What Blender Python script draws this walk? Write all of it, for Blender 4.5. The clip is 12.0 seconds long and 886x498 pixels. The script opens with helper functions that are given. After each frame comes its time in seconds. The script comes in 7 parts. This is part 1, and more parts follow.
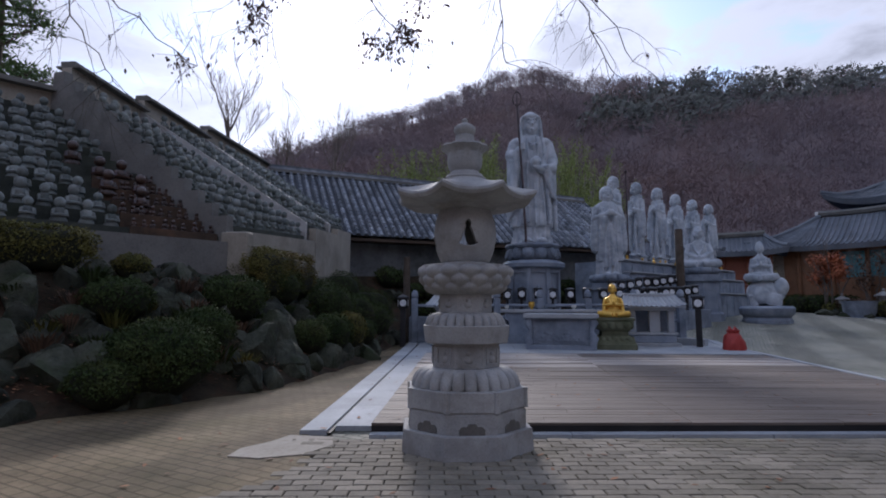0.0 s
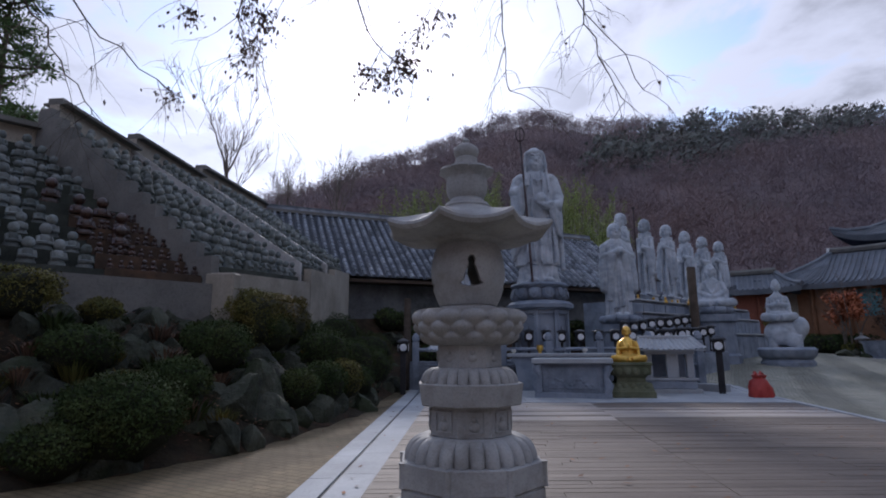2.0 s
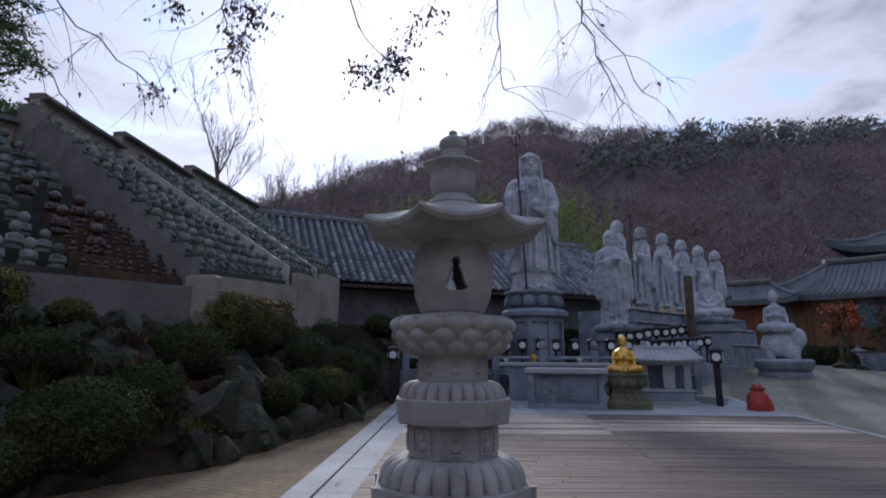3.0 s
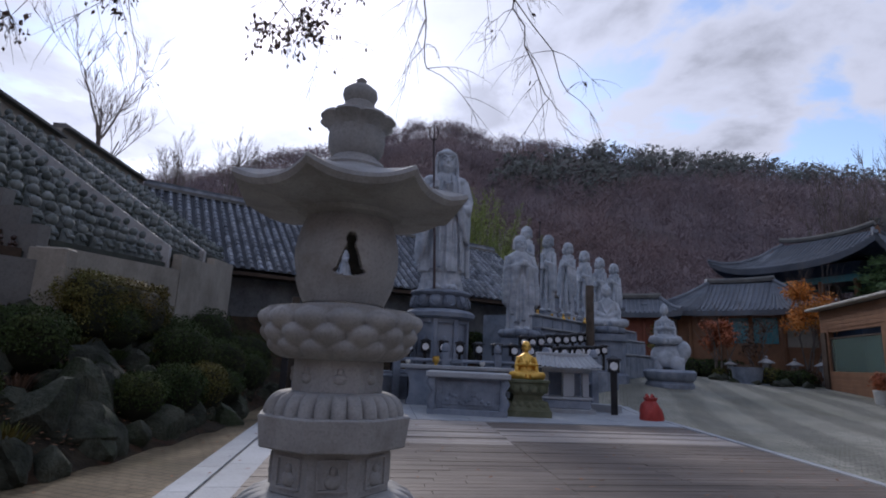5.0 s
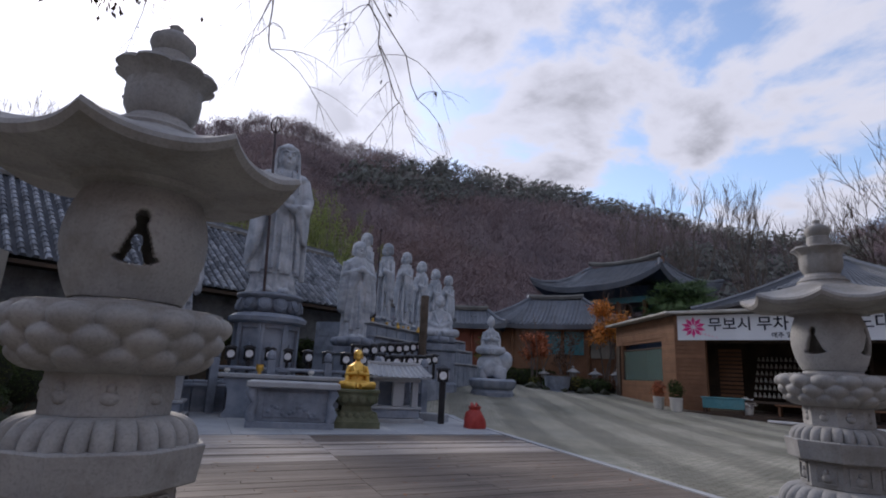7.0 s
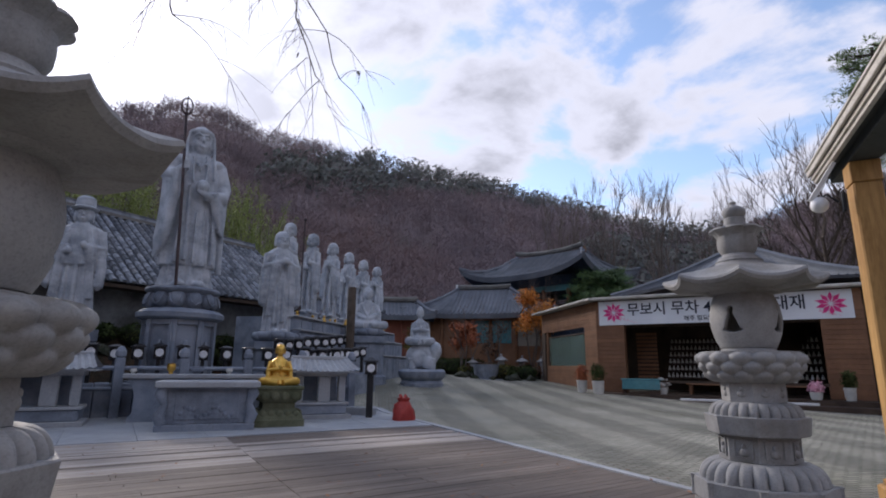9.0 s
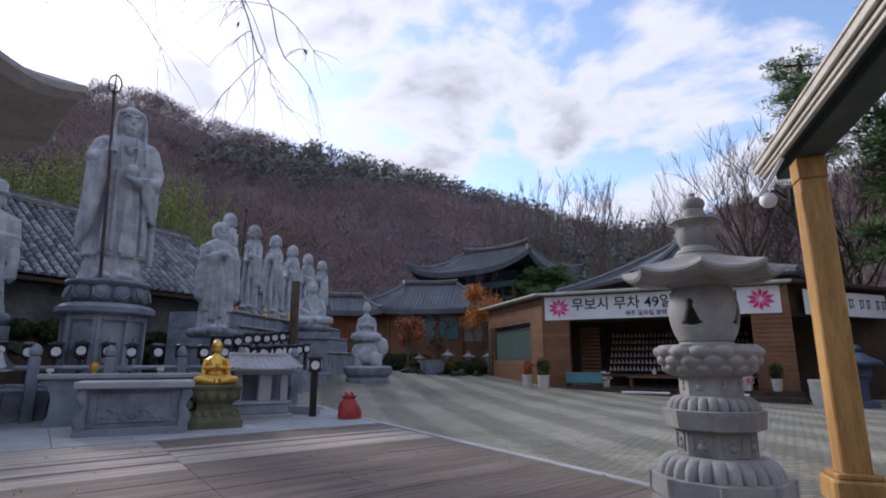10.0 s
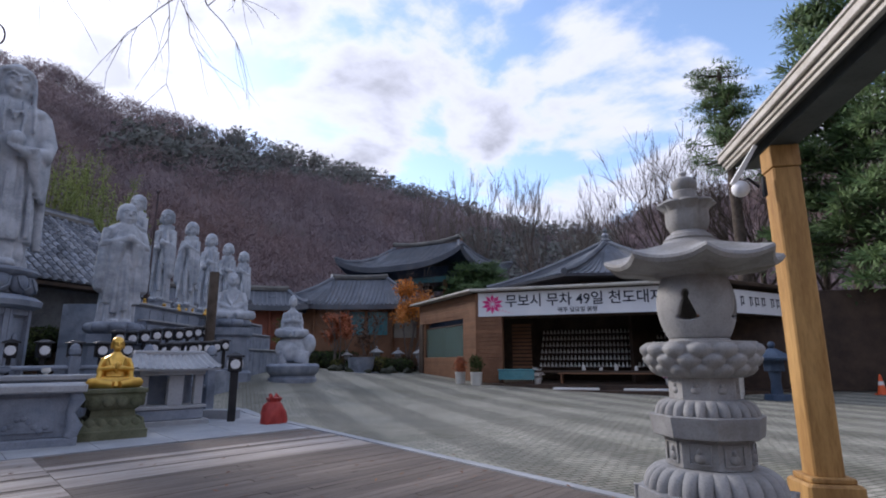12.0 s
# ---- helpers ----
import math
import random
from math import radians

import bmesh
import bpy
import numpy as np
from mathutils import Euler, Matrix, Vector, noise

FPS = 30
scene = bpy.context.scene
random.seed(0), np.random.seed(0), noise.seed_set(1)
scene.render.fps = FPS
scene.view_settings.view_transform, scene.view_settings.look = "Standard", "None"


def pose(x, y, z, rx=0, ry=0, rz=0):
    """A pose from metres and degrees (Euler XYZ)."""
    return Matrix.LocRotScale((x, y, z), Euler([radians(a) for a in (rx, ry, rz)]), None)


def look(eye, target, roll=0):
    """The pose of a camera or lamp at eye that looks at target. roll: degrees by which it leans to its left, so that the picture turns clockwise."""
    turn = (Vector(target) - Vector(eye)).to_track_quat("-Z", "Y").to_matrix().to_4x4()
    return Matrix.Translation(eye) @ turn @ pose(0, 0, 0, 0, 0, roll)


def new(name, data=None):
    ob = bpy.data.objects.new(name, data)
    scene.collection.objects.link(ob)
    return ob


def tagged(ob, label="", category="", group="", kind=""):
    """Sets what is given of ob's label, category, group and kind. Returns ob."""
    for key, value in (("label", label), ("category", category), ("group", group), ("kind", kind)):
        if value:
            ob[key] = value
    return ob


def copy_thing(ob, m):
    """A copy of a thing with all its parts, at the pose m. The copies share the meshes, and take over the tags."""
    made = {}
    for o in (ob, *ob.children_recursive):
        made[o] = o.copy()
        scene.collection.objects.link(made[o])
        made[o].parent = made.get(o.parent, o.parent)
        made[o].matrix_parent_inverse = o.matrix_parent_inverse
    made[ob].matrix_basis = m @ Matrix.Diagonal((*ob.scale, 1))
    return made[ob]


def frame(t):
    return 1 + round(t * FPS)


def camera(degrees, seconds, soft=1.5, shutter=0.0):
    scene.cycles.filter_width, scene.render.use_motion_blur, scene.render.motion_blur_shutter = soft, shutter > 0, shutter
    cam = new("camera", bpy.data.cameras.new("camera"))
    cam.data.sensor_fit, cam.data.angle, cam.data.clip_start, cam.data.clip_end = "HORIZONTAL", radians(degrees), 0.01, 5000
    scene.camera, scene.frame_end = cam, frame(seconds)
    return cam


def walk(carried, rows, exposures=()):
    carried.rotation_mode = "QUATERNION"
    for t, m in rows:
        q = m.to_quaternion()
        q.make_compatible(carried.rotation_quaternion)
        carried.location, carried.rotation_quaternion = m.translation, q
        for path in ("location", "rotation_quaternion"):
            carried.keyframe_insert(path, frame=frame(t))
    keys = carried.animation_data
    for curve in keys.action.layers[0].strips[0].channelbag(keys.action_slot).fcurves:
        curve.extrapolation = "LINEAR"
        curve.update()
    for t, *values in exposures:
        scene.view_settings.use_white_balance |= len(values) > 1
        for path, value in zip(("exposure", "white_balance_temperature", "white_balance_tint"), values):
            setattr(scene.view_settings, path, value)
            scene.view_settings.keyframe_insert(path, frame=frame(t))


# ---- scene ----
cam = camera(79.3, 12.0, soft=1.9)
PATH = [
    (0, (0.392, 0.152, 1.323), (0.242, 2.135, 1.541), 0.1),
    (0.5, (0.44, 0.291, 1.367), (0.28, 2.262, 1.67), -0.3),
    (1, (0.385, 0.556, 1.384), (0.216, 2.523, 1.707), -0.3),
    (1.5, (0.336, 0.73, 1.412), (0.171, 2.696, 1.74), -0.3),
    (2, (0.367, 0.987, 1.423), (0.207, 2.946, 1.79), -0.3),
    (2.5, (0.418, 1.177, 1.435), (0.26, 3.132, 1.827), -0.0),
    (4.3, (0.457, 1.996, 1.493), (0.443, 3.958, 1.883), 2.4),
    (4.5, (0.475, 2.06, 1.488), (0.513, 4.021, 1.881), 2.4),
    (5, (0.475, 2.23, 1.49), (0.667, 4.181, 1.888), 2.6),
    (5.5, (0.438, 2.34, 1.518), (0.847, 4.254, 1.93), 2.3),
    (6, (0.429, 2.402, 1.524), (0.987, 4.275, 1.947), 2.3),
    (6.5, (0.496, 2.483, 1.522), (1.165, 4.314, 1.966), 2.3),
    (7, (0.585, 2.583, 1.519), (1.345, 4.377, 1.973), 2.9),
    (7.2, (0.564, 2.609, 1.502), (1.376, 4.374, 1.975), 2.6),
    (9, (0.773, 2.844, 1.505), (1.771, 4.523, 1.938), 0.7),
    (9.5, (0.791, 3.011, 1.526), (1.87, 4.64, 1.953), 0.2),
    (10, (0.898, 3.186, 1.512), (2.064, 4.756, 1.931), 0.1),
    (10.5, (1.017, 3.357, 1.516), (2.256, 4.873, 1.926), 0.5),
    (11, (1.056, 3.598, 1.517), (2.354, 5.063, 1.926), 0.6),
    (11.5, (1.11, 3.833, 1.55), (2.455, 5.256, 1.956), 0.1),
    (12, (1.231, 4.085, 1.548), (2.604, 5.481, 1.954), -0.2),
]
walk(cam, [(t, look(eye, target, roll)) for t, eye, target, roll in PATH],
     [(0.0, 0.52, 5880, 18), (2.5, 0.44, 5900, 18), (5.0, 0.37, 5980, 18), (7.0, 0.49, 6330, 18), (9.5, 0.75, 6280, 18), (12.0, 0.88, 6120, 18)])


# ---------- light ----------
SUN_AZ, SUN_EL = radians(-9), radians(25)
sun_dir = Vector((math.sin(SUN_AZ) * math.cos(SUN_EL), math.cos(SUN_AZ) * math.cos(SUN_EL), math.sin(SUN_EL)))
sun_data = bpy.data.lights.new("sun", "SUN")
sun_data.energy, sun_data.angle, sun_data.color = 2.3, radians(11), (1.0, 0.93, 0.82)
sun = new("sun", sun_data)
sun.matrix_world = look(sun_dir * 100, (0, 0, 0))

world = bpy.data.worlds.new("sky")
scene.world = world
world.use_nodes = True
wt = world.node_tree
wt.nodes.clear()


def wnode(kind, **values):
    n = wt.nodes.new(kind)
    for k, v in values.items():
        n.inputs[k.replace("_", " ")].default_value = v
    return n


def wmath(op, a, b=None, c=None, clamp=False):
    n = wt.nodes.new("ShaderNodeMath")
    n.operation, n.use_clamp = op, clamp
    for i, v in enumerate((a, b, c)):
        if v is None:
            continue
        if isinstance(v, (int, float)):
            n.inputs[i].default_value = v
        else:
            wt.links.new(v, n.inputs[i])
    return n.outputs[0]


def wmix(fac, a, b):
    n = wt.nodes.new("ShaderNodeMix")
    n.data_type = "RGBA"
    for sock, v in ((n.inputs[0], fac), (n.inputs[6], a), (n.inputs[7], b)):
        if isinstance(v, (int, float)):
            sock.default_value = v
        elif isinstance(v, tuple):
            sock.default_value = (*v, 1)
        else:
            wt.links.new(v, sock)
    return n.outputs[2]


sky = wt.nodes.new("ShaderNodeTexSky")
sky.sky_type, sky.sun_disc = "NISHITA", False
sky.sun_elevation, sky.sun_rotation = SUN_EL, SUN_AZ
sky.air_density, sky.dust_density = 1.0, 0.6
coord = wt.nodes.new("ShaderNodeTexCoord")
sep = wt.nodes.new("ShaderNodeSeparateXYZ")
wt.links.new(coord.outputs["Generated"], sep.inputs[0])
up = wmath("ADD", wmath("MAXIMUM", sep.outputs[2], 0.0), 0.22)
flat = wt.nodes.new("ShaderNodeCombineXYZ")
wt.links.new(wmath("DIVIDE", sep.outputs[0], up), flat.inputs[0])
wt.links.new(wmath("DIVIDE", sep.outputs[1], up), flat.inputs[1])


def wnoise(scale, detail, rough, shift):
    m = wt.nodes.new("ShaderNodeMapping")
    m.inputs["Location"].default_value = shift
    wt.links.new(flat.outputs[0], m.inputs["Vector"])
    n = wnode("ShaderNodeTexNoise", Scale=scale, Detail=detail, Roughness=rough, Distortion=0.25)
    wt.links.new(m.outputs[0], n.inputs["Vector"])
    return n.outputs["Fac"]


def wstep(v, lo, hi):
    n = wt.nodes.new("ShaderNodeMapRange")
    n.interpolation_type = "SMOOTHSTEP"
    n.inputs["From Min"].default_value, n.inputs["From Max"].default_value = lo, hi
    wt.links.new(v, n.inputs["Value"])
    return n.outputs["Result"]


dot = wt.nodes.new("ShaderNodeVectorMath")
dot.operation = "DOT_PRODUCT"
dot.inputs[1].default_value = sun_dir
wt.links.new(coord.outputs["Generated"], dot.inputs[0])
toward = wmath("MAXIMUM", dot.outputs["Value"], 0.0)
glow = wmath("POWER", toward, 22.0)
halo = wmath("POWER", toward, 6.0)
body = wnoise(1.7, 12.0, 0.56, (3.1, 1.7, 0.0))
shade = wnoise(2.9, 8.0, 0.6, (7.4, 2.2, 3.0))
cover = wmath("ADD", wstep(body, 0.43, 0.525), wmath("MULTIPLY", halo, 0.18), clamp=True)
core = wmath("MULTIPLY", wstep(body, 0.49, 0.66), wstep(shade, 0.36, 0.60))
dens = wmath("MULTIPLY_ADD", core, -2.5, 5.0)
bright = wmath("ADD", wmath("MULTIPLY_ADD", glow, 4.0, dens), wmath("MULTIPLY", halo, 1.1))
cloud = wt.nodes.new("ShaderNodeVectorMath")
cloud.operation = "SCALE"
cloud.inputs[0].default_value = (0.935, 0.98, 1.09)
wt.links.new(bright, cloud.inputs["Scale"])
blue = wt.nodes.new("ShaderNodeVectorMath")
blue.operation = "SCALE"
blue.inputs["Scale"].default_value = 1.45
wt.links.new(sky.outputs[0], blue.inputs[0])
background = wt.nodes.new("ShaderNodeBackground")
background.inputs["Strength"].default_value = 0.105
wt.links.new(wmix(cover, blue.outputs[0], cloud.outputs[0]), background.inputs["Color"])
out = wt.nodes.new("ShaderNodeOutputWorld")
wt.links.new(background.outputs[0], out.inputs["Surface"])


# ---------- materials ----------
def material(name, c1, c2, scale=2.0, rough=0.8, bump=0.3, grain=60.0, metal=0.0, speck=0.15, stain=None, random_tint=0.0, spec=0.3, bump_size=0.01, stretch=None):
    """A surface with stains at one scale and grain at another, in world metres."""
    m = bpy.data.materials.new(name)
    m.use_nodes = True
    t = m.node_tree
    b = t.nodes["Principled BSDF"]
    geo = t.nodes.new("ShaderNodeNewGeometry")
    place = geo.outputs["Position"]
    if stretch:
        grain_way = t.nodes.new("ShaderNodeMapping")
        grain_way.inputs["Scale"].default_value = stretch
        t.links.new(place, grain_way.inputs["Vector"])
        place = grain_way.outputs[0]

    def noise_fac(s, detail, ro=0.6):
        n = t.nodes.new("ShaderNodeTexNoise")
        n.inputs["Scale"].default_value, n.inputs["Detail"].default_value, n.inputs["Roughness"].default_value = s, detail, ro
        t.links.new(place, n.inputs["Vector"])
        return n.outputs["Fac"]

    def ramp(v, lo, hi):
        n = t.nodes.new("ShaderNodeMapRange")
        n.inputs["From Min"].default_value, n.inputs["From Max"].default_value = lo, hi
        t.links.new(v, n.inputs["Value"])
        return n.outputs["Result"]

    def mix(fac, a, c, mode="MIX"):
        n = t.nodes.new("ShaderNodeMix")
        n.data_type, n.blend_type = "RGBA", mode
        for sock, v in ((n.inputs[0], fac), (n.inputs[6], a), (n.inputs[7], c)):
            if isinstance(v, float):
                sock.default_value = v
            elif isinstance(v, tuple):
                sock.default_value = (*v, 1)
            else:
                t.links.new(v, sock)
        return n.outputs[2]

    col = mix(ramp(noise_fac(scale, 6), 0.35, 0.65), c1, c2)
    fine = noise_fac(grain, 4, 0.7)
    if speck:
        dark = tuple(v * 0.45 for v in c1)
        light = tuple(min(1, v * 1.5) for v in c2)
        col = mix(mix(ramp(fine, 0.4, 0.62), (0.0,) * 3, (speck,) * 3), col, light)
        col = mix(mix(ramp(noise_fac(grain * 0.7, 3), 0.52, 0.66), (0.0,) * 3, (speck * 1.6,) * 3), col, dark)
    if stain:
        col = mix(mix(ramp(noise_fac(scale * 0.45, 7, 0.7), 0.5, 0.68), (0.0,) * 3, (0.75,) * 3), col, stain)
    if random_tint:
        info = t.nodes.new("ShaderNodeObjectInfo")
        isl = t.nodes.new("ShaderNodeMath")
        isl.operation = "ADD"
        t.links.new(info.outputs["Random"], isl.inputs[0])
        t.links.new(geo.outputs["Random Per Island"], isl.inputs[1])
        fr = t.nodes.new("ShaderNodeMath")
        fr.operation = "FRACT"
        t.links.new(isl.outputs[0], fr.inputs[0])
        v = t.nodes.new("ShaderNodeMapRange")
        v.inputs["To Min"].default_value, v.inputs["To Max"].default_value = 1 - random_tint, 1 + random_tint
        t.links.new(fr.outputs[0], v.inputs["Value"])
        h = t.nodes.new("ShaderNodeHueSaturation")
        t.links.new(v.outputs["Result"], h.inputs["Value"])
        t.links.new(col, h.inputs["Color"])
        col = h.outputs["Color"]
    t.links.new(col, b.inputs["Base Color"])
    r = t.nodes.new("ShaderNodeMapRange")
    r.inputs["To Min"].default_value, r.inputs["To Max"].default_value = max(0.05, rough - 0.12), min(1, rough + 0.1)
    t.links.new(fine, r.inputs["Value"])
    t.links.new(r.outputs["Result"], b.inputs["Roughness"])
    b.inputs["Metallic"].default_value, b.inputs["Specular IOR Level"].default_value = metal, spec
    if bump:
        bp = t.nodes.new("ShaderNodeBump")
        bp.inputs["Strength"].default_value, bp.inputs["Distance"].default_value = bump, bump_size
        t.links.new(fine, bp.inputs["Height"])
        t.links.new(bp.outputs[0], b.inputs["Normal"])
    return m


granite = material("granite", (0.34, 0.335, 0.33), (0.45, 0.44, 0.43), 3.0, 0.75, 0.25, 90, stain=(0.27, 0.255, 0.23), bump_size=0.004)
granite_warm = material("granite_warm", (0.245, 0.247, 0.248), (0.36, 0.36, 0.355), 3.0, 0.8, 0.25, 80, stain=(0.165, 0.15, 0.13), bump_size=0.004)
granite_blue = material("granite_blue", (0.15, 0.18, 0.23), (0.28, 0.315, 0.37), 1.6, 0.75, 0.3, 60, stain=(0.085, 0.10, 0.125), bump_size=0.006)
statue_stone = material("statue_stone", (0.30, 0.335, 0.38), (0.51, 0.545, 0.59), 2.4, 0.85, 0.4, 30, speck=0.08, stain=(0.15, 0.175, 0.205), bump_size=0.012)
slab_stone = material("slab_stone", (0.28, 0.30, 0.32), (0.38, 0.40, 0.42), 1.2, 0.8, 0.2, 40, stain=(0.28, 0.29, 0.30), random_tint=0.07, bump_size=0.003)
figure_stone = material("figure_stone", (0.09, 0.106, 0.10), (0.235, 0.255, 0.25), 2.2, 0.9, 0.4, 50, stain=(0.07, 0.085, 0.07), random_tint=0.3)
concrete = material("concrete", (0.125, 0.123, 0.117), (0.205, 0.20, 0.187), 0.7, 0.9, 0.35, 30, stain=(0.055, 0.058, 0.052))
plaster = material("plaster", (0.27, 0.245, 0.205), (0.37, 0.335, 0.28), 0.8, 0.9, 0.3, 25, stain=(0.16, 0.145, 0.12))
rock = material("rock", (0.018, 0.022, 0.014), (0.068, 0.071, 0.052), 3.4, 0.95, 1.0, 9, stain=(0.026, 0.040, 0.014), random_tint=0.35, bump_size=0.06)
soil = material("soil", (0.018, 0.015, 0.010), (0.045, 0.034, 0.02), 4.5, 1.0, 0.8, 20, stain=(0.085, 0.038, 0.022), bump_size=0.03)
deck_wood = material("deck_wood", (0.10, 0.08, 0.065), (0.18, 0.149, 0.125), 3.0, 0.75, 0.5, 40, stain=(0.10, 0.078, 0.066), random_tint=0.16, bump_size=0.005, stretch=(0.15, 1, 1))
pale_wood = material("pale_wood", (0.27, 0.235, 0.205), (0.43, 0.385, 0.345), 3.0, 0.75, 0.4, 40, stain=(0.19, 0.16, 0.14), random_tint=0.12, bump_size=0.005, stretch=(0.12, 1, 1))
dark_edge = material("dark_edge", (0.012, 0.012, 0.013), (0.025, 0.024, 0.024), 2, 0.7, 0.2, 30, speck=0)
timber = material("timber", (0.30, 0.16, 0.05), (0.47, 0.28, 0.10), 5.0, 0.6, 0.35, 40, stain=(0.19, 0.09, 0.03), bump_size=0.004, stretch=(1, 1, 0.16))
siding = material("siding", (0.165, 0.08, 0.042), (0.225, 0.115, 0.062), 1.4, 0.6, 0.25, 22, random_tint=0.12, bump_size=0.004)
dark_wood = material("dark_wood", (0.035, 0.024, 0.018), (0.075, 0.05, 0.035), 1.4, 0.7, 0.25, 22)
paint_dark = material("paint_dark", (0.03, 0.05, 0.085), (0.06, 0.09, 0.14), 1.5, 0.7, 0.2, 20)
teal_paint = material("teal_paint", (0.05, 0.18, 0.21), (0.10, 0.27, 0.30), 1.2, 0.6, 0.1, 12, stain=(0.15, 0.2, 0.19))
roof_tile = material("roof_tile", (0.105, 0.118, 0.14), (0.24, 0.26, 0.29), 2.6, 0.75, 0.35, 30, stain=(0.36, 0.375, 0.39), random_tint=0.42)
roof_far = material("roof_far", (0.095, 0.108, 0.128), (0.155, 0.17, 0.195), 0.8, 0.7, 0.3, 20, stain=(0.16, 0.17, 0.185), random_tint=0.15)
roof_pan_shade = material("roof_pan_shade", (0.03, 0.034, 0.042), (0.06, 0.066, 0.078), 1.2, 0.8, 0.3, 30)
cap_tile = material("cap_tile", (0.10, 0.10, 0.095), (0.17, 0.165, 0.15), 1.0, 0.8, 0.3, 25, stain=(0.22, 0.21, 0.2))
black_iron = material("black_iron", (0.012, 0.013, 0.015), (0.03, 0.03, 0.034), 3, 0.5, 0.1, 40, speck=0)
dark_metal = material("dark_metal", (0.05, 0.04, 0.045), (0.10, 0.075, 0.075), 3, 0.5, 0.1, 30, metal=0.6, speck=0)
lamp_face = material("lamp_face", (0.62, 0.64, 0.68), (0.78, 0.80, 0.82), 5, 0.4, 0.0, 30, speck=0)
gold = material("gold", (0.58, 0.33, 0.055), (0.78, 0.50, 0.12), 5, 0.36, 0.1, 30, metal=0.75, speck=0.05, stain=(0.36, 0.2, 0.04), spec=0.5)
mossy = material("mossy", (0.085, 0.095, 0.055), (0.17, 0.175, 0.115), 2.2, 0.9, 0.5, 35, stain=(0.05, 0.065, 0.03))
red_plastic = material("red_plastic", (0.30, 0.035, 0.03), (0.42, 0.06, 0.05), 6, 0.45, 0.4, 12, speck=0, bump_size=0.02)
orange_plastic = material("orange_plastic", (0.7, 0.1, 0.03), (0.8, 0.15, 0.04), 6, 0.4, 0.0, 12, speck=0)
white_paint = material("white_paint", (0.72, 0.72, 0.70), (0.80, 0.80, 0.78), 1.5, 0.5, 0.05, 20, speck=0.04)
banner_cloth = material("banner_cloth", (0.66, 0.68, 0.71), (0.74, 0.76, 0.78), 0.8, 0.7, 0.1, 30, speck=0)
ink = material("ink", (0.02, 0.025, 0.04), (0.04, 0.045, 0.06), 3, 0.7, 0.0, 20, speck=0)
magenta = material("magenta", (0.62, 0.03, 0.18), (0.75, 0.08, 0.28), 3, 0.7, 0.0, 20, speck=0)
pink = material("pink", (0.75, 0.38, 0.48), (0.80, 0.48, 0.55), 3, 0.7, 0.0, 20, speck=0)
aluminium = material("aluminium", (0.40, 0.38, 0.34), (0.52, 0.50, 0.45), 1.6, 0.55, 0.15, 25, stain=(0.27, 0.24, 0.19))
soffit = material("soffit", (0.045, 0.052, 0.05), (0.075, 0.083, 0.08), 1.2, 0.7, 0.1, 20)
ceramic = material("ceramic", (0.5, 0.5, 0.47), (0.62, 0.62, 0.58), 4, 0.4, 0.1, 30)
bark = material("bark", (0.055, 0.042, 0.032), (0.11, 0.088, 0.07), 3, 0.95, 0.6, 25)
pale_bark = material("pale_bark", (0.11, 0.09, 0.075), (0.19, 0.16, 0.14), 3, 0.95, 0.5, 25)
shrub_leaf = material("shrub_leaf", (0.026, 0.042, 0.016), (0.055, 0.076, 0.028), 3, 0.95, 0.0, 25, speck=0, stain=(0.075, 0.078, 0.028), random_tint=0.45, spec=0.08)
hedge_leaf = material("hedge_leaf", (0.06, 0.07, 0.022), (0.13, 0.115, 0.035), 2, 0.7, 0.0, 25, speck=0, stain=(0.16, 0.10, 0.03), random_tint=0.45, spec=0.08)
pine_leaf = material("pine_leaf", (0.045, 0.085, 0.03), (0.095, 0.155, 0.05), 1.2, 0.7, 0.0, 25, speck=0, random_tint=0.4)
bamboo_leaf = material("bamboo_leaf", (0.15, 0.19, 0.045), (0.25, 0.28, 0.08), 0.7, 0.7, 0.0, 25, speck=0, random_tint=0.4)
orange_leaf = material("orange_leaf", (0.46, 0.15, 0.03), (0.62, 0.26, 0.05), 1.5, 0.7, 0.0, 25, speck=0, random_tint=0.35)
rust_leaf = material("rust_leaf", (0.27, 0.08, 0.04), (0.40, 0.13, 0.055), 1.5, 0.7, 0.0, 25, speck=0, random_tint=0.35)
dry_leaf = material("dry_leaf", (0.075, 0.045, 0.03), (0.14, 0.085, 0.055), 2, 0.8, 0.0, 25, speck=0, random_tint=0.5)
# paler mauve tones of far_bare and hill_floor put distance haze into their colour
far_bare = material("far_bare", (0.15, 0.122, 0.135), (0.275, 0.215, 0.222), 0.035, 1.0, 0.0, 2, speck=0, stain=(0.23, 0.150, 0.130), random_tint=0.12)
far_green = material("far_green", (0.082, 0.088, 0.08), (0.13, 0.13, 0.116), 0.04, 1.0, 0.0, 2, speck=0, random_tint=0.2)
hill_floor = material("hill_floor", (0.125, 0.099, 0.104), (0.225, 0.17, 0.168), 0.06, 1.0, 0.4, 1.2, speck=0.1, stain=(0.11, 0.095, 0.075), bump_size=0.3)


def glass_material():
    m = bpy.data.materials.new("window_glass")
    m.use_nodes = True
    b = m.node_tree.nodes["Principled BSDF"]
    b.inputs["Base Color"].default_value = (0.55, 0.72, 0.64, 1)
    b.inputs["Roughness"].default_value = 0.04
    b.inputs["Transmission Weight"].default_value = 0.9
    b.inputs["IOR"].default_value = 1.1
    return m


window_glass = glass_material()


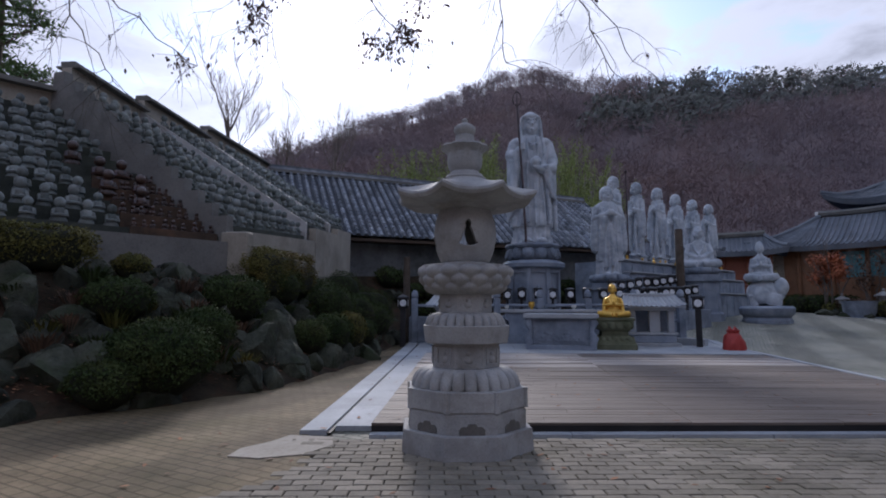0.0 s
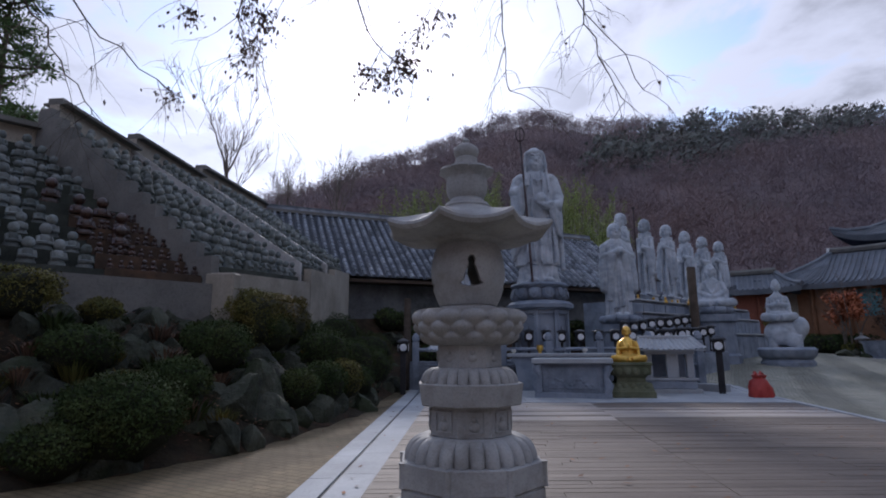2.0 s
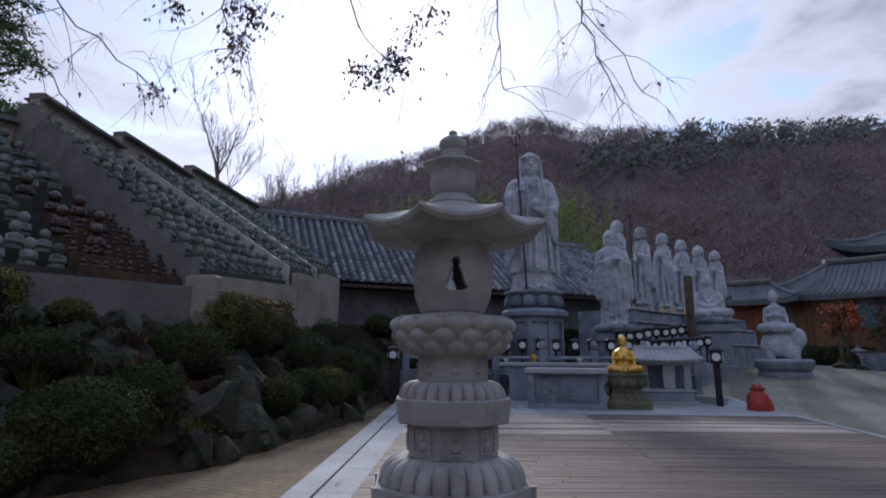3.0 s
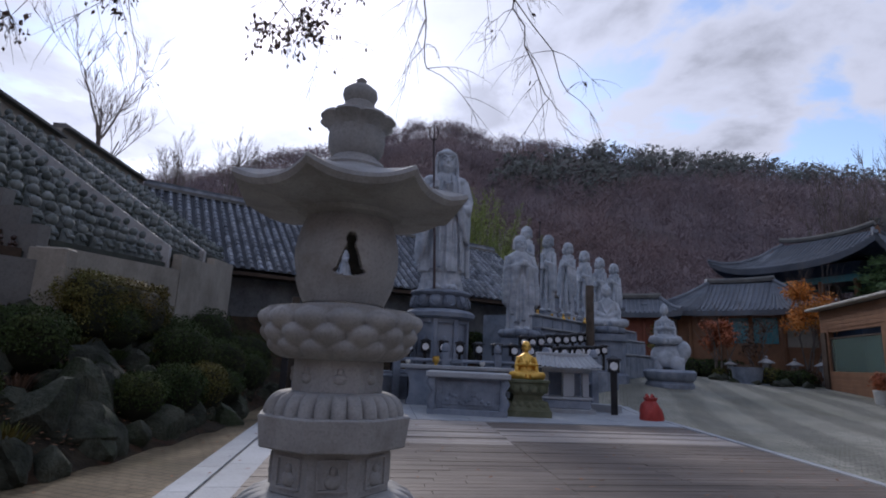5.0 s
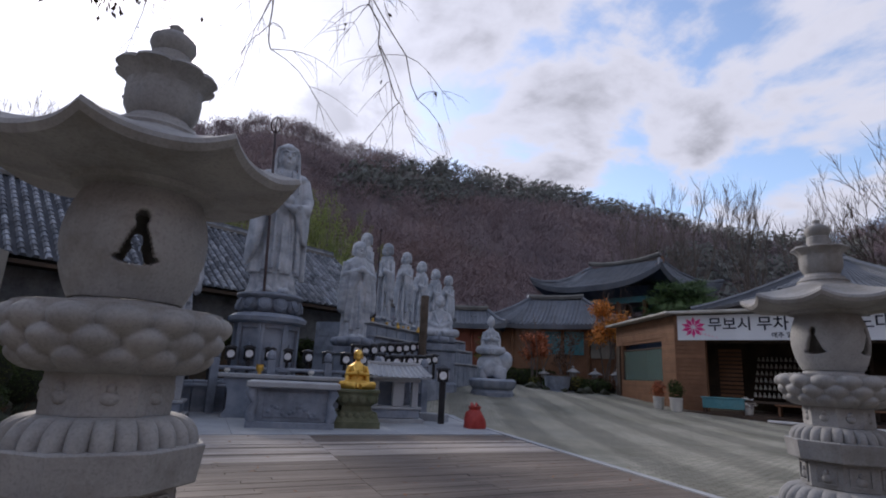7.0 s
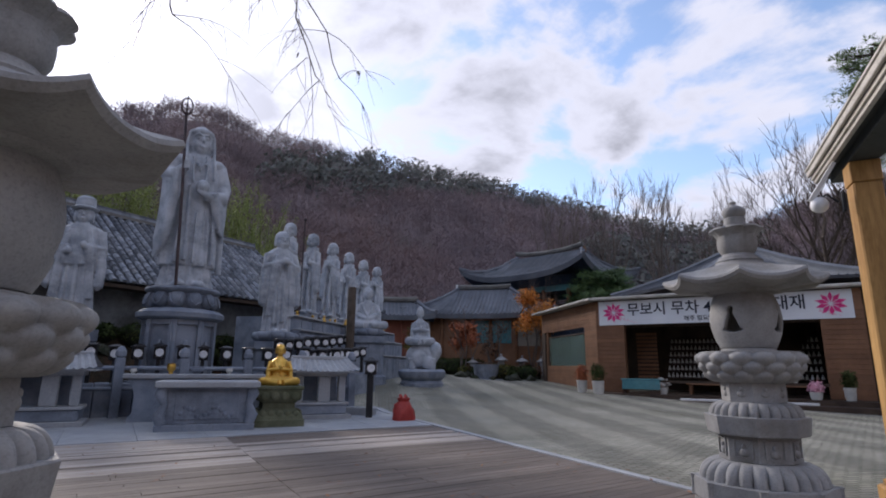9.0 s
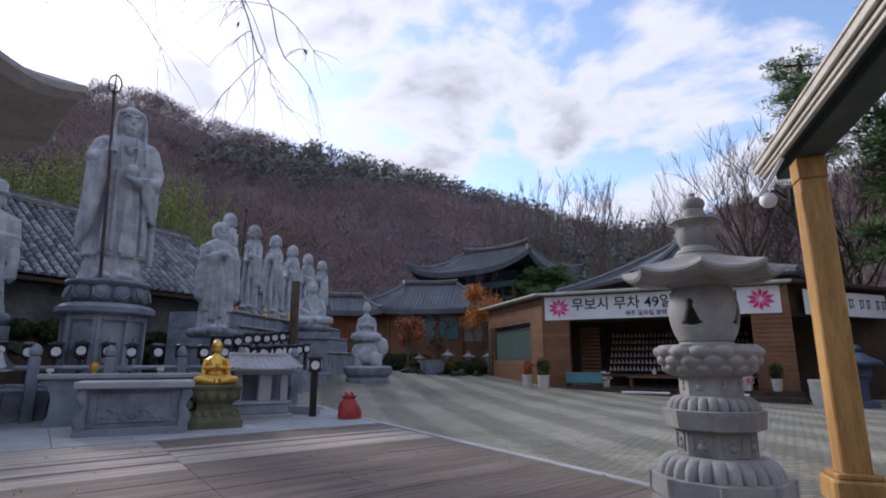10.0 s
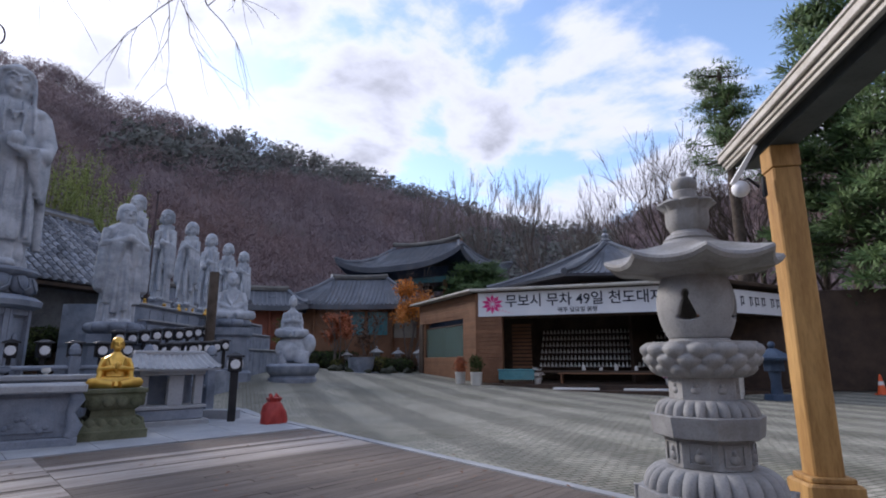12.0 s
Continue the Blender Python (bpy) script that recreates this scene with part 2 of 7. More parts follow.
def paving_material(name="paving", c1=(0.19, 0.187, 0.16), c2=(0.27, 0.262, 0.225), stain=(0.15, 0.148, 0.11), scale=0.5, joints=0.9):
    """Worn interlocking pavers in pale and dark bands, with mossy patches."""
    m = material(name, c1, c2, scale, 0.9, 0.3, 22, stain=stain)
    t = m.node_tree
    b = t.nodes["Principled BSDF"]
    old = b.inputs["Base Color"].links[0].from_socket
    geo = t.nodes.new("ShaderNodeNewGeometry")
    rot = t.nodes.new("ShaderNodeMapping")
    rot.inputs["Rotation"].default_value = (0, 0, radians(24))
    t.links.new(geo.outputs["Position"], rot.inputs["Vector"])
    wave = t.nodes.new("ShaderNodeTexWave")
    wave.bands_direction = "X"
    wave.inputs["Scale"].default_value, wave.inputs["Distortion"].default_value, wave.inputs["Detail Scale"].default_value = 0.17, 0.7, 0.6
    t.links.new(rot.outputs[0], wave.inputs["Vector"])
    step = t.nodes.new("ShaderNodeMapRange")
    step.inputs["From Min"].default_value, step.inputs["From Max"].default_value = 0.30, 0.70
    step.inputs["To Min"].default_value, step.inputs["To Max"].default_value = 0.84, 1.22
    t.links.new(wave.outputs["Fac"], step.inputs["Value"])
    hs = t.nodes.new("ShaderNodeHueSaturation")
    t.links.new(old, hs.inputs["Color"])
    t.links.new(step.outputs["Result"], hs.inputs["Value"])
    brick = t.nodes.new("ShaderNodeTexBrick")
    brick.inputs["Scale"].default_value = 1.0
    brick.inputs["Brick Width"].default_value, brick.inputs["Row Height"].default_value = 0.23, 0.115
    brick.inputs["Mortar Size"].default_value, brick.inputs["Mortar Smooth"].default_value = 0.013, 0.3
    brick.inputs["Color1"].default_value = (1.25, 1.22, 1.18, 1)
    brick.inputs["Color2"].default_value = (0.88, 0.9, 0.86, 1)
    brick.inputs["Mortar"].default_value = (0.30, 0.32, 0.25, 1)
    t.links.new(rot.outputs[0], brick.inputs["Vector"])
    mul = t.nodes.new("ShaderNodeMix")
    mul.data_type, mul.blend_type = "RGBA", "MULTIPLY"
    mul.inputs[0].default_value = joints
    t.links.new(hs.outputs["Color"], mul.inputs[6])
    t.links.new(brick.outputs["Color"], mul.inputs[7])
    t.links.new(mul.outputs[2], b.inputs["Base Color"])
    bp = t.nodes.new("ShaderNodeBump")
    bp.inputs["Strength"].default_value, bp.inputs["Distance"].default_value, bp.invert = 0.6, 0.006, True
    t.links.new(brick.outputs["Fac"], bp.inputs["Height"])
    t.links.new(bp.outputs[0], b.inputs["Normal"])
    return m


paving = paving_material()
dirt_paving = paving_material("dirt_paving", (0.105, 0.079, 0.045), (0.185, 0.142, 0.087), (0.08, 0.068, 0.03), 1.3, 0.5)
brick_near = material("brick_near", (0.15, 0.132, 0.102), (0.228, 0.203, 0.163), 1.2, 0.95, 0.5, 30, stain=(0.12, 0.11, 0.075), random_tint=0.2, bump_size=0.006)


# ---------- shape tools ----------
class Shape:
    """Vertices and faces gathered for one mesh."""

    def __init__(self):
        self.v, self.f = [], []

    def add(self, verts, faces, m=None):
        k = len(self.v)
        self.v += [tuple(m @ Vector(p)) for p in verts] if m is not None else [tuple(p) for p in verts]
        self.f += [tuple(i + k for i in f) for f in faces]
        return self

    def box(self, x0, x1, y0, y1, z0, z1, m=None, b=0.0):
        if b <= 0:
            p = [(x0, y0, z0), (x1, y0, z0), (x1, y1, z0), (x0, y1, z0), (x0, y0, z1), (x1, y0, z1), (x1, y1, z1), (x0, y1, z1)]
            return self.add(p, [(3, 2, 1, 0), (4, 5, 6, 7), (0, 1, 5, 4), (1, 2, 6, 5), (2, 3, 7, 6), (3, 0, 4, 7)], m)
        rings = []
        for z, i in ((z0, b), (z0 + b, 0), (z1 - b, 0), (z1, b)):
            ax0, ax1, ay0, ay1 = x0 + i, x1 - i, y0 + i, y1 - i
            rings.append([(ax0 + b, ay0, z), (ax1 - b, ay0, z), (ax1, ay0 + b, z), (ax1, ay1 - b, z), (ax1 - b, ay1, z), (ax0 + b, ay1, z), (ax0, ay1 - b, z), (ax0, ay0 + b, z)])
        return self.rings(rings, m)

    def rings(self, rings, m=None, caps=True):
        n = len(rings[0])
        verts = [p for r in rings for p in r]
        faces = [(k * n + i, k * n + (i + 1) % n, (k + 1) * n + (i + 1) % n, (k + 1) * n + i) for k in range(len(rings) - 1) for i in range(n)]
        if caps:
            faces += [tuple(range(n - 1, -1, -1)), tuple((len(rings) - 1) * n + i for i in range(n))]
        return self.add(verts, faces, m)

    def lathe(self, profile, n=32, m=None, wob=None, turn=0.0, caps=True, sy=1.0):
        """profile: (radius, z) from below upwards; wob(angle, index) scales the radius."""
        rings = []
        for k, (r, z) in enumerate(profile):
            ring = []
            for i in range(n):
                a = 2 * math.pi * i / n + turn
                q = r * (wob(a, k) if wob else 1)
                ring.append((q * math.cos(a), q * math.sin(a) * sy, z))
            rings.append(ring)
        return self.rings(rings, m, caps)

    def tube(self, pts, radii, n=6, m=None):
        rings = []
        pts = [Vector(p) for p in pts]
        for k, p in enumerate(pts):
            d = (pts[min(k + 1, len(pts) - 1)] - pts[max(k - 1, 0)]).normalized()
            a = d.orthogonal().normalized()
            if k and rings:
                old = (Vector(rings[-1][0]) - pts[k - 1])
                old -= d * old.dot(d)
                if old.length > 1e-6:
                    a = old.normalized()
            c = d.cross(a)
            r = radii[k] if not isinstance(radii, (int, float)) else radii
            rings.append([tuple(p + (a * math.cos(t) + c * math.sin(t)) * r) for t in (2 * math.pi * i / n for i in range(n))])
        return self.rings(rings, m)

    def ball(self, c, r, n=12, k=8, m=None):
        rx, ry, rz = r if not isinstance(r, (int, float)) else (r, r, r)
        rings = []
        for j in range(k + 1):
            t = math.pi * (0.03 + 0.94 * j / k) - math.pi / 2
            rings.append([(c[0] + rx * math.cos(t) * math.cos(2 * math.pi * i / n), c[1] + ry * math.cos(t) * math.sin(2 * math.pi * i / n), c[2] + rz * math.sin(t)) for i in range(n)])
        return self.rings(rings, m)

    def mesh(self, name, mat, smooth=None):
        me = bpy.data.meshes.new(name)
        me.from_pydata(self.v, [], self.f)
        me.materials.append(mat)
        if smooth is not None:
            me.shade_smooth()
            if smooth < 180:
                me.set_sharp_from_angle(angle=radians(smooth))
        return me


def part(name, shape, mat, parent=None, label="", smooth=None):
    ob = new(name, shape.mesh(name, mat, smooth))
    if parent is not None:
        ob.parent = parent
    return tagged(ob, label) if label else ob


def thing(name, x, y, z, rz=0.0, label="", category="", group="", kind=""):
    ob = new(name)
    ob.matrix_basis = pose(x, y, z, 0, 0, rz)
    ob.empty_display_size = 0.2
    return tagged(ob, label, category, group, kind)


def single(name, shape, mat, x=0, y=0, z=0, rz=0.0, label="", category="", group="", kind="", smooth=None):
    ob = new(name, shape.mesh(name, mat, smooth))
    ob.matrix_basis = pose(x, y, z, 0, 0, rz)
    return tagged(ob, label, category, group, kind)


def smooth01(t):
    t = max(0.0, min(1.0, t))
    return t * t * (3 - 2 * t)


def ground_z(x, y):
    """Height of the yard: almost level by the deck, rising towards the hall and the back."""
    near = 0.004 * (y - 5.5)
    far = 0.012 * (y - 5.5) + 0.014 * max(-2.0, min(9.0, x))
    far += 0.056 * max(0.0, min(y, 60.0) - 19.0) * (1 - 0.45 * smooth01((x - 14) / 8))
    far -= 0.014 * max(0.0, min(x, 26.0) - 10.0) * (1 - smooth01((y - 12) / 10))
    return near + (far - near) * max(smooth01((y - 17.6) / 3.5), smooth01((x - 8.0) / 7.0))


# ---------- ground ----------
def axis(cuts):
    vals = []
    for a, b, s in cuts:
        v = a
        while v < b - 1e-6:
            vals.append(v)
            v += s
    vals.append(cuts[-1][1])
    return vals


def build_ground():
    xs = axis([(-900, -100, 200), (-100, -20, 10), (-20, 45, 1.0), (45, 105, 10), (105, 905, 200)])
    ys = axis([(-900, -100, 200), (-100, -10, 10), (-10, 60, 1.0), (60, 110, 10), (110, 910, 200)])
    s = Shape()
    s.v = [(x, y, ground_z(x, y) - (0.012 if -7 < x < 7 else 0)) for y in ys for x in xs]
    n = len(xs)
    s.f = [(j * n + i, j * n + i + 1, (j + 1) * n + i + 1, (j + 1) * n + i) for j in range(len(ys) - 1) for i in range(n - 1)]
    single("ground", s, paving, label="worn grey paver yard in pale and dark bands", category="ground", kind="structure", smooth=180)


build_ground()


# ---------- deck and granite floor ----------
DECK_CORNERS = [Vector(p) for p in ((-1.53, 5.77, 0), (6.80, 6.50, 0), (-2.17, 18.1, 0), (7.95, 18.2, 0))]
DECK_W, DECK_L = 9.63, 12.3


def deck_xy(u, v):
    """Plan place on the floor: u across from the left edge, v back from the front; it widens to the back."""
    a, b, c, d = DECK_CORNERS
    return a.lerp(b, u / DECK_W).lerp(c.lerp(d, u / DECK_W), v / DECK_L)


def deck_uv(x, y):
    u = v = 0.0
    for _ in range(6):
        p = deck_xy(u, v)
        u, v = u + (x - p.x), v + (y - p.y)
    return u, v


def deck_z(u, v):
    p = deck_xy(u, v)
    return ground_z(p.x, p.y)


def laid(u, v, z):
    """A place on the floor, z above the ground there."""
    p = deck_xy(u, v)
    return (p.x, p.y, ground_z(p.x, p.y) + z)


def deck_piece(name, mat, u0, u1, v0, v1, top, parent, depth=0.06, b=0.006):
    """A board or slab lying on the sloping floor, its top that far above the ground."""
    s = Shape()
    s.box(u0, u1, v0, v1, 0, depth, None, b)
    s.v = [laid(u, v, top - depth + z) for u, v, z in s.v]
    return part(name, s, mat, parent)


def build_deck():
    rng = random.Random(3)
    deck = thing("timber_deck", 0, 0, 0, label="low brown weathered timber deck with dark front edge", category="deck", kind="structure")
    U0, U1, V1 = 0.86, 9.45, 5.15
    core = Shape()
    core.box(U0 + 0.02, U1 - 0.02, 0.035, V1 + 3.2, 0, 0.05)
    core.v = [laid(u, v, 0.02 + z) for u, v, z in core.v]
    part("underframe", core, dark_edge, deck)
    front = Shape().box(U0, U1, 0, 0.035, 0, 0.088)
    front.v = [laid(u, v, 0.004 + z) for u, v, z in front.v]
    part("front_board", front, dark_edge, deck, "near-black front board")
    w, split = 0.142, 4.75

    def boards(v, end, a0, a1):
        while v < end - 0.05:
            cut = a0 + rng.uniform(0.3, 0.7) * (a1 - a0)
            for a, b in ((a0, cut), (cut + 0.004, a1)):
                deck_piece("board", deck_wood, a, b, v, v + w, 0.122 + rng.uniform(-0.003, 0.003), deck, 0.03, 0.004)
            v += w + 0.003
        return v
    boards(0.0, V1, U0, split)
    boards(0.0, V1 + 0.45, split + 0.006, U1)
    # paler, newer boards at the back of the deck, laid in two bays
    for v, a0, a1, rows in ((V1 + 0.03, U0, split, ((0.62, 1), (0.16, 0), (0.58, 1), (0.14, 0), (0.30, 1), (0.06, 0), (0.60, 1), (0.70, 1))),
                            (V1 + 0.48, split + 0.006, U1, ((0.62, 1), (0.07, 0), (0.52, 1), (0.20, 0), (0.24, 1), (1.06, 0)))):
        for wide, pale in rows:
            n = max(1, round(wide / 0.15))
            for k in range(n):
                deck_piece("pale_board" if pale else "board", pale_wood if pale else deck_wood, a0, a1, v + wide * k / n, v + wide * (k + 1) / n - 0.006, 0.123 if pale else 0.112, deck, 0.03, 0.004)
            v += wide
    return V1 + 3.22


FLOOR_V = build_deck()


def build_granite():
    rng = random.Random(5)
    strip = thing("granite_paving", 0, 0, 0, label="pale blue-grey granite slabs bordering the deck", category="paving", kind="structure")
    v = 0.0
    while v < 12.2:
        n = 1.2
        deck_piece("slab", slab_stone, 0.0, 0.33, v, v + n - 0.006, 0.05, strip, 0.06, 0.004)
        deck_piece("slab", slab_stone, 0.375, 0.84, v + 0.2, v + 0.2 + n - 0.006, 0.05, strip, 0.06, 0.004)
        v += n
    gap = Shape().box(0.33, 0.375, 0, 12.2, 0, 0.02)
    gap.v = [laid(u, w, 0.004 + z) for u, w, z in gap.v]
    part("drain_gap", gap, dark_edge, strip)
    u = 0.86
    while u < 9.4:
        deck_piece("slab", slab_stone, u, u + 1.194, -0.14, -0.012, 0.035, strip, 0.05, 0.004)
        u += 1.2
    v = 0.0
    while v < 12.0:
        deck_piece("kerb", slab_stone, 9.47, 9.60, v, v + 1.194, 0.14, strip, 0.16, 0.008)
        deck_piece("kerb", slab_stone, 9.66, 9.80, v, v + 1.194, 0.10, strip, 0.12, 0.008)
        v += 1.2
    v = FLOOR_V
    while v < 12.6:
        u = 0.86
        while u < 9.4:
            deck_piece("slab", slab_stone, u, min(u + 1.194, 9.46), v, v + 0.79, 0.13 + rng.uniform(-0.001, 0.001), strip, 0.12, 0.004)
            u += 1.2
        v += 0.8


build_granite()


patch = Shape()
patch.rings([[(x, y, ground_z(x, y) + z) for x, y in ((-1.88, 4.90), (-1.58, 4.86), (-1.22, 5.02), (-1.06, 5.36), (-1.14, 5.66), (-1.60, 5.70), (-1.70, 5.42), (-1.88, 5.16))] for z in (-0.02, 0.017)])
single("concrete_patch", patch, plaster, label="worn pale mortar patch in the pavers", category="paving", kind="structure")


# ---------- stone lanterns ----------
def octagon(s, r0, r1, z0, z1, turn=22.5, b=0.012, m=None):
    c = 1 / math.cos(math.pi / 8)
    s.lathe([((r0 - b) * c, z0), (r0 * c, z0 + b), (r1 * c, z1 - b), ((r1 - b) * c, z1)], 8, m, None, radians(turn))
    return s


def petals(n, amp, power=1.0, shift=0.0):
    return lambda a, k: 1 + amp[k] * (abs(math.sin((a + shift) * n / 2)) ** power - 0.6)


def lotus_skirt(r_out, r_in, z0, z1, n=20, turn=0.0):
    prof, amp = [], []
    for k in range(13):
        t = k / 12
        r = r_in + (r_out - r_in) * math.cos(t * math.pi / 2) ** 0.75
        prof.append((r, z0 + (z1 - z0) * (math.sin(t * math.pi / 2) * 0.9 + 0.1 * t)))
        amp.append(0.105 * (1 - t) ** 0.6 + 0.025)
    prof.insert(0, (r_out * 0.93, z0 - 0.004))
    amp.insert(0, 0.10)
    return Shape().lathe(prof, n * 10, None, petals(n, amp, 0.55, turn))


def lotus_bowl(r_low, r_top, z0, z1, n=8, turn=0.0):
    """A bowl of overlapping lotus petals in three tiers, hollowed a little on top."""
    prof, rows = [], 40
    h = z1 - z0
    for k in range(rows + 1):
        t = k / rows
        r = r_low + (r_top - r_low) * math.sin(t * math.pi / 2) ** 0.5
        prof.append((r, z0 + h * t))
    prof += [(r_top * 0.93, z1 + 0.002), (r_top * 0.72, z1 - 0.012), (r_low * 0.7, z1 - 0.012)]

    def wob(a, k):
        if k > rows:
            return 1.0
        t = k / rows
        best = 0.0
        for tier in range(3):
            c = 0.17 + 0.30 * tier
            ph = (a + turn) * n / (2 * math.pi) + 0.5 * tier
            d = abs((ph % 1.0) - 0.5) / 0.5
            e = (t - c) / (0.25 if t < c else 0.20)
            q = 1 - d ** 2.0 - e * e
            best = max(best, q)
        return 1 + 0.125 * max(0.0, best) ** 0.7 - 0.05
    return Shape().lathe(prof, 160, None, wob)


def fire_chamber(z0, z1):
    """The round lamp body, pierced on four sides by the outline of a seated figure."""
    n, k = 240, 72
    s = Shape()
    for j in range(k + 1):
        t = j / k
        z = z0 + (z1 - z0) * t
        r = 0.185 + 0.128 * math.sin(math.pi * (0.10 + 0.76 * t)) ** 0.75
        for i in range(n):
            a = 2 * math.pi * i / n
            s.v.append((r * math.cos(a), r * math.sin(a), z))

    def hole(a, z):
        w = ((a + math.pi / 4) % (math.pi / 2) - math.pi / 4) * 0.30
        t = (z - z0) / (z1 - z0)
        head = (w / 0.031) ** 2 + ((t - 0.675) / 0.075) ** 2 < 1
        half = 0.040 + 0.030 * smooth01((0.56 - t) / 0.22)
        trunk = 0.29 < t < 0.62 and abs(w) < half * (1 - 0.45 * smooth01((t - 0.52) / 0.10))
        knees = (w / 0.094) ** 2 + ((t - 0.32) / 0.055) ** 2 < 1
        return head or trunk or knees
    for j in range(k):
        for i in range(n):
            a = 2 * math.pi * (i + 0.5) / n
            z = z0 + (z1 - z0) * (j + 0.5) / k
            if not hole(a, z):
                s.f.append((j * n + i, j * n + (i + 1) % n, (j + 1) * n + (i + 1) % n, (j + 1) * n + i))
    return s


def lantern_roof(r, z_under, z_edge, z_top):
    """An eight-sided roof with swept-up corners and a dished underside."""
    n, per = 8, 12
    N = n * per
    s = Shape()

    def corner(i):
        q = (i % per) / per * 2 - 1
        return abs(q)
    rings = []
    radii_under = [(0.30, z_under), (0.36, z_under + 0.012), (0.37, z_under + 0.035), (0.44, z_under + 0.05), (0.455, z_under + 0.075), (0.8, z_edge - 0.03), (0.97, z_edge - 0.012)]
    top = [(1.0, z_edge + 0.02), (0.985, z_edge + 0.045), (0.80, z_edge + 0.085), (0.55, z_edge + 0.165), (0.36, z_top - 0.03), (0.30, z_top), (0.1, z_top)]
    for rr, z in radii_under + top:
        ring = []
        for i in range(N):
            a = 2 * math.pi * (i + per / 2) / N
            c = corner(i)
            poly = math.cos(math.pi / 8) / math.cos((c * math.pi / 8) - 0) if rr > 0.5 else 1
            flare = smooth01((rr - 0.5) / 0.5)
            rad = rr * r * (poly if rr > 0.5 else 1) * (1 + 0.05 * flare * c ** 3)
            ring.append((rad * math.cos(a), rad * math.sin(a), z + flare * 0.062 * c ** 2.6 - flare * 0.015))
        rings.append(ring)
    s.rings(rings)
    return s


def build_lantern():
    L = thing("stone_lantern", 0, 0, 0, label="tall grey carved granite lantern with eight-sided roof", category="stone lantern", group="stone lanterns before the deck")
    g = granite_warm
    part("base_slab", octagon(Shape(), 0.615, 0.60, -0.05, 0.215, b=0.008), g, L)
    s = octagon(Shape(), 0.545, 0.545, 0.21, 0.385, b=0.004)
    part("plinth", s, g, L, smooth=30)
    part("plinth_groove", octagon(Shape(), 0.535, 0.535, 0.384, 0.40, b=0.002), g, L)
    part("plinth_block", octagon(Shape(), 0.55, 0.545, 0.40, 0.58, b=0.008), g, L)
    for i in range(8):
        a = 2 * math.pi * i / 8
        m = pose(0, 0, 0, 0, 0, math.degrees(a)) @ pose(0.546, 0, 0.215)
        # dark plate on the face paints the shade of a carved cut-out
        sc = Shape()
        pts = [(-0.115, 0), (-0.115, 0.05), (-0.085, 0.075), (-0.05, 0.07), (-0.03, 0.098), (0.03, 0.098), (0.05, 0.07), (0.085, 0.075), (0.115, 0.05), (0.115, 0)]
        sc.rings([[(x, y, z) for y, z in pts] for x in (-0.004, 0.005)], m)
        part("carved_panel", sc, cutout_shade, L)
    c8 = 1 / math.cos(math.pi / 8)
    for i in range(8):
        m = pose(0, 0, 0, 0, 0, 45 * i + 22.5) @ pose(0.535 * c8, 0, 0.40)
        part("corner_pilaster", Shape().lathe([(0.034, 0.0), (0.030, 0.02), (0.030, 0.16), (0.036, 0.18)], 8, m), g, L, smooth=40)
    part("lotus_skirt", lotus_skirt(0.505, 0.34, 0.582, 0.755, 26), g, L, smooth=50)
    drum = part("lower_drum", octagon(Shape(), 0.315, 0.315, 0.75, 0.995), g, L, smooth=30)
    for i in range(8):
        m = pose(0, 0, 0, 0, 0, 45 * i) @ pose(0.317, 0, 0.87)
        s = Shape()
        s.box(-0.01, 0.012, -0.085, -0.072, -0.075, 0.075, m).box(-0.01, 0.012, 0.072, 0.085, -0.075, 0.075, m)
        s.box(-0.01, 0.012, -0.0715, 0.0715, -0.08, -0.068, m).box(-0.01, 0.012, -0.0715, 0.0715, 0.068, 0.08, m)
        part("panel_border", s, g, drum)
        part("carved_figure", Shape().ball((0, 0, -0.028), (0.02, 0.045, 0.04), 8, 6, m).ball((0, 0, 0.02), (0.02, 0.022, 0.026), 8, 6, m), g, drum, smooth=60)
    part("middle_slab", octagon(Shape(), 0.392, 0.412, 0.985, 1.155, b=0.008), g, L)
    part("lotus_cushion", lotus_skirt(0.38, 0.262, 1.155, 1.275, 26), g, L, smooth=50)
    drum = part("upper_drum", octagon(Shape(), 0.252, 0.252, 1.265, 1.46), g, L, smooth=30)
    for i in range(8):
        m = pose(0, 0, 0, 0, 0, 45 * i) @ pose(0.253, 0, 1.37)
        part("carved_figure", Shape().ball((0, 0, -0.02), (0.016, 0.04, 0.03), 8, 6, m).ball((0, 0, 0.018), (0.016, 0.02, 0.022), 8, 6, m), g, drum, smooth=60)
    part("lotus_bowl", lotus_bowl(0.295, 0.455, 1.45, 1.735, 14), g, L, smooth=60)
    s = Shape().lathe([(0.24, 1.715), (0.245, 1.74), (0.235, 1.765), (0.215, 1.775)], 48)
    part("collar", s, g, L, smooth=40)
    fc = part("fire_chamber", fire_chamber(1.77, 2.30), g, L, smooth=60)
    so = fc.modifiers.new("wall", "SOLIDIFY")
    so.thickness, so.offset = 0.045, -1
    part("roof", lantern_roof(0.70, 2.25, 2.375, 2.61), g, L, smooth=35)
    s = Shape().lathe([(0.21, 2.605), (0.215, 2.625), (0.19, 2.645), (0.185, 2.66), (0.155, 2.675), (0.14, 2.70)], 40)
    part("finial_foot", s, g, L, smooth=40)
    amp = [0.0, 0.02, 0.03, 0.03, 0.05, 0.12, 0.14, 0.1, 0.0]
    s = Shape().lathe([(0.13, 2.69), (0.15, 2.71), (0.175, 2.76), (0.18, 2.82), (0.175, 2.88), (0.205, 2.925), (0.235, 2.945), (0.225, 2.965), (0.10, 2.96)], 80, None, petals(8, amp, 0.5))
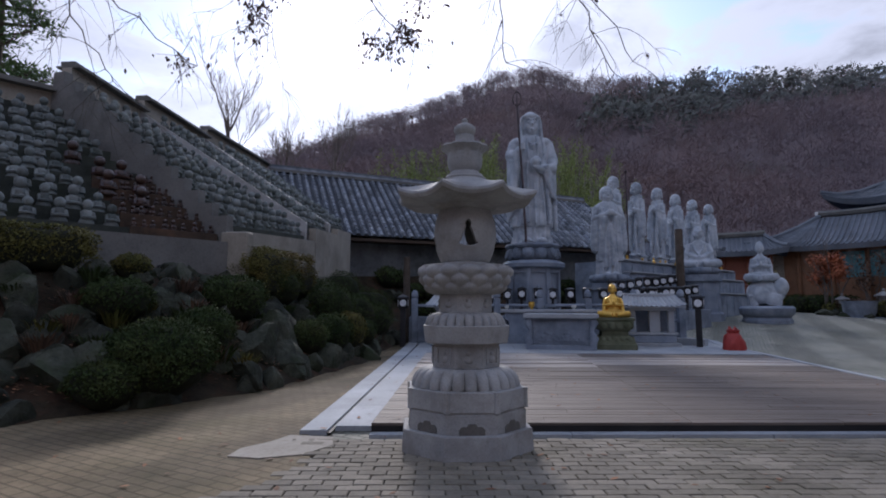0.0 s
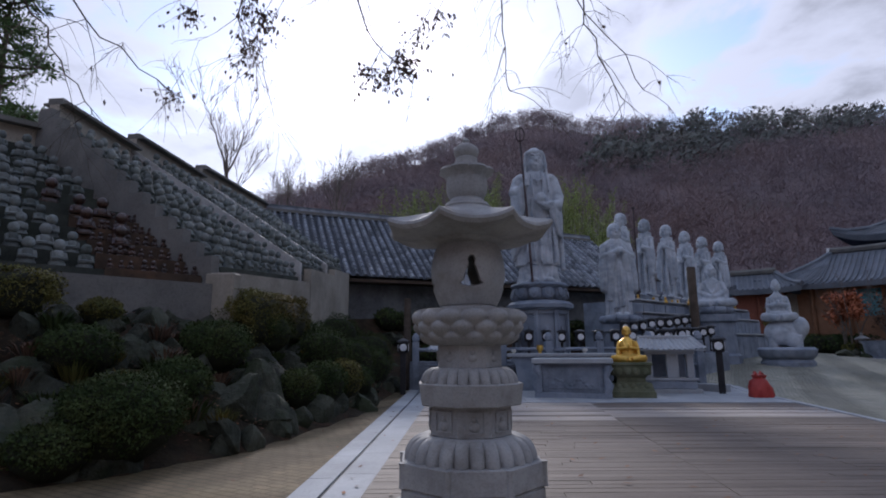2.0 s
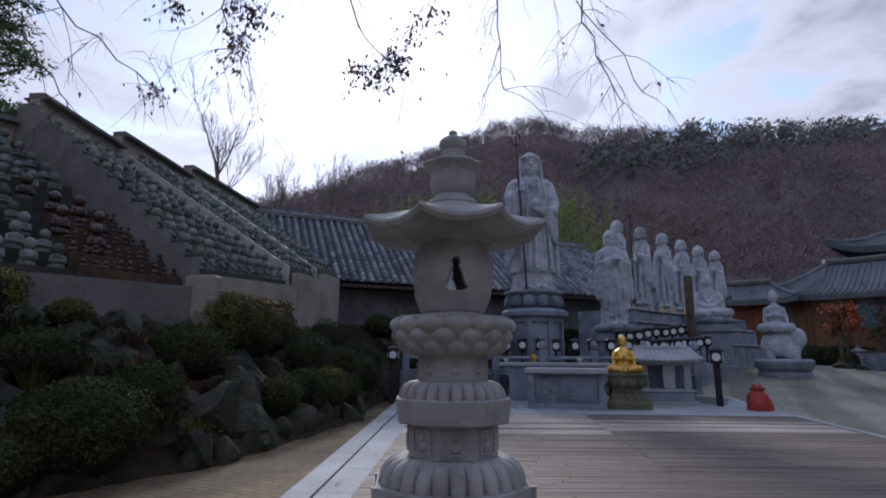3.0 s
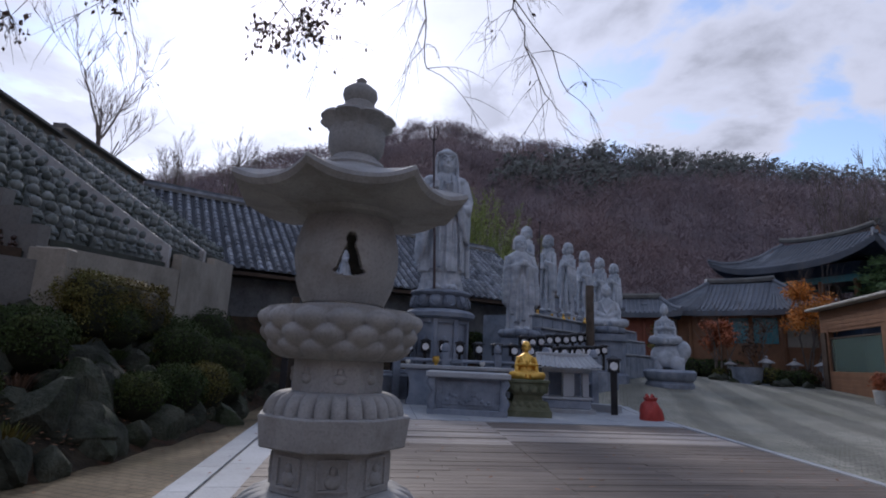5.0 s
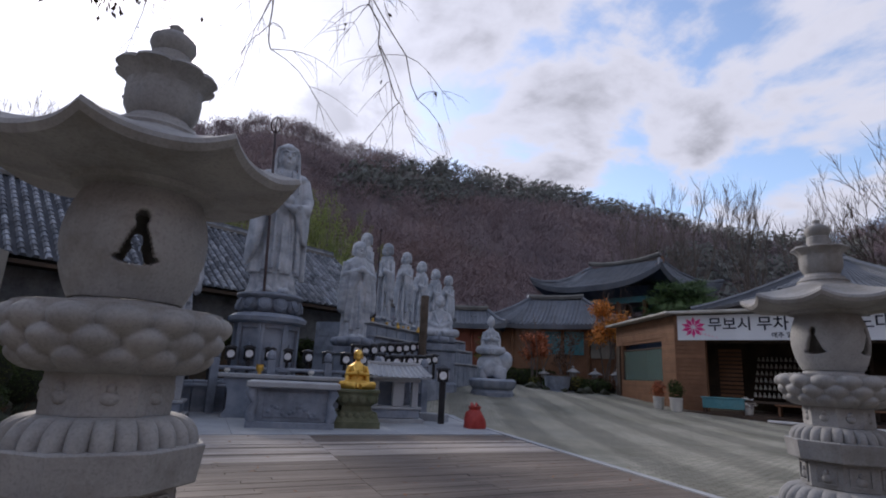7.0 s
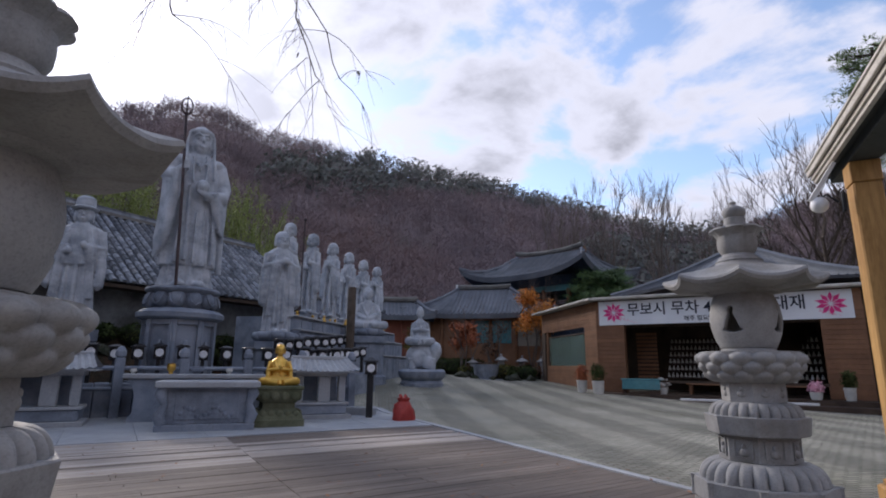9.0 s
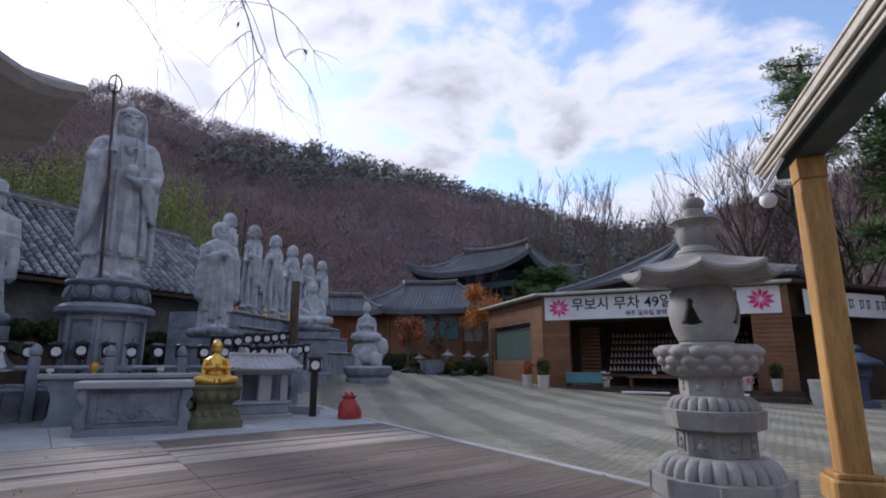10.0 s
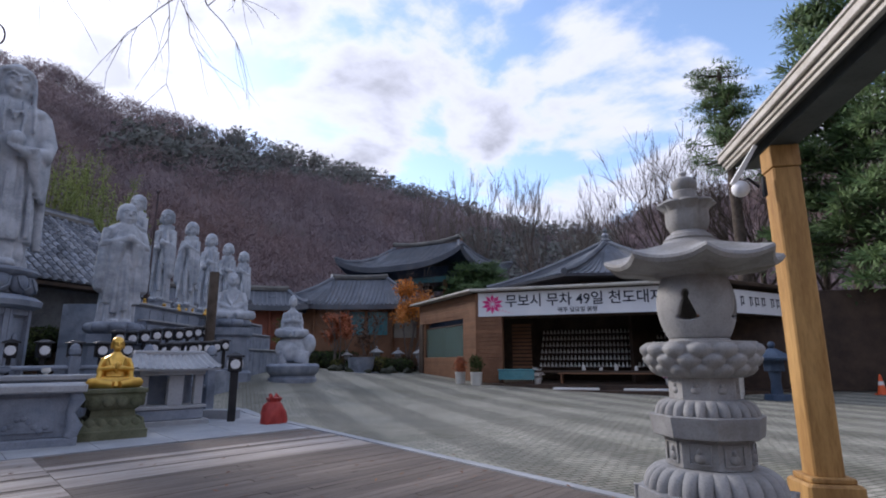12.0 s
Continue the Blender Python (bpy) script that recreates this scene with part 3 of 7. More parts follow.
    part("finial_bowl", s, g, L, smooth=40)
    s = Shape().lathe([(0.10, 2.955), (0.098, 3.07), (0.085, 3.08), (0.10, 3.10), (0.113, 3.13), (0.108, 3.165), (0.075, 3.195), (0.035, 3.205), (0.028, 3.22), (0.036, 3.245), (0.012, 3.265)], 32)
    part("finial", s, g, L, smooth=40)
    return L


cutout_shade = material("cutout_shade", (0.10, 0.095, 0.085), (0.15, 0.14, 0.13), 3, 0.95, 0.2, 60)
lantern = build_lantern()
lantern.matrix_basis = pose(0.21, 5.50, 0.0, 0, 0, 8)
copy_thing(lantern, pose(6.02, 5.85, -0.05, 0, 0, 7))


# ---------- timber shelter over the path ----------
def build_shelter():
    sh = thing("timber_shelter", 9.10, 6.37, 0.136, 35.2, label="open shelter on stout yellow timber post with metal-edged roof", category="shelter")
    # local x runs back along the eave (towards -x in the plan), local -y lies under the roof
    sh.scale = (0.89, 0.89, 0.89)
    zb = 0.0
    post = Shape().box(-1.19, -0.85, -0.50, -0.16, zb + 0.12, 4.12, None, 0.02)
    part("post", post, timber, sh, "yellow-stained knotty timber post", 30)
    s = Shape().box(-1.33, -0.71, -0.64, -0.02, zb - 0.25, zb + 0.13, None, 0.03).box(-1.27, -0.77, -0.58, -0.08, zb + 0.13, zb + 0.20, None, 0.015)
    part("post_base", s, timber, sh, "stepped timber post base")
    part("post_cap", Shape().box(-1.20, -0.84, -0.51, -0.15, 4.12, 4.425, None, 0.01), timber, sh)
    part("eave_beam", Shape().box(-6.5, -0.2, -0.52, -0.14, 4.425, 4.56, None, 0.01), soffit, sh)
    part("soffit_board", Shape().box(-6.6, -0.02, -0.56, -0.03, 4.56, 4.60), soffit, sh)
    part("fascia", Shape().box(-6.7, 0.0, -0.03, 0.03, 4.50, 4.60, None, 0.005), aluminium, sh)
    part("drip_edge", Shape().box(-6.7, 0.02, 0.034, 0.06, 4.56, 4.63, None, 0.005), aluminium, sh)
    part("gutter", Shape().box(-6.7, 0.04, 0.064, 0.11, 4.62, 4.72, None, 0.01), aluminium, sh)
    s = Shape()
    s.rings([[(x, 0.13, 4.72), (x, 0.13, 4.75), (x, -0.16, 4.97), (x, -0.58, 5.02), (x, -0.58, 4.60), (x, -0.2, 4.60)] for x in (-6.7, 0.05)])
    part("roof_sheet", s, aluminium, sh, "weathered beige metal roof sheet")
    s = Shape().tube([(-1.15, 0.02, 3.86), (-1.12, 0.14, 4.0), (-1.10, 0.22, 3.96)], 0.018, 8).box(-1.19, -1.10, -0.06, -0.02, 3.72, 4.0, None, 0.01)
    part("lamp_bracket", s, black_iron, sh)
    part("lamp_shade", Shape().tube([(-1.12, 0.0, 4.46), (-1.12, 0.34, 3.92)], [0.035, 0.05], 4), white_paint, sh)
    part("lamp_bulb", Shape().ball((-1.10, 0.24, 3.86), 0.115, 20, 14), lamp_face, sh, "round frosted bulb", 180)
    return sh


build_shelter()


# ---------- statues ----------
def statue(name, body, h, x, y, z, rz, mat, label, group="", voxel=0.03, category="statue"):
    """A figure of one plain mesh: its pieces are grown together and softened."""
    ob = single(name, body, mat, x, y, z, rz, label, category, group, smooth=180)
    ob.scale = (h, h, h)
    r = ob.modifiers.new("carve", "REMESH")
    r.mode, r.voxel_size, r.use_smooth_shade = "VOXEL", voxel, True
    sm = ob.modifiers.new("soften", "SMOOTH")
    sm.iterations, sm.factor = 1, 0.4
    return ob


def head_shape(s, z, r, cap=1.0):
    """Head with brow, eyes, nose, mouth, long ears, chin and hair, facing -y."""
    s.ball((0, 0, z), (r * 0.80, r * 0.92, r * 1.16), 24, 16)
    s.ball((0, -r * 0.26, z - r * 0.62), (r * 0.58, r * 0.60, r * 0.52), 16, 10)
    s.ball((0, r * 0.14, z + r * 0.34), (r * 0.90 * cap, r * 0.98 * cap, r * 0.95 * cap), 24, 14)
    s.tube([(0, -r * 0.86, z + r * 0.30), (0, -r * 1.06, z - r * 0.20)], [r * 0.07, r * 0.14], 8)
    s.ball((0, -r * 0.94, z - r * 0.55), (r * 0.20, r * 0.10, r * 0.09), 10, 6)
    for e in (-1, 1):
        s.tube([(e * r * 0.12, -r * 0.98, z + r * 0.30), (e * r * 0.42, -r * 0.90, z + r * 0.40), (e * r * 0.68, -r * 0.62, z + r * 0.28)], r * 0.05, 6)
        s.ball((e * r * 0.36, -r * 0.84, z + r * 0.10), (r * 0.17, r * 0.09, r * 0.06), 8, 6)
        s.ball((e * r * 0.34, -r * 0.56, z - r * 0.32), (r * 0.34, r * 0.30, r * 0.42), 12, 8)
        s.ball((e * r * 0.90, r * 0.02, z - r * 0.25), (r * 0.13, r * 0.24, r * 0.62), 8, 8)
    s.lathe([(r * 0.50, z - r * 1.75), (r * 0.44, z - r * 0.7)], 14)


def robe(s, rows, folds=13, depth=0.035, seed=1):
    """Sections (z, half width, half depth, y shift) of a draped robe with running folds."""
    rng = random.Random(seed)
    ph = [rng.uniform(0, 6.3) for _ in range(3)]
    rings = []
    fine = []
    for k in range(len(rows) - 1):
        for j in range(5):
            t = j / 5
            fine.append([a + (b - a) * t for a, b in zip(rows[k], rows[k + 1])])
    fine.append(list(rows[-1]))
    z0, z1 = rows[0][0], rows[-1][0]
    for z, w, d, y in fine:
        t = (z - z0) / (z1 - z0)
        amp = depth * (1 - 0.8 * t)
        ring = []
        for i in range(72):
            a = 2 * math.pi * i / 72
            q = 1 + amp * (1.2 - 2.2 * abs(math.sin((folds * a + ph[0] + 2.2 * t) / 2)) ** 0.8) + amp * 0.7 * math.sin((folds + 6) * a + ph[1] - 3 * t)
            ring.append((w * q * math.cos(a), y + d * q * math.sin(a), z))
        rings.append(ring)
    s.rings(rings)


def standing(kind=0, seed=1, wide=1.0):
    """A standing robed figure of height 1, facing -y."""
    s = Shape()
    wide = wide * 1.14
    rows = [(0.0, 0.150, 0.105, 0), (0.05, 0.142, 0.100, 0), (0.25, 0.130, 0.092, 0), (0.45, 0.132, 0.090, 0), (0.60, 0.128, 0.085, 0), (0.72, 0.140, 0.082, 0.005), (0.785, 0.138, 0.075, 0.008), (0.825, 0.085, 0.060, 0.008), (0.845, 0.045, 0.045, 0.005)]
    robe(s, [(z, w * (wide if z < 0.8 else 1), d * (0.5 + 0.5 * wide), y) for z, w, d, y in rows], 10, 0.12, seed)
    cap = 1.18 if kind == 1 else 1.0
    head_shape(s, 0.916, 0.070 if kind == 1 else 0.080, cap)
    if kind == 1:
        s.lathe([(0.110, 0.775), (0.096, 0.83), (0.088, 0.90), (0.080, 0.965), (0.05, 1.0)], 24, pose(0, 0.045, 0), None, 0, True, 0.62)
        s.lathe([(0.079, 0.945), (0.083, 0.955), (0.079, 0.968)], 24)
    for e in (-1, 1):
        if kind == 1 and e == -1:
            arm = [(e * 0.125, 0, 0.765), (e * 0.165, -0.01, 0.66), (e * 0.155, -0.105, 0.655)]
        elif kind == 1:
            arm = [(e * 0.125, 0, 0.765), (e * 0.165, -0.02, 0.62), (e * 0.07, -0.115, 0.60)]
        elif kind == 2:
            arm = [(e * 0.125, 0, 0.765), (e * 0.155, -0.02, 0.60), (e * 0.05, -0.125, 0.58 + 0.03 * e)]
        else:
            arm = [(e * 0.125, 0, 0.765), (e * 0.158, -0.03, 0.63), (e * 0.022, -0.125, 0.685)]
        arm = [(q[0] * wide, q[1], q[2]) for q in arm]
        s.tube(arm, [0.048 * (0.4 + 0.6 * wide), 0.048 * (0.4 + 0.6 * wide), 0.030], 12)
        hx, hy, hz = arm[2]
        s.ball((hx - e * 0.008, hy - 0.012, hz + 0.012), (0.026, 0.022, 0.036), 10, 8)
        sx, sy, sz = arm[1]
        for q in range(4):
            t = q / 3
            px, py = sx + (hx - sx) * t * 0.75, sy + (hy - sy) * t * 0.75
            low = 0.24 - 0.05 * t if kind != 1 or e == 1 else 0.30
            s.tube([(px, py, sz + 0.02), (px + e * 0.006, py + 0.015, sz - low * 0.5), (px + e * 0.016, py + 0.03, sz - low)], [0.038 * (0.3 + 0.7 * wide), 0.034 * (0.3 + 0.7 * wide), 0.018], 8)
    if kind == 1:
        s.tube([(0.035, -0.10, 0.60), (0.03, -0.105, 0.66)], [0.045, 0.03], 12)
        for a in range(12):
            t = math.pi * a / 11
            s.ball((0.072 * math.cos(t), -0.080 - 0.012 * math.sin(t), 0.775 - 0.055 * math.sin(t)), 0.010, 6, 5)
        s.ball((0, -0.098, 0.715), (0.020, 0.012, 0.022), 8, 6)
    for e in (-1, 1):
        s.ball((e * 0.045, -0.105, 0.012), (0.034, 0.055, 0.022), 10, 6)
    s.lathe([(0.118 * wide, 0.60), (0.140 * wide, 0.52), (0.146 * wide, 0.455), (0.132 * wide, 0.44), (0.11 * wide, 0.46)], 48, None, lambda a, k: 1 + 0.035 * math.sin(9 * a + 0.6 * k) * (k > 0), 0, True, 0.70)
    for e in (-1, 1):
        s.tube([(e * 0.150 * wide, -0.03, 0.60), (e * 0.168 * wide, -0.045, 0.44), (e * 0.172 * wide, -0.05, 0.27), (e * 0.160 * wide, -0.045, 0.235)], [0.040, 0.044, 0.036, 0.010], 12)
    for e in (-1, 1):
        for k in range(3):
            x = e * (0.085 + 0.018 * k) * wide
            s.tube([(x * 0.6, -0.07, 0.76), (x * 0.9, -0.088, 0.62), (x, -0.085, 0.40), (x * 1.12, -0.07, 0.16)], [0.008, 0.012, 0.012, 0.014], 7)
    s.tube([(0.01, -0.088, 0.56), (0.015, -0.104, 0.35), (0.02, -0.112, 0.10)], [0.012, 0.020, 0.022], 8)
    s.tube([(-0.05, -0.078, 0.54), (-0.06, -0.094, 0.32), (-0.065, -0.10, 0.08)], [0.010, 0.016, 0.020], 8)
    return s


def great_figure():
    """A broad hooded figure of height 1 in a long mantle, facing -y."""
    s = Shape()
    robe(s, [(0.0, 0.168, 0.118, 0), (0.03, 0.166, 0.116, 0), (0.14, 0.156, 0.110, 0), (0.16, 0.150, 0.106, 0)], 14, 0.10, 3)
    robe(s, [(0.125, 0.186, 0.128, 0), (0.15, 0.182, 0.126, 0), (0.40, 0.160, 0.108, 0), (0.58, 0.152, 0.098, 0), (0.70, 0.158, 0.092, 0.004), (0.765, 0.150, 0.082, 0.008), (0.805, 0.090, 0.062, 0.008), (0.83, 0.05, 0.05, 0.005)], 9, 0.09, 6)
    head_shape(s, 0.898, 0.084)
    # hood over the crown, falling beside the face to the breast
    s.lathe([(0.080, 0.80), (0.086, 0.86), (0.086, 0.92), (0.078, 0.965), (0.055, 0.99), (0.02, 1.0)], 28, pose(0, 0.026, 0), None, 0, True, 0.92)
    s.lathe([(0.0800, 0.940), (0.0855, 0.946), (0.0855, 0.962), (0.078, 0.968)], 32, pose(0, 0.006, 0))
    for e in (-1, 1):
        s.tube([(e * 0.078, -0.020, 0.945), (e * 0.088, -0.022, 0.88), (e * 0.090, -0.042, 0.80), (e * 0.098, -0.074, 0.73), (e * 0.098, -0.088, 0.65)], [0.012, 0.013, 0.012, 0.011, 0.008], 10)
        s.ball((e * 0.118, 0.0, 0.762), (0.062, 0.066, 0.040), 16, 10)
        s.tube([(e * 0.030, -0.082, 0.795), (e * 0.048, -0.100, 0.72), (e * 0.040, -0.108, 0.62)], [0.008, 0.011, 0.008], 8)
    # necklace with a pendant
    for a in range(13):
        q = math.pi * a / 12
        s.ball((0.052 * math.cos(q), -0.088 - 0.012 * math.sin(q), 0.775 - 0.045 * math.sin(q)), 0.0085, 6, 5)
    s.ball((0, -0.104, 0.720), (0.020, 0.012, 0.016), 8, 6).ball((0, -0.102, 0.700), (0.010, 0.010, 0.012), 8, 6)
    # raised hand that closes round the staff, with its hanging sleeve
    s.tube([(-0.140, 0.0, 0.755), (-0.178, -0.015, 0.66), (-0.140, -0.105, 0.640), (-0.110, -0.150, 0.685)], [0.052, 0.054, 0.046, 0.026], 14)
    for k in range(4):
        s.tube([(-0.082, -0.150, 0.672 + 0.013 * k), (-0.092, -0.178, 0.672 + 0.013 * k), (-0.112, -0.180, 0.672 + 0.013 * k), (-0.128, -0.158, 0.672 + 0.013 * k)], 0.0085, 6)
    for k in range(6):
        q = k / 5
        s.tube([(-0.178 + 0.045 * q, -0.015 - 0.10 * q, 0.64), (-0.186 + 0.030 * q, -0.02 - 0.085 * q, 0.45), (-0.200 + 0.030 * q, -0.03 - 0.07 * q, 0.27 + 0.02 * q), (-0.206 + 0.035 * q, -0.03 - 0.06 * q, 0.165 + 0.08 * q)], [0.040, 0.032, 0.030, 0.016], 10)
    # bent arm that carries a round jewel before the belly
    s.tube([(0.140, 0.0, 0.755), (0.180, -0.02, 0.62), (0.165, -0.075, 0.545), (0.040, -0.140, 0.535)], [0.052, 0.054, 0.046, 0.026], 14)
    s.ball((0.018, -0.135, 0.585), (0.046, 0.046, 0.044), 16, 12)
    s.tube([(0.075, -0.135, 0.530), (0.02, -0.160, 0.540), (-0.020, -0.150, 0.556)], [0.022, 0.018, 0.010], 8)
    for k in range(6):
        q = k / 5
        s.tube([(0.176 - 0.08 * q, -0.03 - 0.10 * q, 0.56), (0.186 - 0.06 * q, -0.035 - 0.075 * q, 0.45), (0.196 - 0.05 * q, -0.035 - 0.06 * q, 0.33 - 0.04 * q + 0.10 * q * q)], [0.034, 0.027, 0.013], 10)
    s.tube([(0.182, 0.01, 0.50), (0.192, 0.005, 0.30), (0.205, 0.0, 0.10)], [0.034, 0.030, 0.022], 10)
    # long lapped front fold and the folds beside it
    s.tube([(-0.052, -0.100, 0.60), (-0.050, -0.118, 0.40), (-0.046, -0.134, 0.15)], [0.010, 0.014, 0.014], 10)
    for x, z, r in ((0.045, 0.50, 0.010), (0.085, 0.47, 0.012), (0.125, 0.45, 0.013), (-0.095, 0.50, 0.012), (0.005, 0.44, 0.008)):
        s.tube([(x * 0.92, -0.112 + abs(x) * 0.25, z), (x, -0.124 + abs(x) * 0.30, 0.32), (x * 1.06, -0.134 + abs(x) * 0.36, 0.14)], [r * 0.6, r, r * 1.15], 8)
    for e in (-1, 1):
        s.ball((e * 0.062, -0.122, 0.016), (0.040, 0.060, 0.026), 14, 8)
    return s


def seated(kind=0, knot=True):
    """A seated figure of height 1, facing -y."""
    s = Shape()
    s.lathe([(0.36, 0.0), (0.40, 0.05), (0.36, 0.14), (0.26, 0.22)], 28, None, None, 0, True, 0.78)
    for e in (-1, 1):
        s.tube([(e * 0.12, -0.05, 0.12), (e * 0.38, -0.16, 0.10), (e * 0.05, -0.33, 0.07)], [0.11, 0.10, 0.075], 12)
    robe(s, [(0.08, 0.25, 0.19, 0), (0.25, 0.20, 0.155, 0), (0.45, 0.215, 0.14, 0.01), (0.56, 0.205, 0.12, 0.02), (0.63, 0.10, 0.09, 0.02), (0.68, 0.06, 0.06, 0.01)], 9, 0.03, 4)
    for e in (-1, 1):
        arm = [(e * 0.19, 0.01, 0.54), (e * 0.26, -0.06, 0.34), (e * 0.03, -0.20, 0.38 if kind == 0 else 0.22)]
        s.tube(arm, [0.07, 0.065, 0.045], 12)
        s.tube([(e * 0.24, -0.07, 0.32), (e * 0.27, -0.12, 0.14)], [0.06, 0.05], 10)
    s.ball((0, -0.215, 0.42 if kind == 0 else 0.22), (0.045, 0.04, 0.075), 10, 8)
    head_shape(s, 0.815, 0.118)
    if knot:
        s.ball((0, 0.02, 0.95), (0.05, 0.05, 0.04), 12, 8)
    for e in (-1, 1):
        s.tube([(e * 0.13, -0.06, 0.58), (e * 0.09, -0.15, 0.42), (0, -0.17, 0.30)], 0.018, 8)
        s.tube([(e * 0.10, -0.30, 0.12), (e * 0.30, -0.26, 0.13)], 0.02, 8)
    return s


def lotus_seat(r, h, n=10):
    s = Shape()
    prof = [(r * 0.68, 0), (r * 0.9, h * 0.12), (r * 1.0, h * 0.35), (r * 1.02, h * 0.6), (r * 0.95, h * 0.9), (r * 0.80, h)]
    s.lathe(prof, n * 12, None, petals(n, [0.08, 0.16, 0.20, 0.18, 0.12, 0.0], 0.5))
    return s


# the great standing figure
BX, BY = 2.2, 19.9
ZB = 0.254


def build_great_pedestal():
    p = thing("statue_pedestal", BX, BY, ZB, 8, label="eight-sided blue-grey granite pedestal with lotus seat", category="pedestal")
    s = octagon(Shape(), 1.32, 1.30, -0.3, 0.55)
    octagon(s, 1.15, 1.15, 0.55, 0.80)
    part("foot", s, granite_blue, p, smooth=30)
    s = octagon(Shape(), 0.82, 0.81, 0.78, 2.47)
    part("drum", s, granite_blue, p, smooth=30)
    for i in range(8):
        m = pose(0, 0, 0, 0, 0, 45 * i) @ pose(0.87, 0, 0.84) @ Matrix.Diagonal((1, 1, 1.53, 1))
        q = Shape().box(-0.10, 0.045, -0.365, -0.27, 0, 1.05, m, 0.01).box(-0.10, 0.045, 0.27, 0.365, 0, 1.05, m, 0.01)
        q.box(-0.10, 0.03, -0.265, 0.265, 0, 0.09, m, 0.01).box(-0.10, 0.03, -0.265, 0.265, 0.96, 1.05, m, 0.01)
        q.ball((-0.04, 0, 0.42), (0.05, 0.12, 0.13), 10, 8, m).ball((-0.04, 0, 0.62), (0.05, 0.07, 0.075), 10, 8, m).ball((-0.04, 0, 0.28), (0.05, 0.17, 0.07), 10, 6, m)
        part("panel_frame", q, granite_blue, p)
    part("drum_cap", Shape().lathe([(0.98, 2.45), (1.12, 2.51), (1.14, 2.63), (1.0, 2.73), (0.85, 2.77)], 96, None, petals(8, [0.0, 0.05, 0.06, 0.04, 0.0], 0.6)), granite_blue, p, smooth=40)
    part("seat_plate", Shape().lathe([(0.72, 2.75), (0.80, 2.87), (0.84, 3.17), (0.97, 3.23), (1.0, 3.29), (0.97, 3.35), (0.90, 3.37)], 64), granite_blue, p, smooth=40)
    for i in range(12):
        m = pose(0, 0, 0, 0, 0, 30 * i + 7) @ pose(0.80, 0, 3.0)
        q = Shape().ball((0.02, 0, 0.01), (0.17, 0.225, 0.235), 16, 10, m).ball((0.075, 0, 0.0), (0.14, 0.165, 0.17), 14, 8, m)
        q.tube([(0.13, -0.17, 0.14), (0.19, -0.13, -0.06), (0.20, 0, -0.15), (0.19, 0.13, -0.06), (0.13, 0.17, 0.14)], 0.022, 6, m)
        part("petal", q, granite_blue, p, smooth=70)
    return 3.36


ped_top = build_great_pedestal()
statue("standing_statue", great_figure(), 5.05, BX, BY, ZB + ped_top, 4, statue_stone, "colossal pale grey stone statue of standing robed figure", voxel=0.0052).scale = (4.25, 4.8, 5.05)
s = Shape().tube([(0.26, 0, 0), (0.14, 0.005, 2.6), (0, 0, 5.05)], [0.042, 0.040, 0.036], 8)
for i in range(14):
    a = 2 * math.pi * i / 14
    a2 = 2 * math.pi * (i + 1) / 14
    s.tube([(0.15 * math.sin(a), 0, 5.28 + 0.26 * math.cos(a)), (0.15 * math.sin(a2), 0, 5.28 + 0.26 * math.cos(a2))], 0.022, 6)
s.tube([(0, 0, 5.0), (0, 0, 5.62)], [0.03, 0.012], 6).ball((0, 0, 5.05), 0.06, 8, 6)
single("ringed_staff", s, dark_metal, BX - 0.55, BY - 0.86, ZB + ped_top - 0.02, 0, "tall dark metal staff with ringed top", "staff")


def plain_pedestal(name, x, y, z0, z1, r, rz, label, mat=granite_blue, n=8, lotus=True, group=""):
    p = thing(name, x, y, z0, rz, label, "pedestal", group)
    h = z1 - z0
    lh = min(0.35, h * 0.4) if lotus else 0.0
    c = Shape().lathe([(r * 1.15, -0.15), (r * 1.15, h * 0.12), (r * 1.0, h * 0.16), (r * 0.94, (h - lh) * 0.82), (r * 1.1, (h - lh) * 0.86), (r * 1.1, h - lh)], n, None, None, math.pi / n)
    part("block", c, mat, p, smooth=30)
    if lotus:
        q = lotus_seat(r * 0.95, lh, 9)
        q.v = [(a, b, w + h - lh) for a, b, w in q.v]
        part("lotus_seat", q, mat, p, smooth=50)


# figure with joined hands beside the great one
plain_pedestal("statue_pedestal", 5.45, 22.2, ground_z(5.45, 22), 2.65, 0.78, 5, "square-cut blue-grey granite pedestal", lotus=True)
statue("standing_statue", standing(0, 5, 0.86), 3.62, 5.45, 22.2, 2.62, 6, statue_stone, "grey stone statue of standing robed figure, hands joined", voxel=0.0068)
plain_pedestal("statue_pedestal", -0.5, 20.6, ground_z(-0.5, 20), 2.75, 0.72, 5, "square-cut blue-grey granite pedestal", lotus=True)
statue("standing_statue", standing(2, 9), 3.15, -0.5, 20.6, 2.72, -6, statue_stone, "grey stone statue of standing robed figure in tall hat", voxel=0.007)
single("stone_hat", Shape().lathe([(0.30, 0), (0.34, 0.05), (0.25, 0.1), (0.24, 0.32), (0.16, 0.40)], 24), statue_stone, -0.5, 20.6, 5.74, 0, "round carved stone hat", "hat", smooth=40)

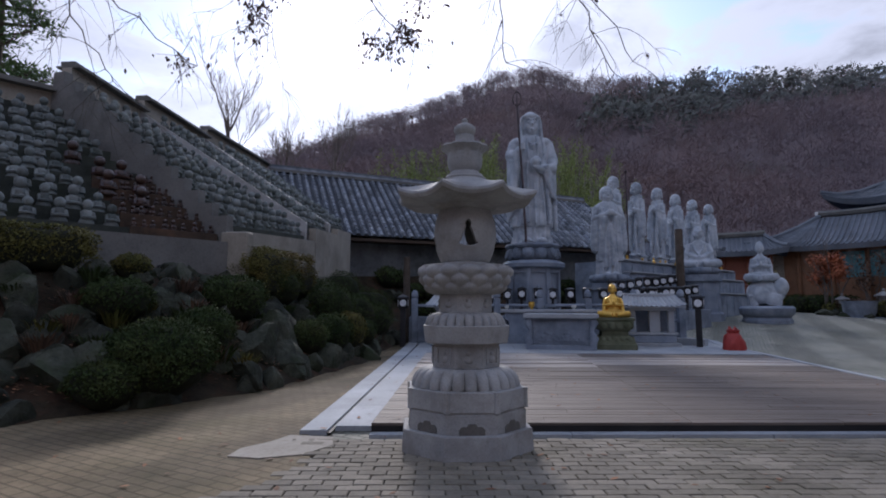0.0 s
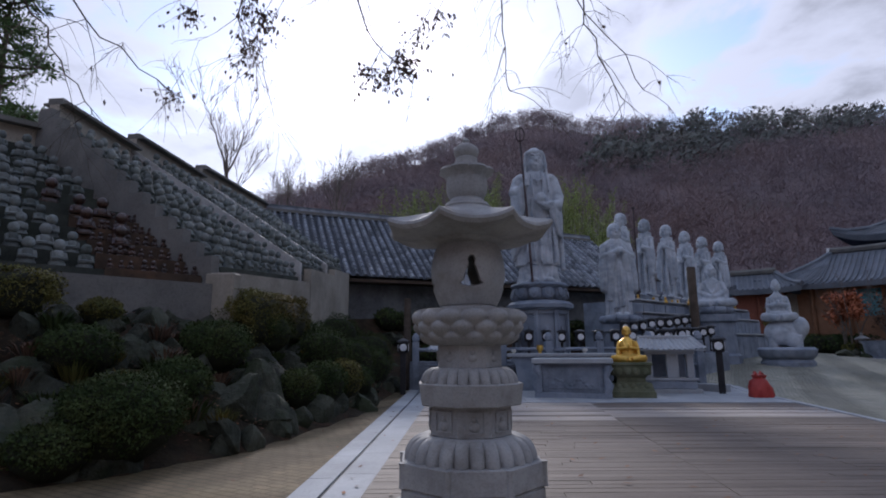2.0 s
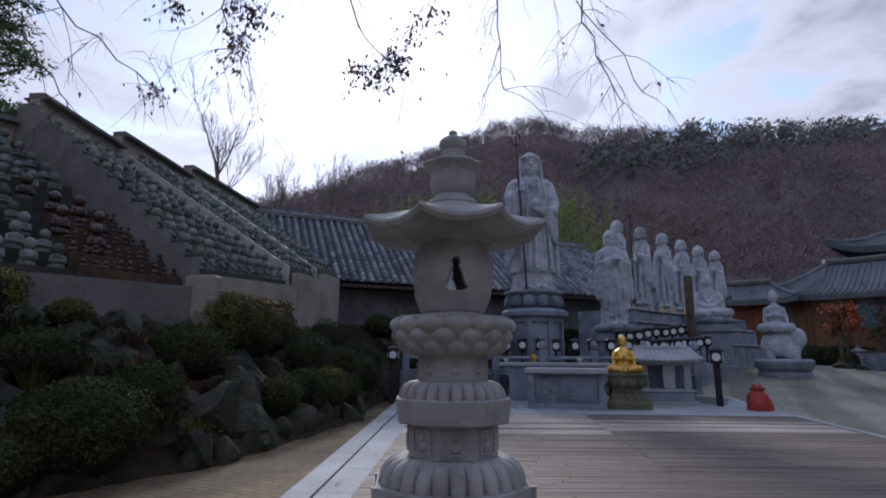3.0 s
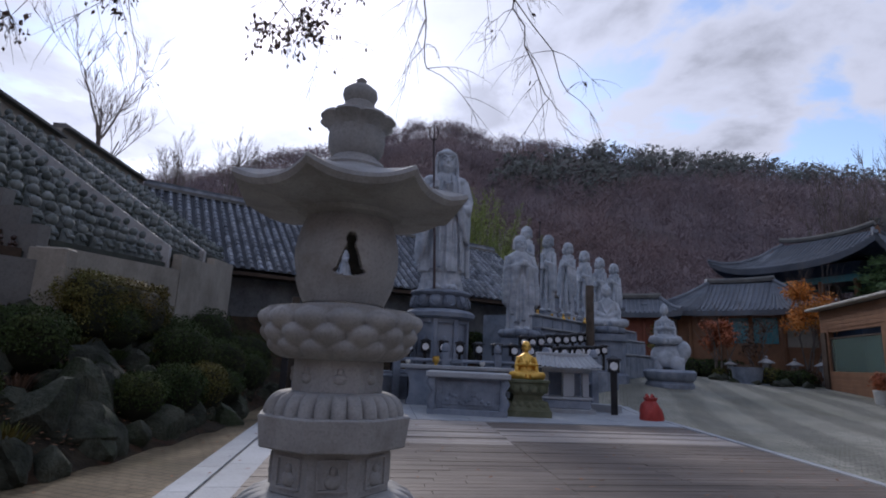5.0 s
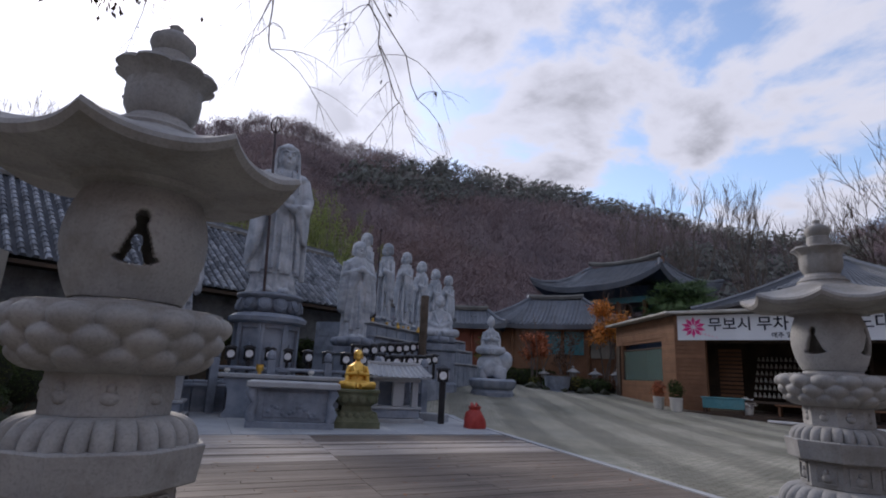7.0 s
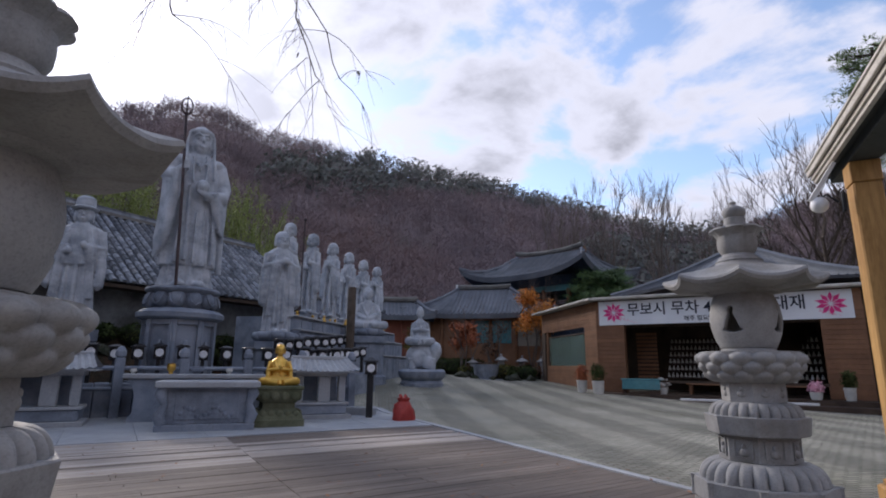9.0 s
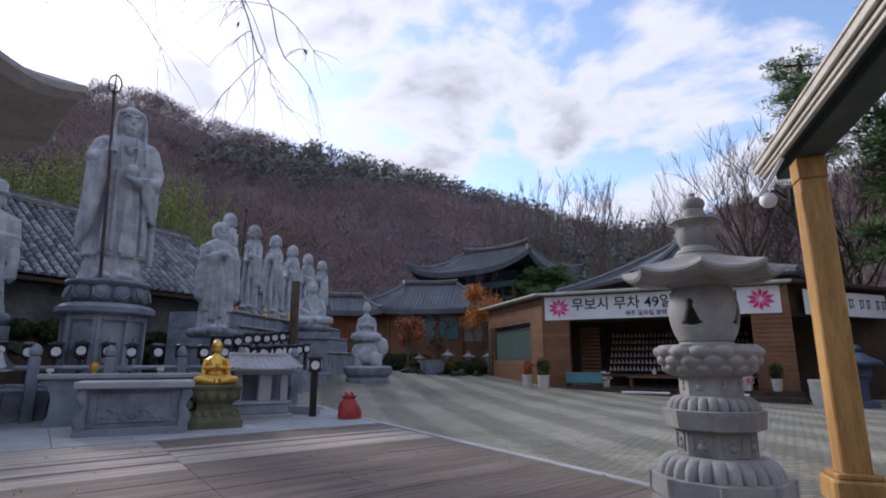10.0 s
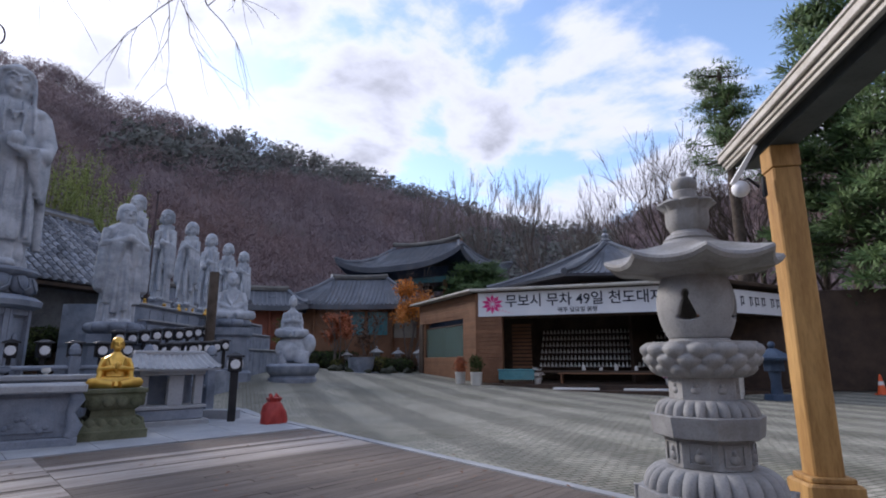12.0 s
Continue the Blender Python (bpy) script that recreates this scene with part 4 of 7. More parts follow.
# six disciples in a row on a raised stone terrace
ROW = [(6.17, 24.04), (7.52, 25.31), (8.87, 26.57), (10.28, 28.15), (11.68, 29.62), (13.1, 31.04)]
for i, (x, y) in enumerate(ROW):
    plain_pedestal("statue_pedestal", x, y, 3.28, 3.72, 0.42, 45, "low square granite statue base", statue_stone, 4, False, "bases of the statue row")
    statue("standing_statue", standing((0, 2, 0, 2, 2, 0)[i], 11 + i, 0.52), 3.42, x, y, 3.69, -38, statue_stone, "pale stone statue of standing shaven-headed monk", "row of monk statues", voxel=0.0072)
    for j in range(3):
        a = 2.1 * j + i
        single("offering_figurine", Shape().lathe([(0.09, 0), (0.10, 0.03), (0.07, 0.12), (0.03, 0.16)], 10).ball((0, 0, 0.20), 0.055, 8, 6), gold, x + 0.15 + 0.5 * math.cos(a) * 0.3 + 0.25 * (j - 1), y - 0.62 - 0.04 * j, 3.30, 0, "small gilded figurine at a statue's feet", "figurine", "gilded figurines", smooth=60)
s = Shape().tube([(0, 0, 0), (0, 0, 3.9)], 0.03, 6).ball((0, 0, 3.95), 0.07, 8, 6)
single("staff", s, dark_metal, 6.62, 23.55, 3.30, 0, "thin dark staff beside a monk statue", "staff")


def build_row_terrace():
    t = thing("stone_terrace", 0, 0, 0, label="raised blue-grey stone terrace carrying the statue row", category="terrace")
    d = Vector((ROW[5][0] - ROW[0][0], ROW[5][1] - ROW[0][1], 0)).normalized()
    nrm = Vector((d.y, -d.x, 0))
    for lo, hi, off in ((0.2, 2.0, 1.75), (1.95, 2.75, 1.25), (2.7, 3.30, 0.8)):
        a = Vector((*ROW[0], 0)) - d * 1.0
        b = Vector((*ROW[5], 0)) + d * 1.2
        s = Shape()
        s.rings([[tuple(p) for p in ((a + nrm * off).to_tuple()[:2] + (z,), (b + nrm * off).to_tuple()[:2] + (z,), (b - nrm * 1.4).to_tuple()[:2] + (z,), (a - nrm * 1.4).to_tuple()[:2] + (z,))] for z in (lo, hi)])
        part("block_course", s, granite_blue, t)
        k = 0
        L = (b - a).length
        while k * 0.9 < L - 0.5:
            p = a + d * (k * 0.9) + nrm * (off + 0.005)
            m = Matrix.Translation((p.x, p.y, lo)) @ Matrix.Rotation(math.atan2(d.y, d.x), 4, "Z")
            part("face_stone", Shape().box(0.02, 0.87, -0.05, 0.0, 0.03, hi - lo - 0.1, m, 0.015), granite_blue, t)
            part("coping", Shape().box(0.005, 0.895, -0.10, 0.3, hi - lo + 0.003, hi - lo + 0.075, m, 0.015), slab_stone, t)
            k += 1


build_row_terrace()

# seated figures on rough bases
plain_pedestal("statue_pedestal", 10.5, 26.0, ground_z(10.5, 26), 3.2, 0.85, 10, "tiered blue-grey granite pedestal", granite_blue, 8, True)
statue("seated_statue", seated(1), 2.05, 10.5, 26.0, 3.16, -20, statue_stone, "grey stone seated statue on a lotus", voxel=0.016)
p = thing("statue_pedestal", 12.9, 25.0, ground_z(12.9, 25.0), -25, "broad dark granite lotus plinth", "pedestal")
p.scale = (0.78, 0.78, 1.0)
part("foot", Shape().lathe([(1.25, -0.3), (1.28, 0.1), (1.15, 0.25)], 10), granite_blue, p, smooth=30)
part("lotus_rim", Shape().lathe([(1.18, 0.24), (1.35, 0.4), (1.38, 0.62), (1.25, 0.72)], 120, None, petals(14, [0, 0.03, 0.05, 0.0], 0.6)), granite_blue, p, smooth=50)
ele = Shape().ball((0, 0, 0.62), (1.0, 0.62, 0.60), 24, 14).ball((0.75, -0.25, 0.85), (0.42, 0.40, 0.42), 18, 12)
for x, y in ((-0.6, -0.35), (0.55, -0.4), (-0.55, 0.35), (0.5, 0.35)):
    ele.tube([(x, y, 0.5), (x, y, 0.0)], [0.26, 0.24], 12)
ele.ball((-0.2, -0.45, 0.5), (0.5, 0.3, 0.4), 16, 10).ball((0.3, -0.5, 0.3), (0.4, 0.25, 0.3), 14, 8)
statue("animal_statue", ele, 1.0, 12.9, 25.0, ground_z(12.9, 25.0) + 0.70, -25, statue_stone, "weathered carved stone beast lying on a plinth", voxel=0.03, category="statue").scale = (0.76, 0.76, 1.0)
statue("seated_statue", seated(0), 1.85, 12.75, 25.0, ground_z(12.9, 25.0) + 1.80, -25, statue_stone, "grey stone statue seated on a carved beast", voxel=0.018).scale = (1.5, 1.5, 1.85)

# ---------- altar things on the granite floor ----------
def floor_z(x, y):
    return ground_z(x, y) + 0.13


def build_altar(x, y, rz):
    a = thing("stone_altar", x, y, floor_z(x, y), rz, "blue-grey granite altar table with carved front panel", "altar")
    part("plinth", Shape().box(-0.96, 0.96, -0.58, 0.58, -0.04, 0.13, None, 0.02), granite_blue, a)
    part("body", Shape().box(-0.82, 0.82, -0.45, 0.45, 0.13, 0.86, None, 0.01), granite_blue, a)
    for e in (-1, 1):
        for yy in (-0.46, 0.46):
            s = Shape()
            s.tube([(e * 0.84, yy * 1.05, 0.13), (e * 0.90, yy * 1.1, 0.3), (e * 0.82, yy, 0.52), (e * 0.90, yy * 1.1, 0.74), (e * 0.86, yy, 0.87)], [0.11, 0.12, 0.07, 0.12, 0.09], 10)
            part("carved_leg", s, granite_blue, a, smooth=60)
    s = Shape().box(-0.62, 0.62, -0.475, -0.45, 0.22, 0.78, None, 0.008)
    part("front_panel", s, granite_blue, a)
    s = Shape()
    rng = random.Random(8)
    for i in range(14):
        s.ball((-0.5 + i * 0.077, -0.478, 0.36 + 0.10 * math.sin(i * 0.9) + rng.uniform(-0.03, 0.03)), (0.05, 0.016, 0.045), 8, 5)
    part("relief", s, granite_blue, a, smooth=60)
    part("top", Shape().box(-1.02, 1.02, -0.66, 0.66, 0.86, 0.99, None, 0.02), slab_stone, a)


build_altar(2.60, 15.85, -9)


def build_gold_seat(x, y, rz):
    p = thing("lotus_pedestal", x, y, floor_z(x, y), rz, "square mossy green-grey stone lotus pedestal", "pedestal")
    part("plinth", Shape().box(-0.56, 0.56, -0.56, 0.56, -0.04, 0.16, None, 0.02), mossy, p)
    s = Shape()
    s.rings([[(-r, -r, z), (r, -r, z), (r, r, z), (-r, r, z)] for r, z in ((0.53, 0.16), (0.50, 0.26), (0.36, 0.38), (0.35, 0.5))])
    for k in range(4):
        for i in range(5):
            s.ball((-0.36 + 0.18 * i, -0.47, 0.27), (0.085, 0.05, 0.09), 10, 6, pose(0, 0, 0, 0, 0, 90 * k))
    part("lower_lotus", s, mossy, p, smooth=40)
    s = Shape()
    s.rings([[(-r, -r, z), (r, -r, z), (r, r, z), (-r, r, z)] for r, z in ((0.36, 0.5), (0.44, 0.58), (0.49, 0.75), (0.48, 0.80))])
    for k in range(4):
        for i in range(4):
            s.ball((-0.33 + 0.22 * i, -0.465, 0.66), (0.10, 0.045, 0.11), 10, 6, pose(0, 0, 0, 0, 0, 90 * k))
    part("upper_lotus", s, mossy, p, smooth=40)
    part("top_slab", Shape().box(-0.52, 0.52, -0.52, 0.52, 0.795, 0.88, None, 0.015), mossy, p)
    statue("golden_statue", seated(0, False), 1.0, x, y, floor_z(x, y) + 0.872, rz, gold, "gilded seated statue with joined hands", voxel=0.011)


build_gold_seat(4.1, 15.95, -6)


def build_house_shrine(x, y, rz, w):
    p = thing("stone_shrine", x, y, floor_z(x, y), rz, "small open granite shrine with tiled stone roof", "shrine", "roofed stone shrines")
    part("step", Shape().box(-w - 0.12, w + 0.12, -0.55, 0.55, -0.04, 0.10, None, 0.02), slab_stone, p)
    part("floor_slab", Shape().box(-w, w, -0.46, 0.46, 0.10, 0.34, None, 0.02), granite_blue, p)
    part("sill", Shape().box(-w - 0.05, w + 0.05, -0.50, 0.50, 0.34, 0.41, None, 0.01), slab_stone, p)
    part("back_wall", Shape().box(-w + 0.1, w - 0.1, 0.28, 0.38, 0.41, 1.06), granite_blue, p)
    for e in (-1, 0.15, 1):
        part("pillar", Shape().box(e * (w - 0.12) - (0.09 if abs(e) == 1 else 0.16), e * (w - 0.12) + (0.09 if abs(e) == 1 else 0.16), -0.38, -0.20, 0.41, 1.06, None, 0.015), slab_stone, p)
    part("lintel", Shape().box(-w, w, -0.44, 0.44, 1.06, 1.16, None, 0.01), slab_stone, p)
    s = Shape()
    n = 26
    for sign in (-1, 1):
        rows = []
        for j in range(7):
            t = j / 6
            rows.append([((i / n - 0.5) * 2 * (w + 0.26 - 0.18 * t), sign * (0.72 - 0.64 * t), 1.20 + 0.30 * t ** 1.3 + 0.05 * abs(i / n * 2 - 1) ** 3 + 0.018 * math.cos(math.pi * i)) for i in range(n + 1)])
        for j in range(6):
            for i in range(n):
                s.add([rows[j][i], rows[j][i + 1], rows[j + 1][i + 1], rows[j + 1][i]], [(0, 1, 2, 3) if sign < 0 else (3, 2, 1, 0)])
    s.box(-w - 0.24, w + 0.24, -0.70, 0.70, 1.16, 1.195)
    part("roof", s, slab_stone, p)
    part("ridge", Shape().box(-w - 0.08, w + 0.08, -0.09, 0.09, 1.47, 1.60, None, 0.03), slab_stone, p)


build_house_shrine(5.52, 17.35, -4, 0.68)
build_house_shrine(-0.45, 17.7, -4, 0.68)


def build_offering_table(x0, x1, y):
    xm = (x0 + x1) / 2
    z = floor_z(xm, y)
    t = thing("offering_table", xm, y, z, -3, "long blue-grey granite offering table", "table")
    w = (x1 - x0) / 2
    part("top", Shape().box(-w, w, -0.42, 0.42, 0.98, 1.09, None, 0.02), slab_stone, t)
    part("frieze", Shape().box(-w + 0.15, w - 0.15, -0.34, 0.34, 0.86, 0.98), granite_blue, t)
    for e in (-1, 1):
        s = Shape()
        s.rings([[(e * (w - 0.62) - r, -0.34, zz), (e * (w - 0.62) + r, -0.34, zz), (e * (w - 0.62) + r, 0.34, zz), (e * (w - 0.62) - r, 0.34, zz)] for r, zz in ((0.42, -0.04), (0.42, 0.1), (0.34, 0.2), (0.33, 0.6), (0.40, 0.8), (0.44, 0.86))])
        part("leg", s, granite_blue, t)
    return z + 1.09


tz = build_offering_table(0.95, 4.25, 17.9)
for x, r, h, mat, lab in ((1.95, 0.10, 0.24, gold, "small brass incense burner"), (2.55, 0.17, 0.17, granite_blue, "round stone incense bowl"), (1.15, 0.07, 0.12, ceramic, "small white offering cup"), (3.3, 0.08, 0.14, ceramic, "small white offering cup")):
    p = thing("incense_burner" if r > 0.09 else "cup", x, 17.8, tz - 0.004, 0, lab, "burner" if r > 0.09 else "cup")
    part("bowl", Shape().lathe([(r * 0.5, 0), (r * 0.45, h * 0.2), (r, h * 0.5), (r * 1.02, h * 0.8), (r * 0.85, h), (r * 0.7, h * 0.9)], 20), mat, p, smooth=40)
    part("rim", Shape().lathe([(r * 0.86, h * 0.98), (r * 0.98, h), (r * 0.98, h * 1.06), (r * 0.8, h * 1.06)], 20), mat, p)


def build_rail(pts, z_of):
    r = thing("stone_railing", 0, 0, 0, label="low grey granite railing with bud-topped posts", category="railing")
    for k, (x, y) in enumerate(pts):
        z = z_of(x, y)
        m = pose(x, y, z, 0, 0, 5)
        s = Shape().box(-0.11, 0.11, -0.11, 0.11, -0.05, 1.55, m, 0.015)
        s.lathe([(0.06, 1.55), (0.12, 1.60), (0.125, 1.70), (0.08, 1.80), (0.02, 1.84)], 12, m)
        part("post", s, granite_blue, r)
        if k:
            a, b = pts[k - 1], (x, y)
            za = z_of(*a)
            for h, q in ((1.30, 0.055), (0.8, 0.05)):
                part("rail", Shape().tube([(a[0], a[1], za + h), (b[0], b[1], z + h)], q, 8), granite_blue, r)


build_rail([(-2.0, 18.75), (-0.5, 18.7), (0.85, 18.65), (2.3, 18.6), (3.9, 18.6), (5.4, 18.55), (6.9, 18.5)], lambda x, y: ground_z(x, y) + 0.02)


def build_name_lamp():
    L = thing("memorial_lamp", 0, 0, 0, label="small black lamp post with round white face", category="lamp", group="black memorial lamps")
    part("stem", Shape().box(-0.045, 0.045, -0.045, 0.045, -0.05, 0.62, None, 0.006), black_iron, L)
    part("lamp_box", Shape().box(-0.13, 0.13, -0.11, 0.11, 0.60, 0.92, None, 0.02), black_iron, L)
    part("lamp_cap", Shape().rings([[(-q, -q, z), (q, -q, z), (q, q, z), (-q, q, z)] for q, z in ((0.17, 0.92), (0.16, 0.95), (0.05, 1.0))]), black_iron, L)
    part("lamp_glass", Shape().lathe([(0.10, 0.0), (0.105, 0.008), (0.09, 0.016)], 16, pose(0, -0.112, 0.76, 90, 0, 0)), lamp_face, L, "round white lamp face")
    return L


lamp0 = build_name_lamp()
lamp0.matrix_basis = pose(-1.2, 19.0, ground_z(-1.2, 19) + 0.9, 0, 0, 4)
rng = random.Random(12)
spots = [(x, 19.05 + 0.04 * x, 0.92) for x in (-0.4, 0.2, 0.72, 1.22, 1.72, 2.28, 2.8, 3.4, 4.0, 4.55, 5.1, 5.7, 6.2, 6.7)]
spots += [(5.2 + 0.42 * k, 20.6 + 0.35 * k, 1.02 + 0.02 * k) for k in range(9)] + [(6.3 + 0.45 * k, 20.4 + 0.40 * k, 0.72) for k in range(7)]
for x, y, dz in spots:
    copy_thing(lamp0, pose(x, y, ground_z(x, y) + dz + rng.uniform(-0.03, 0.03), 0, 0, rng.uniform(-8, 8)))


def build_lamp_bank():
    """Blue-grey stone blocks on which the lamps stand."""
    t = thing("lamp_terrace", 0, 0, 0, label="blue-grey stone kerb carrying memorial lamps", category="terrace")
    for a, b, w, h in (((-2.2, 18.98), (7.2, 19.36), 0.30, 0.93), ((4.9, 20.5), (9.0, 23.9), 0.30, 1.05), ((6.1, 20.25), (9.5, 23.2), 0.30, 0.75)):
        d = Vector((b[0] - a[0], b[1] - a[1], 0))
        n = max(2, int(d.length / 0.8))
        for k in range(n):
            p = Vector((*a, 0)) + d * (k / n)
            z = ground_z(p.x, p.y)
            m = Matrix.Translation((p.x, p.y, z)) @ Matrix.Rotation(math.atan2(d.y, d.x), 4, "Z")
            part("block", Shape().box(0.0, d.length / n - 0.012, -w, w, -0.1, h, m, 0.02), granite_blue, t)


build_lamp_bank()


def build_path_lamp(x, y, rz):
    L = thing("path_lamp", x, y, ground_z(x, y), rz, "black square path lamp with white face", "lamp", "black path lamps")
    z0 = 0.05
    part("post", Shape().box(-0.085, 0.085, -0.085, 0.085, -0.05, 1.25, None, 0.01), black_iron, L)
    part("lamp_box", Shape().box(-0.15, 0.15, -0.15, 0.15, 1.25, 1.58, None, 0.02), black_iron, L)
    part("lamp_cap", Shape().rings([[(-q, -q, z), (q, -q, z), (q, q, z), (-q, q, z)] for q, z in ((0.20, 1.58), (0.19, 1.62), (0.04, 1.70))]), black_iron, L)
    for k in range(4):
        part("lamp_glass", Shape().lathe([(0.105, 0.0), (0.11, 0.008), (0.09, 0.018)], 20, pose(0, 0, 0, 0, 0, 90 * k) @ pose(0, -0.152, 1.42, 90, 0, 0)), lamp_face, L, "round white lamp face")


build_path_lamp(6.78, 16.75, -20)
build_path_lamp(-2.25, 17.7, 8)
single("dark_pole", Shape().lathe([(0.17, -0.1), (0.165, 1.5), (0.16, 4.0), (0.15, 4.05)], 14), bark, 8.55, 23.0, ground_z(8.5, 23), 0, "dark upright weathered wooden pole", "pole", smooth=40)
single("dark_pole", Shape().lathe([(0.13, -0.1), (0.125, 1.5), (0.12, 3.0), (0.11, 3.05)], 14), bark, -2.35, 19.2, ground_z(-2.3, 19), 0, "dark upright weathered wooden pole", "pole", smooth=40)
single("stone_bench", Shape().box(-0.55, 0.55, -0.16, 0.16, -0.05, 0.24, None, 0.02), slab_stone, 6.75, 17.6, floor_z(6.7, 17.6) - 0.03, -40, "low grey stone block at the floor's edge", "block")


def build_bag(x, y):
    rng = random.Random(21)
    b = thing("refuse_bag", x, y, ground_z(x, y), 20, "crumpled bright red plastic bag tied at the top", "bag")
    prof = [(0.18, -0.01), (0.26, 0.05), (0.28, 0.2), (0.26, 0.36), (0.21, 0.52), (0.13, 0.60), (0.17, 0.68)]
    ph = [rng.uniform(0, 6) for _ in range(8)]
    s = Shape().lathe(prof, 48, None, lambda a, k: 1 + 0.09 * math.sin(3 * a + ph[k]) + 0.06 * math.sin(7 * a + 2 * ph[k]) + 0.035 * math.sin(13 * a + 3 * ph[k]))
    part("sack", s, red_plastic, b, smooth=50)
    s = Shape()
    for e in (-1, 1):
        s.tube([(0, 0, 0.62), (e * 0.10, 0.02, 0.74), (e * 0.15, -0.02, 0.68)], [0.03, 0.045, 0.02], 8)
    part("knot", s, red_plastic, b, smooth=60)


build_bag(7.30, 15.75)


# ---------- rock garden ----------
TOE = [(-9.0, 2.0), (-5.0, 5.9), (-4.0, 7.06), (-3.0, 8.7), (-2.45, 12.7), (-2.7, 20.5)]


def bank_distance(x, y):
    """How far a place lies behind the foot of the rock garden (negative: in the yard)."""
    best, sign = 1e9, 1
    for (ax, ay), (bx, by) in zip(TOE, TOE[1:]):
        dx, dy = bx - ax, by - ay
        t = max(0, min(1, ((x - ax) * dx + (y - ay) * dy) / (dx * dx + dy * dy)))
        px, py = ax + dx * t, ay + dy * t
        d = math.hypot(x - px, y - py)
        if d < best:
            best, sign = d, 1 if dx * (y - py) - dy * (x - px) > 0 else -1
    return best * sign


def bank_z(x, y):
    return ground_z(x, y) + 0.72 * max(0, min(bank_distance(x, y), 2.6)) + 0.02


def build_bank():
    s = Shape()
    xs, ys = axis([(-12, -1.8, 0.2)]), axis([(1, 21.6, 0.2)])
    n = len(xs)
    for y in ys:
        for x in xs:
            d = bank_distance(x, y)
            z = bank_z(x, y) - (0.25 if d < -0.1 else 0) + (0.10 * noise.noise((x * 1.3, y * 1.3, 0)) if d > 0.2 else 0)
            s.v.append((x, y, z))
    s.f = [(j * n + i, j * n + i + 1, (j + 1) * n + i + 1, (j + 1) * n + i) for j in range(len(ys) - 1) for i in range(n - 1)]
    single("garden_bank", s, soil, label="dark leaf-strewn soil bank of the rock garden", category="bank", kind="structure", smooth=180)
    # a sheet of earth-stained pavers between the garden and the granite strip
    s = Shape()
    rows = []
    for k in range(60):
        y = 0.6 + k * 0.3
        left = -9.0
        for i in range(160):
            if bank_distance(left, y) < 0.15:
                break
            left += 0.05
        p = deck_xy(-0.01, max(0, y - 5.77))
        right = p.x - 0.02 if y > 5.85 else -1.25 + 0.15 * math.sin(y * 3)
        rows.append([(left + (right - left) * i / 12, y, ground_z(left + (right - left) * i / 12, y) + 0.006) for i in range(13)])
    for a, b in zip(rows, rows[1:]):
        for i in range(12):
            s.add([a[i], a[i + 1], b[i + 1], b[i]], [(0, 1, 2, 3)])
    single("earthy_paving", s, dirt_paving, label="brown earth-stained pavers beside the rock garden", category="paving", kind="structure", smooth=180)


build_bank()


def rock_mesh(seed):
    rng = random.Random(seed)
    bm = bmesh.new()
    bmesh.ops.create_icosphere(bm, subdivisions=3, radius=1)
    cuts = [(Vector((rng.uniform(-1, 1), rng.uniform(-1, 1), rng.uniform(-0.6, 1))).normalized(), rng.uniform(0.40, 0.68)) for _ in range(13)]
    for v in bm.verts:
        for nrm, h in cuts:
            d = v.co.dot(nrm) - h
            if d > 0:
                v.co -= nrm * d * 0.97
        q = v.co * 2.3 + Vector((seed, 0, 0))
        v.co += v.co.normalized() * (0.09 * noise.noise(q) + 0.045 * noise.noise(q * 3))
    me = bpy.data.meshes.new("boulder")
    bm.to_mesh(me)
    bm.free()
    me.materials.append(rock)
    me.shade_smooth()
    me.set_sharp_from_angle(angle=radians(28))
    return me


ROCKS = [rock_mesh(k) for k in range(9)]


def boulder(x, y, z, sx, sy, sz, rz, k, label="dark lichen-spotted garden boulder"):
    ob = new("boulder", ROCKS[k % 9])
    ob.matrix_basis = pose(x, y, z, 0, 0, rz) @ Matrix.Diagonal((sx, sy, sz, 1))
    return tagged(ob, label, "rock", "rock garden boulders")


def build_rocks():
    rng = random.Random(31)
    k = 0
    for off, size in ((0.20, 0.36), (0.62, 0.46), (1.05, 0.42), (1.50, 0.44), (1.95, 0.36), (2.40, 0.36), (2.75, 0.26)):
        for (ax, ay), (bx, by) in zip(TOE, TOE[1:]):
            L = math.hypot(bx - ax, by - ay)
            n = max(1, int(L / (size * 1.55)))
            for i in range(n):
                t = (i + rng.uniform(0.1, 0.9)) / n
                x, y = ax + (bx - ax) * t, ay + (by - ay) * t
                nx, ny = -(by - ay) / L, (bx - ax) / L
                o = off + rng.uniform(-0.15, 0.15)
                x, y = x + nx * o, y + ny * o
                if y > 19 or rng.random() < 0.06:
                    continue
                q = size * rng.uniform(0.75, 1.35)
                boulder(x, y, bank_z(x, y) + 0.10 * q, q * rng.uniform(0.9, 1.3), q * rng.uniform(0.8, 1.1), q * rng.uniform(0.75, 1.1), rng.uniform(0, 360), k)
                k += 1
    boulder(-3.45, 9.9, bank_z(-3.45, 9.9) + 0.25, 0.55, 0.5, 0.85, 40, 4, "tall slab-sided grey garden boulder")
    boulder(-3.4, 8.55, bank_z(-3.4, 8.55) + 0.05, 0.55, 0.4, 0.35, 10, 2)


build_rocks()


